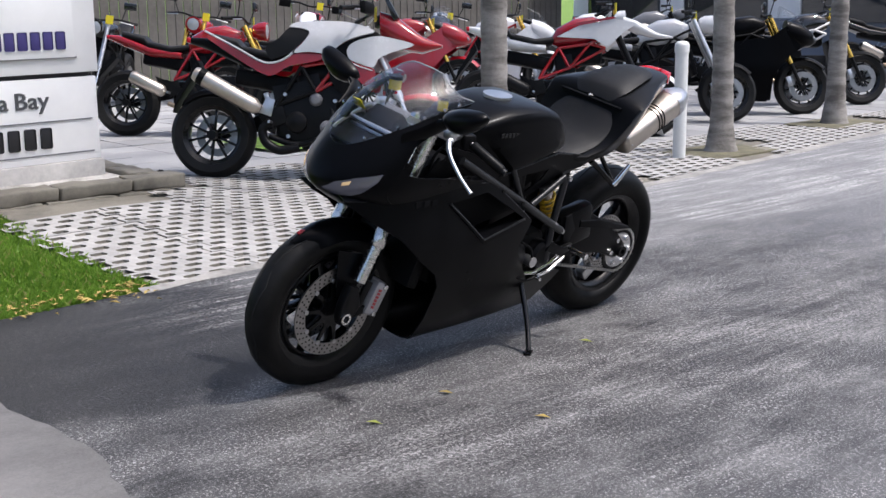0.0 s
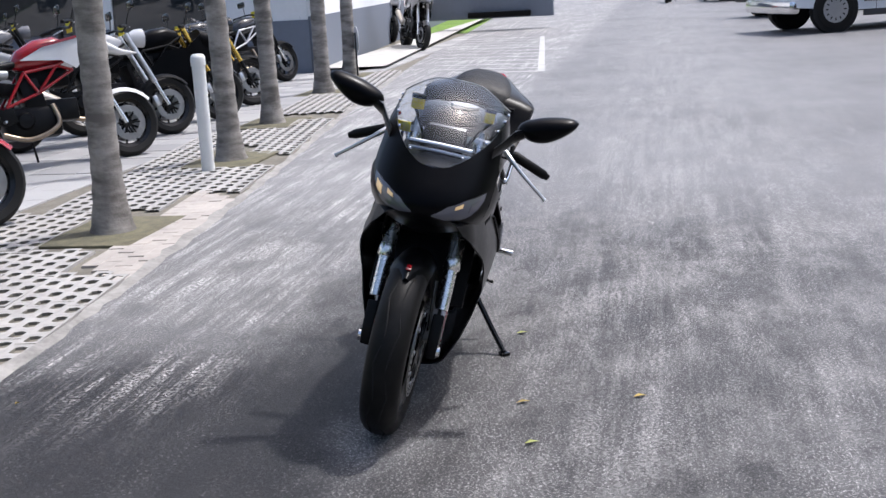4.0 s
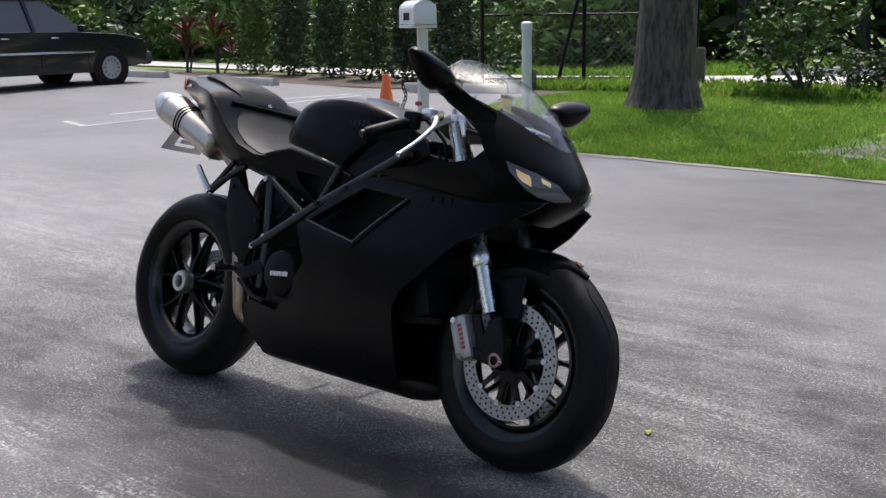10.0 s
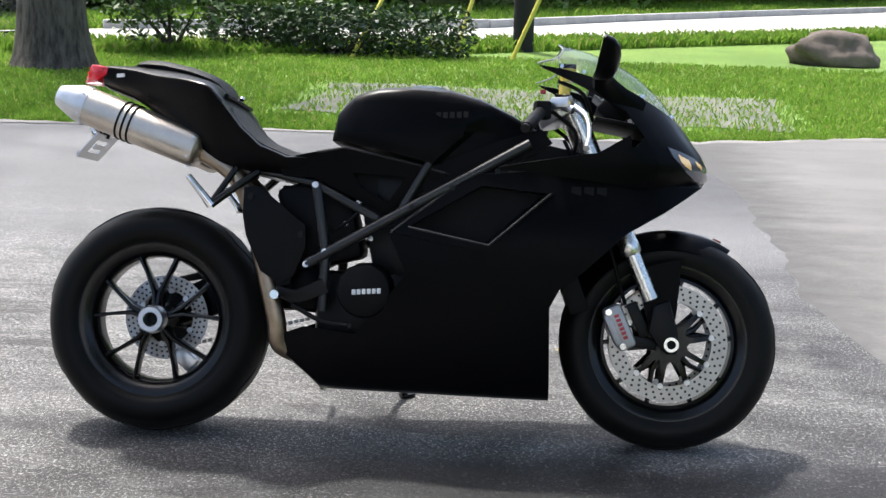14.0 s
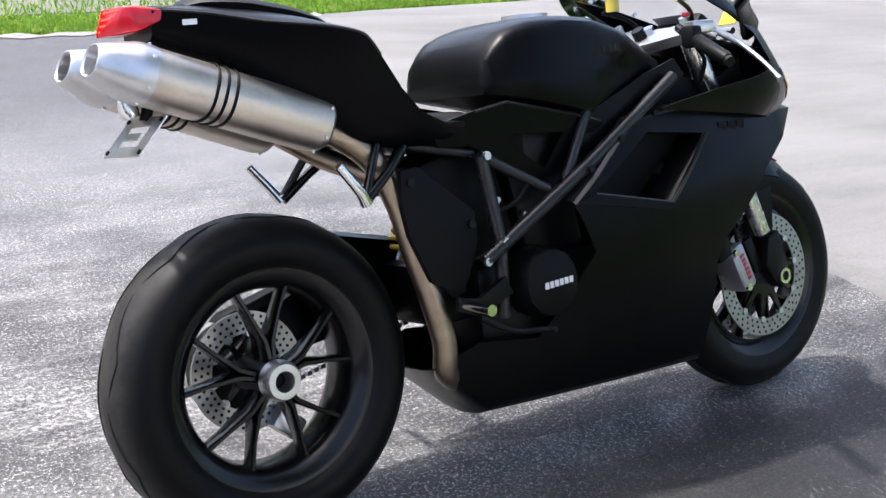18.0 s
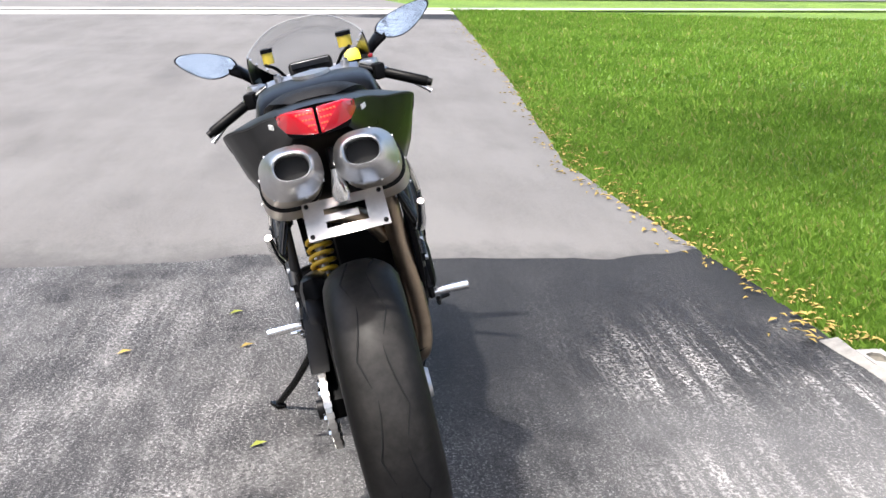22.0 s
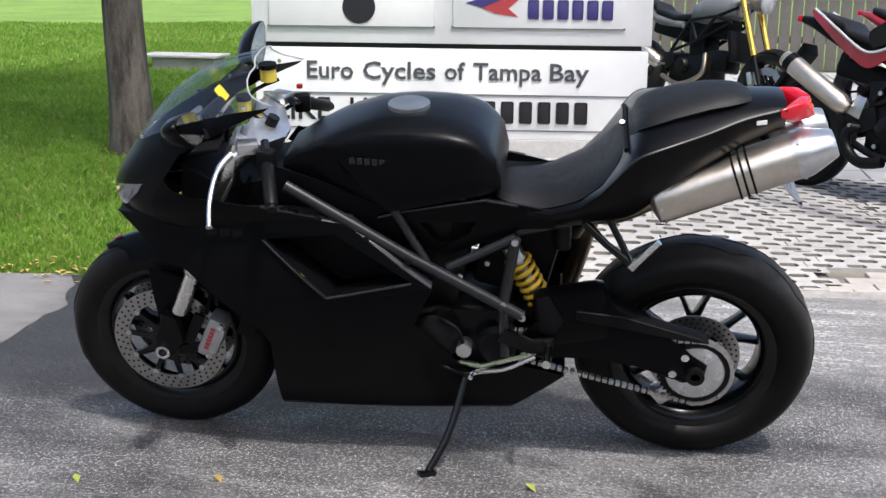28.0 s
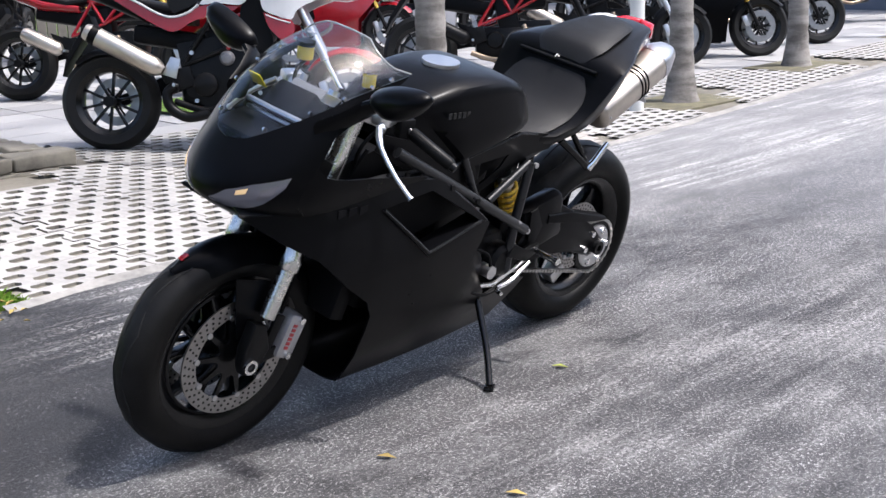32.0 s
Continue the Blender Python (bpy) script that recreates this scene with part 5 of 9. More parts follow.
# mirrors
for sg in (1, -1):
    bm = bmesh.new()
    tip, root = Vector((0.515, sg * 0.215, 0.985)), Vector((0.60, sg * 0.165, 0.925))
    loft(bm, [[p + Vector((0.030 * k * math.cos(t), 0.0, 0.023 * k * math.sin(t) + 0.012 * k * math.cos(t))) for t in (2 * math.pi * q / 10 for q in range(10))] for p, k in ((root, 1.15), (root.lerp(tip, 0.5), 0.85), (tip, 0.85), (tip + Vector((-0.005, sg * 0.035, 0.020)), 0.75))])
    bmesh.ops.recalc_face_normals(bm, faces=bm.faces[:])
    mir = part("mirror", bm, MATT, bike, "black wing mirror")
    OUT = [(-0.006, 0.004), (0.010, 0.026), (0.060, 0.043), (0.115, 0.050), (0.165, 0.049), (0.186, 0.038), (0.184, 0.022), (0.150, -0.006), (0.105, -0.029), (0.065, -0.036), (0.025, -0.026)]
    mm = Matrix.Translation((0.500, sg * 0.225, 1.010)) @ Matrix.Rotation(radians(sg * 8), 4, "X") @ Matrix.Rotation(radians(13), 4, "Y")
    bm = bmesh.new()
    plate_pts = [(q.x, q.z) for q in smooth_path([(a, 0, b) for a, b in OUT + OUT[:1]], 4)[:-1]]
    def ring(k, x):
        return [mm @ Vector((x, sg * (0.09 + (a - 0.09) * k), 0.006 + (b - 0.006) * k)) for a, b in plate_pts]
    loft(bm, [ring(0.97, -0.004), ring(1.0, 0.002), ring(0.93, 0.024), ring(0.70, 0.042), ring(0.35, 0.050)])
    bmesh.ops.recalc_face_normals(bm, faces=bm.faces[:])
    part("mirror_shell", bm, MATT, mir)
    bm = bmesh.new()
    bm.faces.new([bm.verts.new(p) for p in ring(0.93, -0.0055)])
    bmesh.ops.solidify(bm, geom=bm.faces[:], thickness=0.001)
    part("mirror_glass", bm, MIRROR, mir, "mirror glass")

# cockpit: clip-ons, levers, pots, yoke, instrument
YK = Matrix.Translation((0.425, 0, 0.922)) @ Matrix.Rotation(radians(-23.6), 4, "Y") @ Matrix.Rotation(radians(90), 4, "X")
yoke = part("top_yoke", plate(bmesh.new(), [(-0.03, -0.145), (0.03, -0.145), (0.045, -0.09), (0.022, -0.05), (0.022, 0.05), (0.045, 0.09), (0.03, 0.145), (-0.03, 0.145), (-0.045, 0.09), (-0.075, 0.035), (-0.075, -0.035), (-0.045, -0.09)], -0.012, 0.012, YK, 0.004), ALU, bike, "bright alloy top yoke")
part("key_switch", tube(bmesh.new(), [(0.40, 0, 0.92), (0.385, 0, 0.945)], 0.016, 14), DARKM, yoke)
part("steering_nut", tube(bmesh.new(), [(0.428, 0, 0.925), (0.418, 0, 0.948)], 0.018, 6), CHROME, yoke)
for sg in (1, -1):
    g0, g1 = Vector((0.375, sg * 0.145, 0.935)), Vector((0.318, sg * 0.335, 0.850))
    bar = part("handlebar", tube(bmesh.new(), [g0, g0.lerp(g1, 0.38)], 0.011, 10), GLOSSB, bike)
    part("grip", tube(bmesh.new(), [g0.lerp(g1, 0.38), g0.lerp(g1, 0.40), g0.lerp(g1, 0.96), g1], [0.014, 0.0165, 0.0165, 0.014], 12), RUBBER, bar, "ribbed rubber grip")
    part("bar_end", tube(bmesh.new(), [g1, g1 + (g1 - g0).normalized() * 0.012], 0.012, 10), DARKM, bar)
    part("switchgear", box(bmesh.new(), 0.045, 0.035, 0.05, Matrix.Translation(g0.lerp(g1, 0.28)) @ Matrix.Rotation(radians(sg * -15), 4, "Z"), 0.008), PLASTIC, bar)
    mc = g0.lerp(g1, 0.16) + Vector((0.045, 0, 0.012))
    bm = bmesh.new()
    box(bm, 0.055, 0.05, 0.03, Matrix.Translation(mc) @ Matrix.Rotation(radians(sg * 20), 4, "Z"), 0.007)
    tube(bm, [mc + Vector((-0.01, 0, 0)), mc + Vector((0.03, sg * 0.02, -0.02))], 0.012, 10)
    part("master_cylinder", bm, ALU, bar, "bright master cylinder")
    L0 = mc + Vector((0.035, sg * 0.02, -0.012))
    L3 = Vector((0.470, sg * 0.352, 0.797))
    part("lever", tube(bmesh.new(), smooth_path([L0, L0.lerp(L3, 0.25) + Vector((0.022, 0, 0)), L0.lerp(L3, 0.65) + Vector((0.018, 0, 0)), L3]), [0.009] * 6 + [0.0065] * 6 + [0.006] * 6 + [0.0085], 10), ALU, bar, "bright lever")
    pot = Vector((0.425, sg * 0.12, 1.000))
    part("fluid_pot", tube(bmesh.new(), [pot, pot + Vector((0, 0, 0.034))], 0.022 if sg < 0 else 0.017, 16), BRASSFLUID, bar, "yellowish fluid reservoir")
    part("pot_lid", tube(bmesh.new(), [pot + Vector((0, 0, 0.034)), pot + Vector((0, 0, 0.046))], 0.024 if sg < 0 else 0.019, 16), PLASTIC, bar)
part("kill_switch", box(bmesh.new(), 0.016, 0.014, 0.012, Matrix.Translation((0.36, -0.185, 0.962)), 0.003), REDPAINT, bike, "red kill switch")
part("instrument", box(bmesh.new(), 0.06, 0.14, 0.085, Matrix.Translation((0.556, 0, 0.930)) @ Matrix.Rotation(radians(-50), 4, "Y"), 0.012), PLASTIC, bike)
for z, r in ((0.925, 0.008), (0.905, 0.005)):
    part("dash_stay", tube(bmesh.new(), [(0.615, -0.10, z), (0.625, 0.0, z + 0.004), (0.615, 0.10, z)], r, 8), ALU, bike)
part("instrument_face", box(bmesh.new(), 0.004, 0.12, 0.075, Matrix.Translation((0.531, 0, 0.951)) @ Matrix.Rotation(radians(-50), 4, "Y"), 0.001), GREYPAINT, bike)
part("cockpit_tray", box(bmesh.new(), 0.20, 0.26, 0.012, Matrix.Translation((0.60, 0, 0.885)) @ Matrix.Rotation(radians(10), 4, "Y"), 0.004), PLASTIC, bike)
tagp = nose_point(0.10, 0.965, -1)
part("price_tag", box(bmesh.new(), 0.003, 0.05, 0.042, Matrix.Translation((tagp[0] - 0.03, tagp[1] + 0.02, tagp[2] - 0.01)) @ Matrix.Rotation(radians(35), 4, "Y"), 0.0005), YELLOWTAG, bike, "small yellow tag behind the screen")
bm = bmesh.new()
for pts in ([(0.40, 0.13, 1.0), (0.47, 0.10, 0.97), (0.50, 0.06, 0.90)], [(0.40, -0.13, 1.0), (0.47, -0.10, 0.97), (0.50, -0.06, 0.90)], [(0.36, 0.16, 0.93), (0.45, 0.15, 0.86), (0.44, 0.12, 0.78)], [(0.36, -0.16, 0.93), (0.45, -0.15, 0.86), (0.44, -0.12, 0.78)], [(0.42, 0.14, 0.84), (0.53, 0.10, 0.62), (0.60, 0.085, 0.40)], [(0.42, -0.14, 0.84), (0.53, -0.10, 0.62), (0.60, -0.085, 0.40)]):
    part("cable", tube(bmesh.new(), smooth_path(pts), 0.0055, 8), PLASTIC, bike)
part("inner_panel", plate(bmesh.new(), [(0.62, 0.72), (0.60, 0.86), (0.50, 0.80), (0.36, 0.83), (0.20, 0.72), (0.35, 0.60), (0.55, 0.62)], -0.125, 0.125), PLASTIC, bike)

# ---- paved side: lattice pavers, tiles, tree row, sign ----
SOIL = worn("dark_soil", (0.15, 0.137, 0.110), 0.95, spread=0.4, scale=40, bumpy=0.5, world=True)
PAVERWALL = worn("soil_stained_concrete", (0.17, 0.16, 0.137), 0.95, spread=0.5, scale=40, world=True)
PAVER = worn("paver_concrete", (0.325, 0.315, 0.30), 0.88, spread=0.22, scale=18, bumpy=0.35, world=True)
BORDER = worn("border_brick", (0.36, 0.33, 0.30), 0.88, spread=0.25, scale=18, bumpy=0.3, world=True)
TILE = mat("grey_paving_tile", (0.3, 0.3, 0.3), 0.85)
oi = TILE.node_tree.nodes.new("ShaderNodeObjectInfo")
t_fine = noise_tex(TILE, 45, 5, 0.7)
to(TILE, "Base Color", mix(TILE, ramp(TILE, t_fine, (0.3, 0.0), (0.7, 0.5)), ramp(TILE, oi.outputs["Random"], (0.0, (0.22, 0.22, 0.226)), (1.0, (0.37, 0.366, 0.362))), (0.29, 0.287, 0.285)))
bump(TILE, t_fine, 0.25, 0.004)
TILE2 = mat("grey_paving_tile_far", (0.3, 0.3, 0.3), 0.85)
gi = TILE2.node_tree.nodes.new("ShaderNodeNewGeometry")
t_f2 = noise_tex(TILE2, 45, 5, 0.7)
to(TILE2, "Base Color", mix(TILE2, ramp(TILE2, t_f2, (0.3, 0.0), (0.7, 0.5)), ramp(TILE2, gi.outputs["Random Per Island"], (0.0, (0.22, 0.22, 0.226)), (1.0, (0.37, 0.366, 0.362))), (0.36, 0.355, 0.35)))

sheet("ground_paving_bed", SOIL, [between((x, south(x) + 0.02), (x, -5), 14) + [(x, -9), (x, -13)] for x in (0.42, 0.1, -0.3, -0.6, -0.9, -1.2, -1.5, -1.8, -2.4, -3.5, -5, -6.5, -8, -9.5, -11, -12.8, -14.6, -26)], "dark soil bed under the paving", -0.008)
pav = thing("pavement_lattice", Matrix(), "pale concrete grass-lattice pavers with soil in the gaps", "pavement", kind="structure")


def lattice_mesh():
    """A paving slab, 0.6 by 0.4, pierced by staggered elongated holes."""
    bm = bmesh.new()
    px, py = 0.15, 0.10
    H = [(-0.047, 0.0), (-0.034, 0.028), (0.034, 0.028), (0.047, 0.0), (0.034, -0.028), (-0.034, -0.028)]
    g = 0.002
    for r in range(4):
        for c in range(4):
            cx, cy = (c - 1.5) * px + (0.0375 if r % 2 else -0.0375), (r - 1.5) * py
            x0, x1, y0, y1 = -px / 2, px / 2, -py / 2, py / 2
            if c == 0:
                x0 += g
            if c == 3:
                x1 -= g
            if r == 0:
                y0 += g
            if r == 3:
                y1 -= g
            O = [(x0, 0.0), (x0, y1), (x1, y1), (x1, 0.0), (x1, y0), (x0, y0)]
            top_o = [bm.verts.new((cx + x, cy + y, 0)) for x, y in O]
            top_i = [bm.verts.new((cx + x, cy + y, -0.003)) for x, y in H]
            low_i = [bm.verts.new((cx + x * 0.98, cy + y * 0.97, -0.05)) for x, y in H]
            for i in range(6):
                j = (i + 1) % 6
                bm.faces.new((top_o[j], top_o[i], top_i[i], top_i[j]))
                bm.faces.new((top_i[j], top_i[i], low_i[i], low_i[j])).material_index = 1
            if r in (0, 3):
                yy = cy + (y0 if r == 0 else y1)
                bm.faces.new([bm.verts.new((cx + x, yy, z)) for x, z in ((x0, 0), (x1, 0), (x1, -0.04), (x0, -0.04))])
    me = bpy.data.meshes.new("lattice_slab")
    bmesh.ops.recalc_face_normals(bm, faces=bm.faces[:])
    if sum(f.normal.z for f in bm.faces) < 0:
        bmesh.ops.reverse_faces(bm, faces=bm.faces[:])
    bm.to_mesh(me)
    bm.free()
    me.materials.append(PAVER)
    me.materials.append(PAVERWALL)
    return me


PALM = [(-2.46, -2.43), (-5.32, -2.70), (-7.75, -3.12), (-11.1, -3.50), (-13.9, -3.85)]
rng = random.Random(4)
slab = lattice_mesh()
n_slab = 0
PANG = math.atan(0.103)
for i in range(26):
    for j in range(9):
        u, w = 0.30 + 0.6 * i, 0.215 + 0.4 * j
        x, y = 0.40 - u * math.cos(PANG) + w * math.sin(PANG), -1.625 - u * math.sin(PANG) - w * math.cos(PANG)
        edge = -4.6 if x > -2.3 else -3.42 - 0.02 * abs(x + 3)
        if y < edge or any(abs(x - tx) < 0.5 and abs(y - ty) < 0.40 for tx, ty in PALM) or x < -14.3:
            continue
        if (x > -0.9 and y < -3.45) or (-3.65 < x < -1.25 and y > south(x) - 0.55):
            continue
        sx_, sy_ = (rise(x + 0.2, y) - rise(x - 0.2, y)) / 0.4, (rise(x, y + 0.2) - rise(x, y - 0.2)) / 0.4
        tilt = Vector((0, 0, 1)).rotation_difference(Vector((-sx_, -sy_, 1)).normalized()).to_matrix().to_4x4()
        share("slab", slab, pav, Matrix.Translation((x, y, rise(x, y) + 0.010 + rng.uniform(-0.002, 0.002))) @ tilt @ Matrix.Rotation(PANG + rng.uniform(-0.004, 0.004), 4, "Z"))
        n_slab += 1
# dust and sand drifted along the paving's edge
er2 = random.Random(8)
drift = []
for k in range(110):
    x = 0.55 - 0.135 * k
    drift.append([(x, south(x) - er2.uniform(0.005, 0.05)), (x, south(x) + er2.uniform(0.015, 0.055))])
dust = sheet("ground_paving_dust", worn("grey_drifted_sand", (0.25, 0.24, 0.225), 0.95, spread=0.4, scale=30, bumpy=0.5, world=True), drift, "grey sand drifted along the paving's edge", 0.014)
for k, v in enumerate(dust.data.vertices):
    v.co.z -= 0.013 if k % 2 else 0.0
# border bricks along the drive
bm = box(bmesh.new(), 0.2, 0.1, 0.05, Matrix.Translation((0, 0, -0.025)), 0.004)
brick_me = bpy.data.meshes.new("border_brick")
bm.to_mesh(brick_me)
bm.free()
brick_me.materials.append(BORDER)
border = thing("pavement_border", Matrix(), "brick border course along the asphalt drive", "pavement", kind="structure")
for i in range(11):
    x = -1.35 - 0.205 * i
    a = math.atan2(south(x + 0.1) - south(x - 0.1), 0.2)
    for j in range(4):
        share("brick", brick_me, border, Matrix.Translation((x - 0.1 * j, south(x) - 0.06 - 0.105 * j, rise(x, south(x)) + 0.006 + rng.uniform(-0.003, 0.003))) @ Matrix.Rotation(a + rng.uniform(-0.02, 0.02), 4, "Z"))
# grey tiles under the parked machines
tiles = thing("pavement_tiles", Matrix(), "mottled grey square paving tiles", "pavement", kind="structure")
bm = box(bmesh.new(), 0.39, 0.39, 0.05, Matrix.Translation((0, 0, -0.025)), 0.004)
tile_me = bpy.data.meshes.new("tile")
bm.to_mesh(tile_me)
bm.free()
tile_me.materials.append(TILE)
far_bm_v, far_bm_f, count = [], [], 0
for i in range(62):
    for j in range(24):
        x, y = 0.2 - 0.4 * i, -3.66 - 0.4 * j
        if x > -2.3 and y > -4.75:
            continue
        if x < -14.7 and y < -4.0:
            continue
        z = rise(x, y) + 0.003 + rng.uniform(-0.003, 0.003)
        if j < 9 and count < 290 and x > -14.7:
            share("tile", tile_me, tiles, Matrix.Translation((x, y, z)))
            count += 1
        else:
            k = len(far_bm_v)
            for dx, dy, dz in ((-0.195, -0.195, 0), (0.195, -0.195, 0), (0.195, 0.195, 0), (-0.195, 0.195, 0), (-0.195, -0.195, -0.04), (0.195, -0.195, -0.04), (0.195, 0.195, -0.04), (-0.195, 0.195, -0.04)):
                far_bm_v.append((x + dx, y + dy, z + dz))
            far_bm_f += [(k, k + 1, k + 2, k + 3), (k, k + 4, k + 5, k + 1), (k + 1, k + 5, k + 6, k + 2), (k + 2, k + 6, k + 7, k + 3), (k + 3, k + 7, k + 4, k)]
me = bpy.data.meshes.new("tile_field")
me.from_pydata(far_bm_v, [], far_bm_f)
me.materials.append(TILE2)
tf = new("tile_field", me)
tf.parent = tiles
tagged(tf, kind="stuff")

# palm row
BARK = mat("grey_ringed_bark", (0.25, 0.23, 0.21), 0.9)
b1, b2 = noise_tex(BARK, 3.5, 4, 0.6, (1, 1, 3.2)), noise_tex(BARK, 35, 5, 0.7)
to(BARK, "Base Color", mix(BARK, ramp(BARK, b1, (0.38, 0.0), (0.62, 1.0)), (0.115, 0.105, 0.095), mix(BARK, b2, (0.20, 0.185, 0.17), (0.36, 0.34, 0.315))))
bump(BARK, mix(BARK, 0.5, b1, b2), 0.6, 0.02)
FROND = worn("palm_frond", (0.045, 0.085, 0.02), 0.5, spread=0.35, scale=6)
MULCH = worn("dry_mulch", (0.115, 0.105, 0.065), 0.95, spread=0.45, scale=60, bumpy=0.6, world=True)


def palm(x, y, r, seed):
    rg = random.Random(seed)
    z = rise(x, y)
    ob = thing("palm_tree", Matrix.Translation((x, y, z)), "slender grey ringed palm trunk in a paved strip", "tree", "palms along the drive")
    bm = bmesh.new()
    rings = []
    h = 6.6 + rg.uniform(-0.5, 0.6)
    lean = (rg.uniform(-0.12, 0.12), rg.uniform(-0.12, 0.12))
    steps = 90
    for k in range(steps + 1):
        u = k / steps
        zz = u * h
        rr = r * (1.0 - 0.18 * u) + r * 0.75 * math.exp(-zz / 0.16) + (0.006 if k % 2 == 0 else 0.0)
        rings.append([(lean[0] * u * u * 3 + rr * math.cos(a) * (1 + 0.05 * math.sin(3 * a + seed)), lean[1] * u * u * 3 + rr * math.sin(a), zz - 0.02) for a in (2 * math.pi * q / 16 for q in range(16))])
    loft(bm, rings)
    part("trunk", bm, BARK, ob)
    top = Vector((lean[0] * 3, lean[1] * 3, h))
    verts, faces = [], []
    for k in range(13):
        a = 2 * math.pi * k / 13 + rg.uniform(-0.2, 0.2)
        up = rg.uniform(0.1, 1.0)
        length = rg.uniform(1.5, 2.0)
        for q in range(16):
            u = (q + 1) / 16
            c = top + Vector((math.cos(a) * length * u, math.sin(a) * length * u, up * u * 1.0 - 1.7 * u * u))
            for sg in (1, -1):
                ll = 0.42 * (1 - (2 * u - 1) ** 2 * 0.7)
                d = Vector((math.cos(a + sg * 1.1), math.sin(a + sg * 1.1), -0.45)) * ll
                wv = Vector((math.cos(a), math.sin(a), -0.3)) * 0.022
                i = len(verts)
                verts += [c - wv, c + wv, c + d]
                faces.append((i, i + 1, i + 2))
    me = bpy.data.meshes.new("crown")
    me.from_pydata(verts, [], faces)
    me.materials.append(FROND)
    cr = new("crown", me)
    cr.parent = ob
    part("tree_pit", box(bmesh.new(), 0.86, 0.6, 0.03, Matrix.Translation((0.0, 0, -0.005)), 0.005), MULCH, ob, "square of dry mulch at the foot")
    return ob


for k, (x, y) in enumerate(PALM):
    palm(x, y, 0.085 if k < 3 else 0.095, k + 1)

POSTW = worn("white_post_paint", (0.66, 0.67, 0.66), 0.5, spread=0.12, scale=12, bumpy=0.1)


def bollard(x, y, h, r, label):
    ob = thing("bollard", Matrix.Translation((x, y, rise(x, y))), label, "bollard", "white posts")
    part("post", tube(bmesh.new(), [(0, 0, -0.01), (0, 0, h - 0.07)], r, 24), POSTW, ob)
    part("cap", lathe(bmesh.new(), [(0.0, h), (r * 0.7, h - 0.004), (r * 1.05, h - 0.02), (r * 1.12, h - 0.04), (r * 1.12, h - 0.09), (r * 0.9, h - 0.09), (0, h - 0.08)], 24, Matrix.Rotation(radians(90), 4, "X"), False), POSTW, ob)
    return ob


bollard(-4.74, -2.68, 0.93, 0.052, "white painted pipe bollard beside a palm")

# monument sign on its kerbed bed
SIGNW = worn("white_sign_panel", (0.80, 0.80, 0.79), 0.45, spread=0.05, scale=8)
KERB = worn("mossy_kerb_stone", (0.15, 0.138, 0.112), 0.92, spread=0.45, scale=14, bumpy=0.6, world=True)
INK = mat("black_sign_letter", (0.012, 0.012, 0.014), 0.5)
GREYINK = mat("grey_sign_letter", (0.075, 0.077, 0.082), 0.5)
BLUEINK = mat("blue_sign_letter", (0.05, 0.04, 0.17), 0.5)
SA, SB = Vector((-0.57, -4.27, 0)), Vector((1.81, -4.02, 0))
sd = (SB - SA).normalized()
sw = (SB - SA).length
SIGN = Matrix.Translation((SA + SB) / 2) @ Matrix.Rotation(math.atan2(sd.y, sd.x), 4, "Z")
sign = thing("monument_sign", SIGN, "white dealership sign with black letters on a kerbed bed", "sign")
part("lower_panel", box(bmesh.new(), sw, 0.34, 0.545, Matrix.Translation((0, -0.17, 0.5325)), 0.006), SIGNW, sign)
part("dark_gap", box(bmesh.new(), sw - 0.08, 0.28, 0.06, Matrix.Translation((0, -0.17, 0.815))), INK, sign)
part("upper_panel", box(bmesh.new(), sw + 0.03, 0.36, 1.45, Matrix.Translation((0, -0.17, 1.56)), 0.006), SIGNW, sign)
part("foundation", box(bmesh.new(), sw + 0.02, 0.40, 0.30, Matrix.Translation((0, -0.17, 0.11)), 0.01), CONCRETE, sign)
# the sign faces +y; lettering reads along -x
def sign_words(words, size, x_left, cz, m_, bold):
    """Words set one by one along the sign: (word, offset from the line's start, width)."""
    for word, off, wide in words:
        bm = text_mesh(word, size, 0.003, bold)
        xs, zs = [v.co.x for v in bm.verts], [v.co.y for v in bm.verts]
        k = wide / (max(xs) - min(xs))
        bmesh.ops.transform(bm, matrix=Matrix.Translation((x_left - off - wide / 2, 0.004, cz)) @ Matrix.Rotation(radians(180), 4, "Z") @ Matrix.Rotation(radians(90), 4, "X") @ Matrix.Diagonal((k, 1, 1, 1)) @ Matrix.Translation((-(max(xs) + min(xs)) / 2, 0, 0)), verts=bm.verts[:])
        part("lettering", bm, m_, sign, "", 0)


sign_words((("Euro", 0.0, 0.285), ("Cycles", 0.345, 0.445), ("of", 0.845, 0.125), ("Tampa", 1.020, 0.415), ("Bay", 1.485, 0.235)), 0.150, 0.875, 0.665, GREYINK, 0.0020)
sign_words((("LIKE", 0.0, 0.334), ("US", 0.458, 0.187), ("ON", 0.775, 0.210)), 0.195, 1.0675, 0.425, INK, 0.0025)
for z in (0.315, 0.530):
    part("letter_track", box(bmesh.new(), sw - 0.10, 0.008, 0.008, Matrix.Translation((0, 0.003, z))), GREYPAINT, sign)
for k in range(8):
    part("letter_bar", box(bmesh.new(), 0.078, 0.006, 0.135, Matrix.Translation((-0.02 - k * 0.112, 0.004, 0.425)), 0.012), INK, sign)
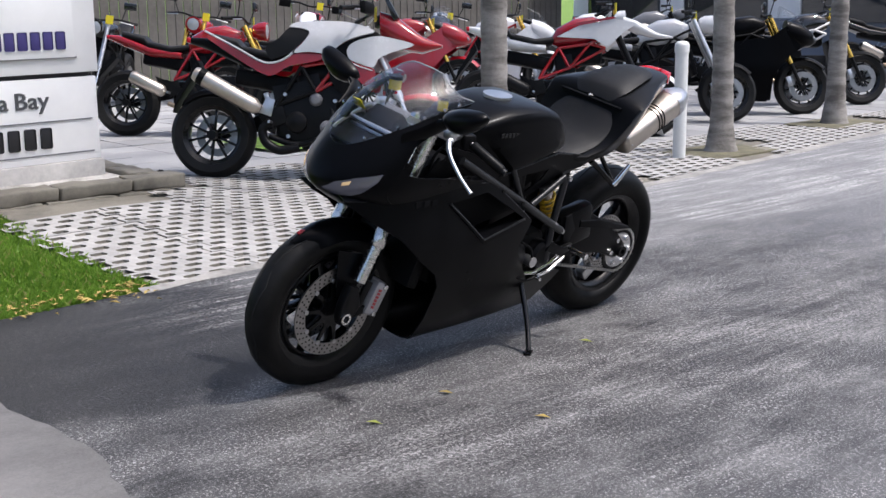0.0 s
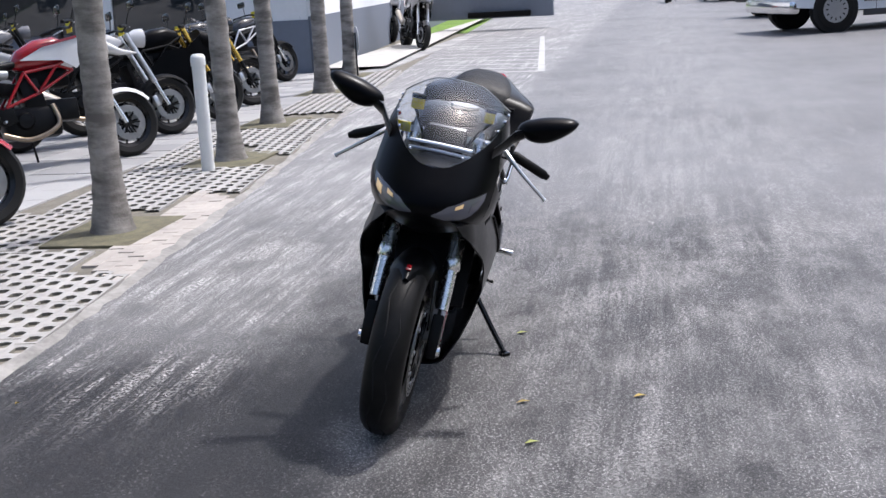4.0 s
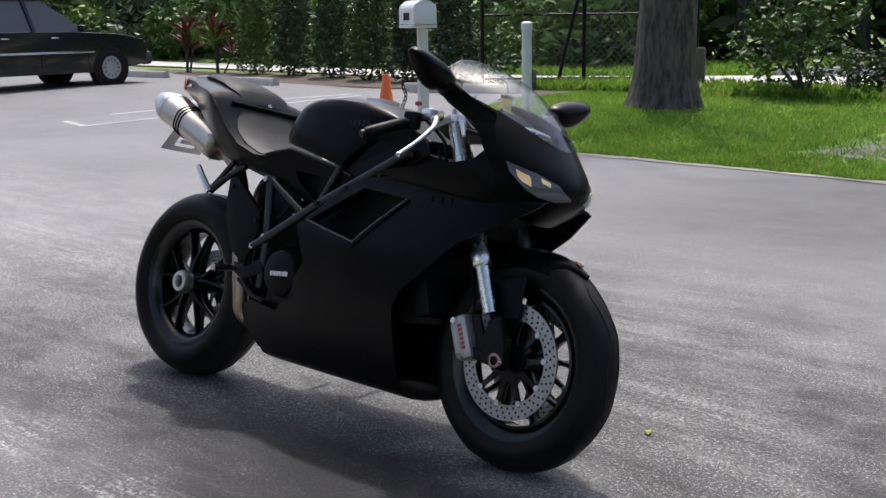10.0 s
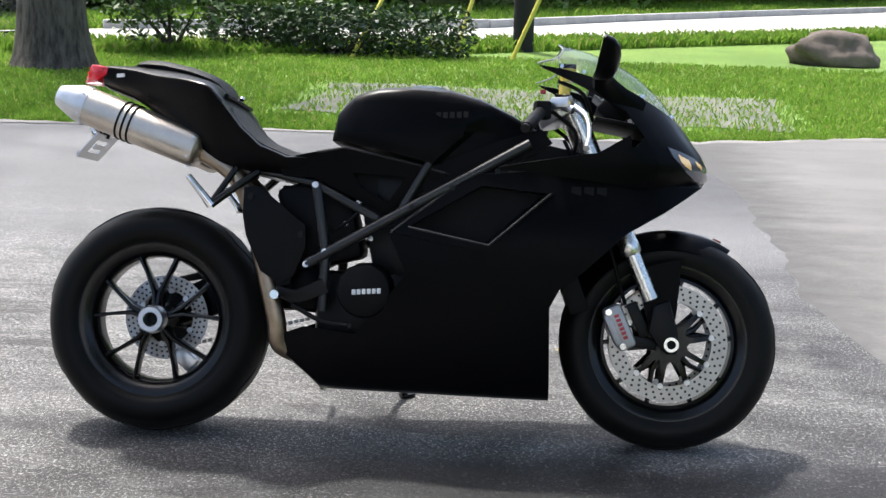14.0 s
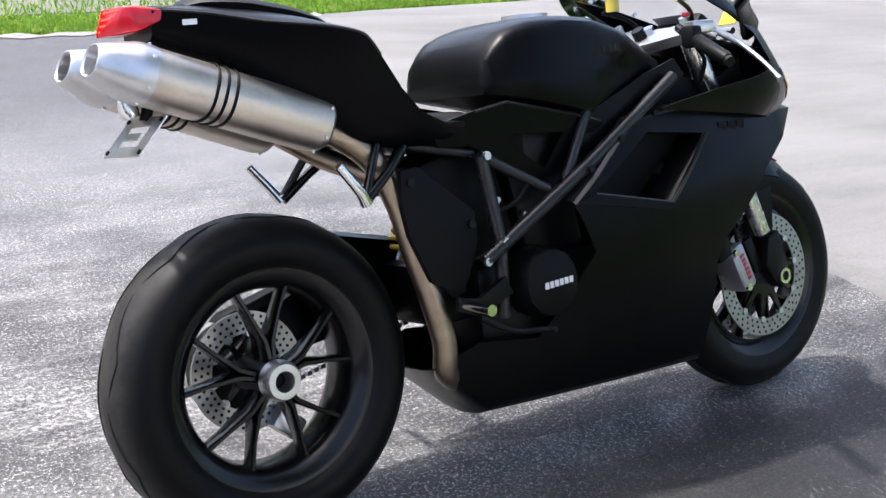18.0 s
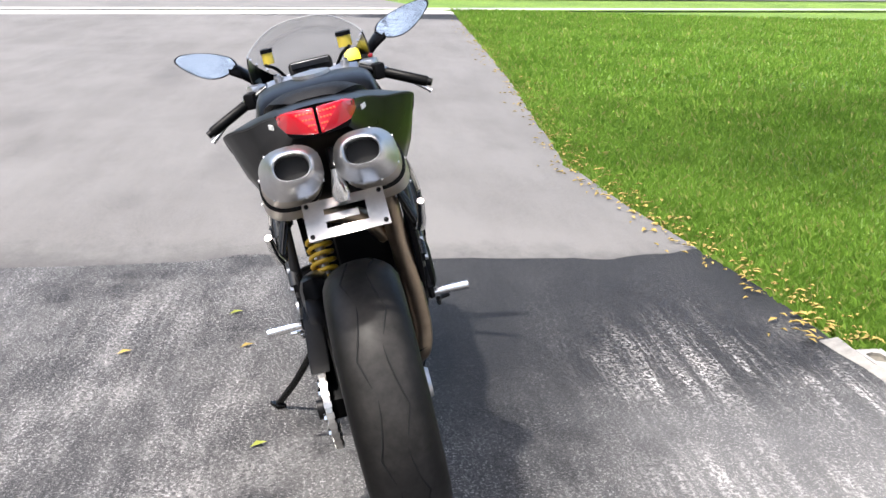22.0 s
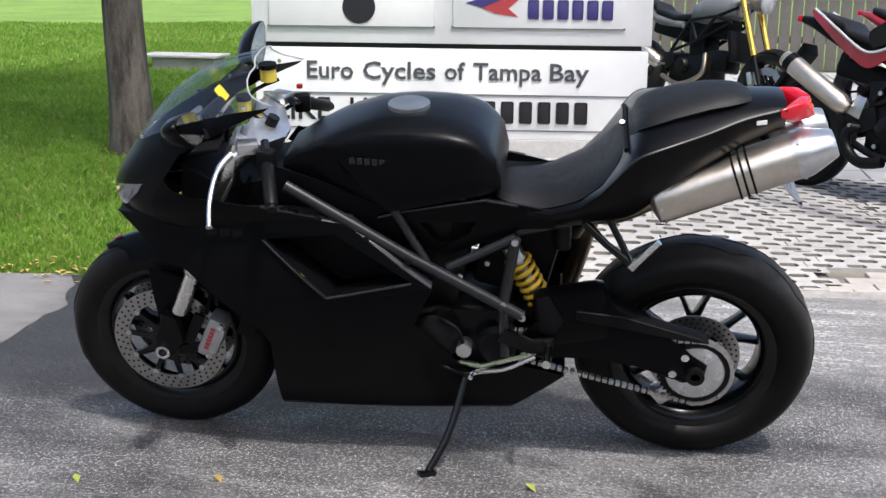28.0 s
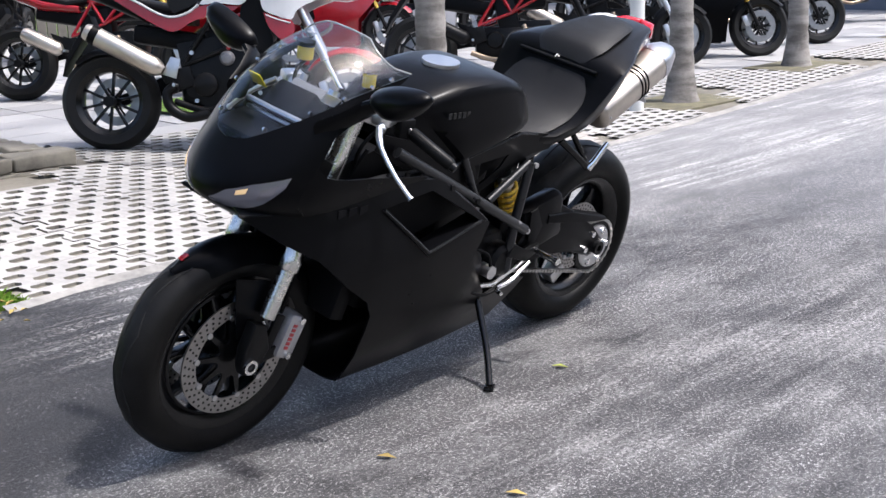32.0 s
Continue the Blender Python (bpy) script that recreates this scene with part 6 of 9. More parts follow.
for k, (cx, w) in enumerate(((0.60, 1.0), (-0.53, 1.02))):
    fr = part("name_board", box(bmesh.new(), w, 0.02, 0.45, Matrix.Translation((cx, 0.018, 1.16)), 0.004), SIGNW, sign)
    part("board_edge", box(bmesh.new(), w + 0.02, 0.026, 0.012, Matrix.Translation((cx, 0.014, 0.935))), GREYPAINT, fr)
for k in range(6):
    part("name_bar", box(bmesh.new(), 0.066, 0.006, 0.115, Matrix.Translation((-0.50 - k * 0.088, 0.030, 1.045)), 0.010), BLUEINK, sign)
wing = [(-0.14, 0.0), (-0.02, 0.05), (0.10, 0.07), (0.02, 0.0), (0.08, -0.05), (-0.06, -0.03)]
part("logo_shape", plate(bmesh.new(), [(-0.33 - x, 1.05 + z) for x, z in wing], 0.029, 0.033), REDLETTER, sign)
part("logo_shape", plate(bmesh.new(), [(-0.26 - x * 1.2, 1.08 + z * 0.9) for x, z in wing], 0.0285, 0.031), BLUEINK, sign)
part("logo_disc", disc(bmesh.new(), 0.10, 0.028, 0.033, 28, Matrix.Translation((0.55, 0, 1.05))), INK, sign)

kerb = thing("kerb_bed", Matrix(), "weathered stone kerb round the sign's bed", "kerb", kind="structure")


def rough_stone(L, W, H, m, seed):
    """A kerb stone with chipped, uneven faces."""
    bm = box(bmesh.new(), L, W, H, Matrix(), 0.012)
    bmesh.ops.subdivide_edges(bm, edges=[e for e in bm.edges if e.calc_length() > 0.08], cuts=5, use_grid_fill=True)
    for v in bm.verts:
        p = v.co * 9 + Vector((seed * 3.7, seed, 0))
        v.co += Vector((noise.noise(p), noise.noise(p + Vector((9, 0, 0))), noise.noise(p + Vector((0, 9, 0))))) * 0.014
        v.co += v.co.normalized() * noise.noise(v.co * 34 + Vector((seed, 0, 0))) * 0.006
    bmesh.ops.transform(bm, matrix=m, verts=bm.verts[:])
    return part("kerb_stone", bm, KERB, kerb, "", 60)


for z, h in ((0.045, 0.10), (0.135, 0.085)):
    xk = -0.78 - (0.11 if z > 0.1 else 0.0)
    while xk < 2.0:
        L = min(rng.uniform(0.30, 0.5), 2.06 - xk)
        if L < 0.1:
            break
        rough_stone(L - 0.010, 0.20, h, Matrix.Translation((xk + L / 2, -3.80 - (0.012 if z > 0.1 else 0), z)) @ Matrix.Rotation(rng.uniform(-0.03, 0.03), 4, "Z"), xk * 7 + z)
        xk += L
for sx in (-0.72, 2.0):
    for j in range(3):
        rough_stone(0.18, 0.40, 0.18, Matrix.Translation((sx, -4.12 - 0.42 * j, 0.090)), sx + j)
sheet("ground_gravel_bed", worn("white_gravel", (0.45, 0.43, 0.40), 0.9, spread=0.5, scale=55, bumpy=0.8, world=True), [[(x, -3.9), (x, -5.2)] for x in (-0.7, 2.0)], "pale gravel in the sign's bed", 0.075)
for x, y in ((2.0, -3.82), (-0.80, -3.95)):
    fl = thing("spot_lamp", pose(x, y, 0.190 if x > 0 else 0.02, 0, 0, 200), "small black outdoor spot lamp on the bed", "lamp", "spot lamps at the sign")
    part("spike", tube(bmesh.new(), [(0, 0, 0), (0, 0, 0.08)], 0.012, 8), PLASTIC, fl)
    part("hood", tube(bmesh.new(), [(-0.05, 0, 0.075), (0.06, 0, 0.11)], [0.045, 0.055], 14), PLASTIC, fl)

# street tree beyond the sign
OAK = mat("rough_brown_bark", (0.09, 0.075, 0.06), 0.95)
o1, o2 = noise_tex(OAK, 14, 6, 0.7, (1, 1, 0.22)), noise_tex(OAK, 60, 4, 0.7)
to(OAK, "Base Color", mix(OAK, ramp(OAK, o1, (0.38, 0.0), (0.62, 1.0)), (0.032, 0.026, 0.022), (0.125, 0.108, 0.092)))
bump(OAK, mix(OAK, 0.3, o1, o2), 1.0, 0.03)
LEAF = worn("green_leaf", (0.07, 0.13, 0.02), 0.5, spread=0.5, scale=3, world=True)
LEAFD = worn("dark_green_leaf", (0.03, 0.062, 0.014), 0.5, spread=0.5, scale=4, world=True)
LEAFY = worn("fresh_green_leaf", (0.115, 0.20, 0.025), 0.5, spread=0.4, scale=3, world=True)
LEAFR = worn("dark_red_leaf", (0.12, 0.018, 0.016), 0.45, spread=0.5, scale=5, world=True)


def leaf_cloud(name, parent, material, blobs, per, size, seed, flat=0.6):
    """Many small bent leaves spread through ellipsoid clumps (x, y, z, rx, ry, rz)."""
    rg = np.random.RandomState(seed)
    V, F = [], []
    for x, y, z, rx, ry, rz in blobs:
        n = per
        d = rg.normal(size=(n, 3))
        d /= np.linalg.norm(d, axis=1)[:, None]
        rad = 0.55 + 0.5 * rg.rand(n) ** 0.5
        c = np.array([x, y, z]) + d * rad[:, None] * np.array([rx, ry, rz]) + rg.normal(size=(n, 3)) * 0.05 * rx
        ax = rg.normal(size=(n, 3)); ax[:, 2] *= flat
        ax /= np.linalg.norm(ax, axis=1)[:, None]
        bx = np.cross(ax, rg.normal(size=(n, 3)))
        bx /= np.linalg.norm(bx, axis=1)[:, None] + 1e-9
        s = size * (0.6 + 0.8 * rg.rand(n))[:, None]
        base = len(V)
        quad = np.stack([c - ax * s, c + bx * s * 0.38 - ax * s * 0.1, c + ax * s, c - bx * s * 0.38 - ax * s * 0.1], 1).reshape(-1, 3)
        V += quad.tolist()
        F += [(base + 4 * i, base + 4 * i + 1, base + 4 * i + 2, base + 4 * i + 3) for i in range(n)]
    me = bpy.data.meshes.new(name)
    me.from_pydata(V, [], F)
    me.materials.append(material)
    ob = new(name, me)
    ob.parent = parent
    return ob


def big_tree(name, x, y, r, h, crown, seed, label, leaf=None, per=260, low=2.6):
    rg = random.Random(seed)
    z = rise(x, y)
    ob = thing(name, Matrix.Translation((x, y, z)), label, "tree")
    bm = bmesh.new()
    rings = []
    for k in range(22):
        zz = h * (k / 21) ** 1.4
        rr = r * (1 - 0.45 * zz / h) + r * 0.32 * math.exp(-zz / 0.22)
        rings.append([((rr * (1 + 0.07 * math.sin(3 * a + seed + zz) + 0.05 * math.sin(7 * a + 2 * zz))) * math.cos(a) + 0.05 * math.sin(zz), rr * (1 + 0.06 * math.cos(4 * a + zz)) * math.sin(a), zz - 0.05) for a in (2 * math.pi * q / 28 for q in range(28))])
    loft(bm, rings)
    part("trunk", bm, OAK, ob)
    blobs = []
    for k in range(9):
        a = 2 * math.pi * k / 9 + rg.uniform(-0.3, 0.3)
        l = crown * rg.uniform(0.45, 0.95)
        start = Vector((0, 0, h * rg.uniform(0.55, 0.95)))
        end = start + Vector((math.cos(a) * l, math.sin(a) * l, rg.uniform(0.6, 2.2)))
        part("limb", tube(bmesh.new(), smooth_path([start, start.lerp(end, 0.5) + Vector((0, 0, 0.3)), end], 4), [r * 0.30 - r * 0.24 * q / 8 for q in range(9)], 8), OAK, ob)
        blobs.append((end.x, end.y, end.z, crown * 0.40, crown * 0.40, crown * 0.28))
        blobs.append((end.x * 0.5, end.y * 0.5, end.z + 0.8, crown * 0.35, crown * 0.35, crown * 0.28))
    leaf_cloud("crown", ob, leaf or LEAF, blobs, per, 0.11, seed)
    return ob


big_tree("street_tree", 2.74, -4.30, 0.135, 6.4, 3.6, 11, "slim brown-barked tree standing in the lawn", per=520)

# timber fence and the building behind the machines
FENCE = worn("grey_weathered_board", (0.115, 0.105, 0.095), 0.9, spread=0.35, scale=9, bumpy=0.4)
fence = thing("board_fence", Matrix(), "dark weathered board fence behind the machines", "fence", kind="structure")
bm = box(bmesh.new(), 0.135, 0.025, 2.0, Matrix.Translation((0, 0, 1.0)), 0.003)
board_me = bpy.data.meshes.new("board")
bm.to_mesh(board_me)
bm.free()
board_me.materials.append(FENCE)
for i in range(108):
    x = 1.6 - 0.15 * i
    share("board", board_me, fence, Matrix.Translation((x, -13.2 + rng.uniform(-0.006, 0.006), rise(x, -13.2) + rng.uniform(-0.02, 0.01))))
for z in (0.4, 1.6):
    part("rail", box(bmesh.new(), 16.4, 0.04, 0.09, Matrix.Translation((-6.5, -13.24, z))), FENCE, fence)
STUCCO = worn("white_stucco", (0.74, 0.75, 0.76), 0.8, spread=0.06, scale=20, bumpy=0.2, world=True)
BANDM = worn("slate_blue_wall_band", (0.15, 0.17, 0.21), 0.7, spread=0.12, scale=10, bumpy=0.15, world=True)
bld = thing("building_showroom", Matrix(), "white stucco showroom with a slate blue base band", "building", kind="structure")


def wall_run(x0, y0, x1, y1, th, h, zb):
    d = Vector((x1 - x0, y1 - y0, 0))
    m = Matrix.Translation(((x0 + x1) / 2, (y0 + y1) / 2, 0)) @ Matrix.Rotation(math.atan2(d.y, d.x), 4, "Z")
    part("wall", box(bmesh.new(), d.length, th, h - 0.75, m @ Matrix.Translation((0, 0, zb + 0.75 + (h - 0.75) / 2))), STUCCO, bld)
    part("base_band", box(bmesh.new(), d.length + 0.03, th + 0.03, 0.95, m @ Matrix.Translation((0, 0, zb + 0.275))), BANDM, bld)


wall_run(-15.0, -4.75, -15.0, -13.2, 0.25, 4.2, 0.1)
wall_run(-14.9, -4.75, -40.0, -6.6, 0.25, 4.2, 0.15)
part("downpipe", tube(bmesh.new(), [(-14.82, -4.62, 0.15), (-14.82, -4.62, 4.2)], 0.045, 10), STUCCO, bld)
part("roof", box(bmesh.new(), 26, 9.5, 0.25, Matrix.Translation((-27.7, -9.6, 4.45))), STUCCO, bld)
GLASSD = mat("dark_window_glass", (0.02, 0.025, 0.03), 0.05, Coat_Weight=0.6)
for y in (-7.2, -9.6, -11.9):
    wdw = part("window", box(bmesh.new(), 0.10, 1.7, 1.9, Matrix.Translation((-14.85, y, 1.75)), 0.01), GLASSD, bld)
    part("window_frame", box(bmesh.new(), 0.14, 0.08, 2.0, Matrix.Translation((-14.85, y - 0.9, 1.75)), 0.01), STUCCO, wdw)
logo = part("wall_roundel", lathe(bmesh.new(), [(0.20, 0.0), (0.26, 0.0), (0.26, 0.03), (0.20, 0.03)], 30, Matrix.Translation((-16.3, -4.70, 1.65))), INK, bld)
part("roundel_bar", box(bmesh.new(), 0.20, 0.03, 0.07, Matrix.Translation((-16.3, -4.69, 1.65))), INK, logo)
low = thing("low_wall", Matrix(), "slate blue low wall at the lot's far end", "wall", kind="structure")
part("wall", box(bmesh.new(), 0.3, 5.5, 1.3, Matrix.Translation((-27.0, -4.6, 0.95)), 0.01), BANDM, low)
part("wheel_stop_shadow_gap", box(bmesh.new(), 0.2, 1.6, 0.14, Matrix.Translation((-26.7, -3.2, 0.40)), 0.02), RUBBER, low)
sheet("pavement_shop", CONCRETE, [[(x, -4.75), (x, lerp(x, [-40, -15], [-5.0, -3.55]))] for x in (-15, -20, -30, -40)], "pale concrete walk along the showroom", 0.05)
# small round sign hung on the last palm
rs = thing("round_sign", pose(-13.72, -3.68, 0.55 + rise(-13.9, -3.8), 0, 0, 25), "small round white sign with dark marks", "sign")
part("face", lathe(bmesh.new(), [(0.0, -0.005), (0.2, -0.005), (0.2, 0.005), (0.0, 0.005)], 30, Matrix(), False), WHITEPAINT, rs)
for k in range(3):
    part("mark_bar", box(bmesh.new(), 0.07, 0.004, 0.09, Matrix.Translation((0.09 - 0.09 * k, 0.007, 0)), 0.01), INK, rs)
part("stake", tube(bmesh.new(), [(0, -0.012, -0.55), (0, -0.012, 0.1)], 0.012, 8), DARKM, rs)
sb = thing("utility_box", pose(4.75, -10.5, 0), "open low metal box lying in the lawn", "box")
part("box_body", box(bmesh.new(), 0.75, 0.4, 0.22, Matrix.Translation((0, 0, 0.11)), 0.01), BORDER, sb)
part("box_lid", box(bmesh.new(), 0.95, 0.5, 0.03, Matrix.Translation((0.05, 0, 0.24)), 0.005), CONCRETE, sb)

# ---- north side: lawn edge, path, planting, poles ----
PATHM = worn("pale_path_concrete", (0.46, 0.44, 0.41), 0.85, spread=0.15, scale=6, bumpy=0.2, world=True)
LOWE = [(-34, 14.5), (-20, 14.0), (-12, 13.3), (-8, 12.5), (-6, 12.6), (-3.5, 13.5), (-1.2, 14.7), (0.9, 16.5), (4, 19.0), (9, 23.5), (18, 32)]
HIGE = [(-34, 16.2), (-20, 15.8), (-12, 15.0), (-8.6, 14.5), (-7.0, 14.9), (-4.2, 16.2), (-1.3, 17.9), (0.9, 20.8), (4, 24.5), (9, 30), (18, 40)]
sheet("pavement_path", PATHM, [between(a, b, 3) for a, b in zip(LOWE, HIGE)], "pale concrete path curving past the lawn", 0.006)
kp = thing("kerb_path", Matrix(), "pale concrete kerb along the path's far side", "kerb", kind="structure")
for (x0, y0), (x1, y1) in zip(HIGE[4:], HIGE[5:]):
    d = Vector((x1 - x0, y1 - y0, 0))
    part("kerb_run", box(bmesh.new(), d.length, 0.18, 0.16, Matrix.Translation(((x0 + x1) / 2, (y0 + y1) / 2 + 0.1, rise((x0 + x1) / 2, (y0 + y1) / 2) + 0.06)) @ Matrix.Rotation(math.atan2(d.y, d.x), 4, "Z"), 0.02), CONCRETE, kp)
# sandy edge between lawn and asphalt
SAND = worn("pale_sandy_edge", (0.24, 0.228, 0.21), 0.95, spread=0.35, scale=12, bumpy=0.5, world=True)
EDGE = [(-6.3, 7.0), (-5.5, 5.45), (-3.4, 5.62), (-0.5, 5.80), (1.3, 5.96), (3.0, 6.55)]
er = random.Random(12)
sandy = []
for (x0, y0), (x1, y1) in zip(EDGE, EDGE[1:]):
    for q in range(14):
        u = q / 14
        x, y = x0 + (x1 - x0) * u, y0 + (y1 - y0) * u
        sandy.append([(x, y - er.uniform(-0.02, 0.07)), (x + 0.02, y + er.uniform(0.03, 0.15))])
sheet("ground_sandy_edge", SAND, sandy, "pale sandy strip at the lawn's edge", 0.006)
bare = [[(-2.2 + 0.9 * i + 0.15 * math.sin(i * 2 + j), 7.0 + 0.75 * j + 0.12 * math.cos(3 * i + j)) for j in range(4)] for i in range(6)]
sheet("ground_bare_patch", worn("grassy_bare_soil", (0.135, 0.140, 0.105), 0.95, spread=0.45, scale=9, bumpy=0.5, world=True), bare, "thin grass over pale bare soil", -0.020)

big_tree("oak_tree", -5.38, 9.62, 0.37, 4.6, 3.4, 21, "thick grey-brown oak trunk standing in the lawn", LEAFD, per=90)

STOPM = worn("stained_wheel_stop", (0.38, 0.36, 0.33), 0.9, spread=0.35, scale=9, bumpy=0.4)
for (x0, y0), (x1, y1) in (((-15.6, 10.10), (-13.6, 10.25)), ((-9.9, 9.75), (-8.1, 10.15)), ((-19.6, 10.6), (-17.7, 10.75))):
    d = Vector((x1 - x0, y1 - y0, 0))
    ob = thing("wheel_stop", Matrix.Translation(((x0 + x1) / 2, (y0 + y1) / 2, rise((x0 + x1) / 2, (y0 + y1) / 2))) @ Matrix.Rotation(math.atan2(d.y, d.x), 4, "Z"), "stained concrete wheel stop on the asphalt", "wheel stop", "wheel stops")
    bm = bmesh.new()
    L = d.length / 2
    loft(bm, [[(x, -0.09, 0), (x, -0.06, 0.10), (x, -0.04, 0.125), (x, 0.04, 0.125), (x, 0.06, 0.10), (x, 0.09, 0)] for x in (-L, -L + 0.03, L - 0.03, L)])
    bmesh.ops.recalc_face_normals(bm, faces=bm.faces[:])
    part("block", bm, STOPM, ob)
    for sx in (-0.6, 0.6):
        part("pin", disc(bmesh.new(), 0.014, -0.002, 0.004, 8, Matrix.Translation((sx * L / 0.9, 0, 0.126)) @ Matrix.Rotation(radians(-90), 4, "X")), DARKM, ob)


def line(pts, w, name="road_line_bay"):
    for (x0, y0), (x1, y1) in zip(pts, pts[1:]):
        d = Vector((x1 - x0, y1 - y0, 0)).normalized()
        nrm = Vector((-d.y, d.x, 0)) * w / 2
        n = max(2, int(math.hypot(x1 - x0, y1 - y0)))
        rows_ = [[(x0 + (x1 - x0) * k / n - nrm.x, y0 + (y1 - y0) * k / n - nrm.y), (x0 + (x1 - x0) * k / n + nrm.x, y0 + (y1 - y0) * k / n + nrm.y)] for k in range(n + 1)]
        sheet(name, LINEM, rows_, "faded white parking bay line", 0.005)


line([(-11.0, 4.9), (-10.5, 9.2)], 0.10)
line([(-9.55, 4.45), (-10.0, 8.95)], 0.10)
line([(-11.0, 4.9), (-9.55, 4.45)], 0.08)
line([(-8.6, 5.5), (-7.9, 5.75), (-7.4, 6.4)], 0.34, "road_line_symbol")
line([(-8.5, 6.1), (-7.2, 5.9)], 0.18, "road_line_symbol")
# hatched no-parking box before the showroom
line([(-13.6, -2.2), (-13.25, -0.85)], 0.10)
line([(-13.25, -0.85), (-22.8, -1.75)], 0.10)
for k in range(11):
    x = -14.3 - 0.85 * k
    line([(x, lerp(x, [-24, -13.5], [-3.9, -2.5])), (x + 0.35, lerp(x, [-22.8, -13.25], [-1.75, -0.85]))], 0.09)

# letter box on a post with its chain, cone
px, py = -6.15, 6.42
mb = thing("letter_box", Matrix.Translation((px, py, rise(px, py))) @ Matrix.Rotation(radians(-28), 4, "Z"), "white letter box on a square white post", "letter box")
part("post", box(bmesh.new(), 0.095, 0.095, 1.10, Matrix.Translation((0, 0, 0.525)), 0.006), POSTW, mb)
part("shelf", box(bmesh.new(), 0.50, 0.26, 0.03, Matrix.Translation((0.0, -0.05, 1.00)), 0.004), POSTW, mb)
bm = bmesh.new()
prof = [(-0.12, 0.0), (-0.12, 0.14)] + [(-0.12 * math.cos(a), 0.14 + 0.10 * math.sin(a)) for a in np.linspace(0.3, 2.84, 8)] + [(0.12, 0.14), (0.12, 0.0)]
loft(bm, [[(x, -0.05 + y, 1.02 + z) for y, z in prof] for x in (-0.27, 0.27)])
bmesh.ops.recalc_face_normals(bm, faces=bm.faces[:])
part("box_body", bm, POSTW, mb)
part("door", box(bmesh.new(), 0.012, 0.22, 0.19, Matrix.Translation((0.275, -0.05, 1.125)), 0.004), POSTW, mb)
for k in range(4):
    part("number_bar", box(bmesh.new(), 0.04, 0.004, 0.075, Matrix.Translation((0.10 - 0.055 * k, -0.172, 1.10)), 0.006), INK, mb)
ch = thing("chain", Matrix.Translation((px - 0.18, py - 0.10, rise(px, py))), "rusty chain hanging down beside the post", "chain")
for k in range(23):
    m = Matrix.Translation((0.015 * math.sin(k * 0.9), 0.03 * math.cos(k), 0.02 + 0.041 * k)) @ Matrix.Rotation(radians(90 * (k % 2)), 4, "Z")
    bm = bmesh.new()
    tube(bm, [m @ Vector((0.016 * math.cos(a), 0, 0.028 * math.sin(a))) for a in (2 * math.pi * q / 10 for q in range(11))], 0.006, 6, False)
    part("link", bm, DARKM, ch)
ORANGE = worn("orange_cone_rubber", (0.72, 0.135, 0.02), 0.6, spread=0.15, scale=12)
cx, cy = -5.78, 5.56
cone = thing("traffic_cone", Matrix.Translation((cx, cy, rise(cx, cy))) @ Matrix.Rotation(radians(20), 4, "Z"), "stack of orange traffic cones at the lawn's edge", "traffic cone")
for k in range(3):
    part("base", box(bmesh.new(), 0.32, 0.32, 0.026, Matrix.Translation((0.006 * k, -0.004 * k, 0.014 + 0.03 * k)) @ Matrix.Rotation(0.05 * k, 4, "Z"), 0.006), ORANGE, cone)
part("body", tube(bmesh.new(), [(0, 0, 0.08), (0, 0, 0.10), (0, 0, 0.57), (0, 0, 0.58)], [0.115, 0.102, 0.030, 0.024], 28, True), ORANGE, cone)
bollard(-6.42, 8.36, 1.0, 0.058, "white painted pipe bollard in the grass")

# poles and guards
POLE = worn("black_tarred_pole", (0.018, 0.017, 0.016), 0.85, spread=0.4, scale=8, bumpy=0.4)
pole = thing("utility_pole", Matrix.Translation((-0.45, 13.9, rise(-0.45, 13.9))), "tarred black timber utility pole", "pole")
part("mast", tube(bmesh.new(), [(0, 0, -0.05), (0, 0, 4), (0, 0, 9)], [0.145, 0.135, 0.11], 20), POLE, pole)
YPOST = worn("yellow_guy_guard", (0.62, 0.55, 0.08), 0.5, spread=0.12)
for (gx, gy), (ex, ey) in (((-2.51, 11.95), (-1.2, 13.6)), ((-1.29, 12.84), (-0.5, 13.85)), ((-0.51, 12.35), (0.7, 13.0))):
    g = thing("guy_guard", Matrix.Translation((gx, gy, rise(gx, gy))), "slanting yellow guard on a pole's stay wire", "pole guard", "yellow stay guards")
    part("sleeve", tube(bmesh.new(), [(0, 0, -0.02), ((ex - gx) * 0.75, (ey - gy) * 0.75, 2.1)], 0.028, 10), YPOST, g)
    part("wire", tube(bmesh.new(), [((ex - gx) * 0.74, (ey - gy) * 0.74, 2.08), (ex - gx, ey - gy, 4.2)], 0.006, 6), DARKM, g)
WOOD = worn("old_grey_wood", (0.12, 0.10, 0.075), 0.9, spread=0.35, scale=10, bumpy=0.4)
for x, y, h in ((-6.5, 12.1, 0.55), (-4.5, 12.6, 0.55), (-8.6, 11.0, 0.28)):
    st = thing("stump_post", Matrix.Translation((x, y, rise(x, y))), "short weathered wooden post in the grass", "post", "short wooden posts")
    part("stub", tube(bmesh.new(), [(0, 0, -0.02), (0, 0, h - 0.02), (0, 0, h)], [0.075, 0.072, 0.06], 12), WOOD, st)

# boulder
ROCKM = worn("brown_field_stone", (0.135, 0.105, 0.085), 0.92, spread=0.55, scale=11, bumpy=0.6, world=True)
bm = bmesh.new()
bmesh.ops.create_icosphere(bm, subdivisions=4, radius=1.0)
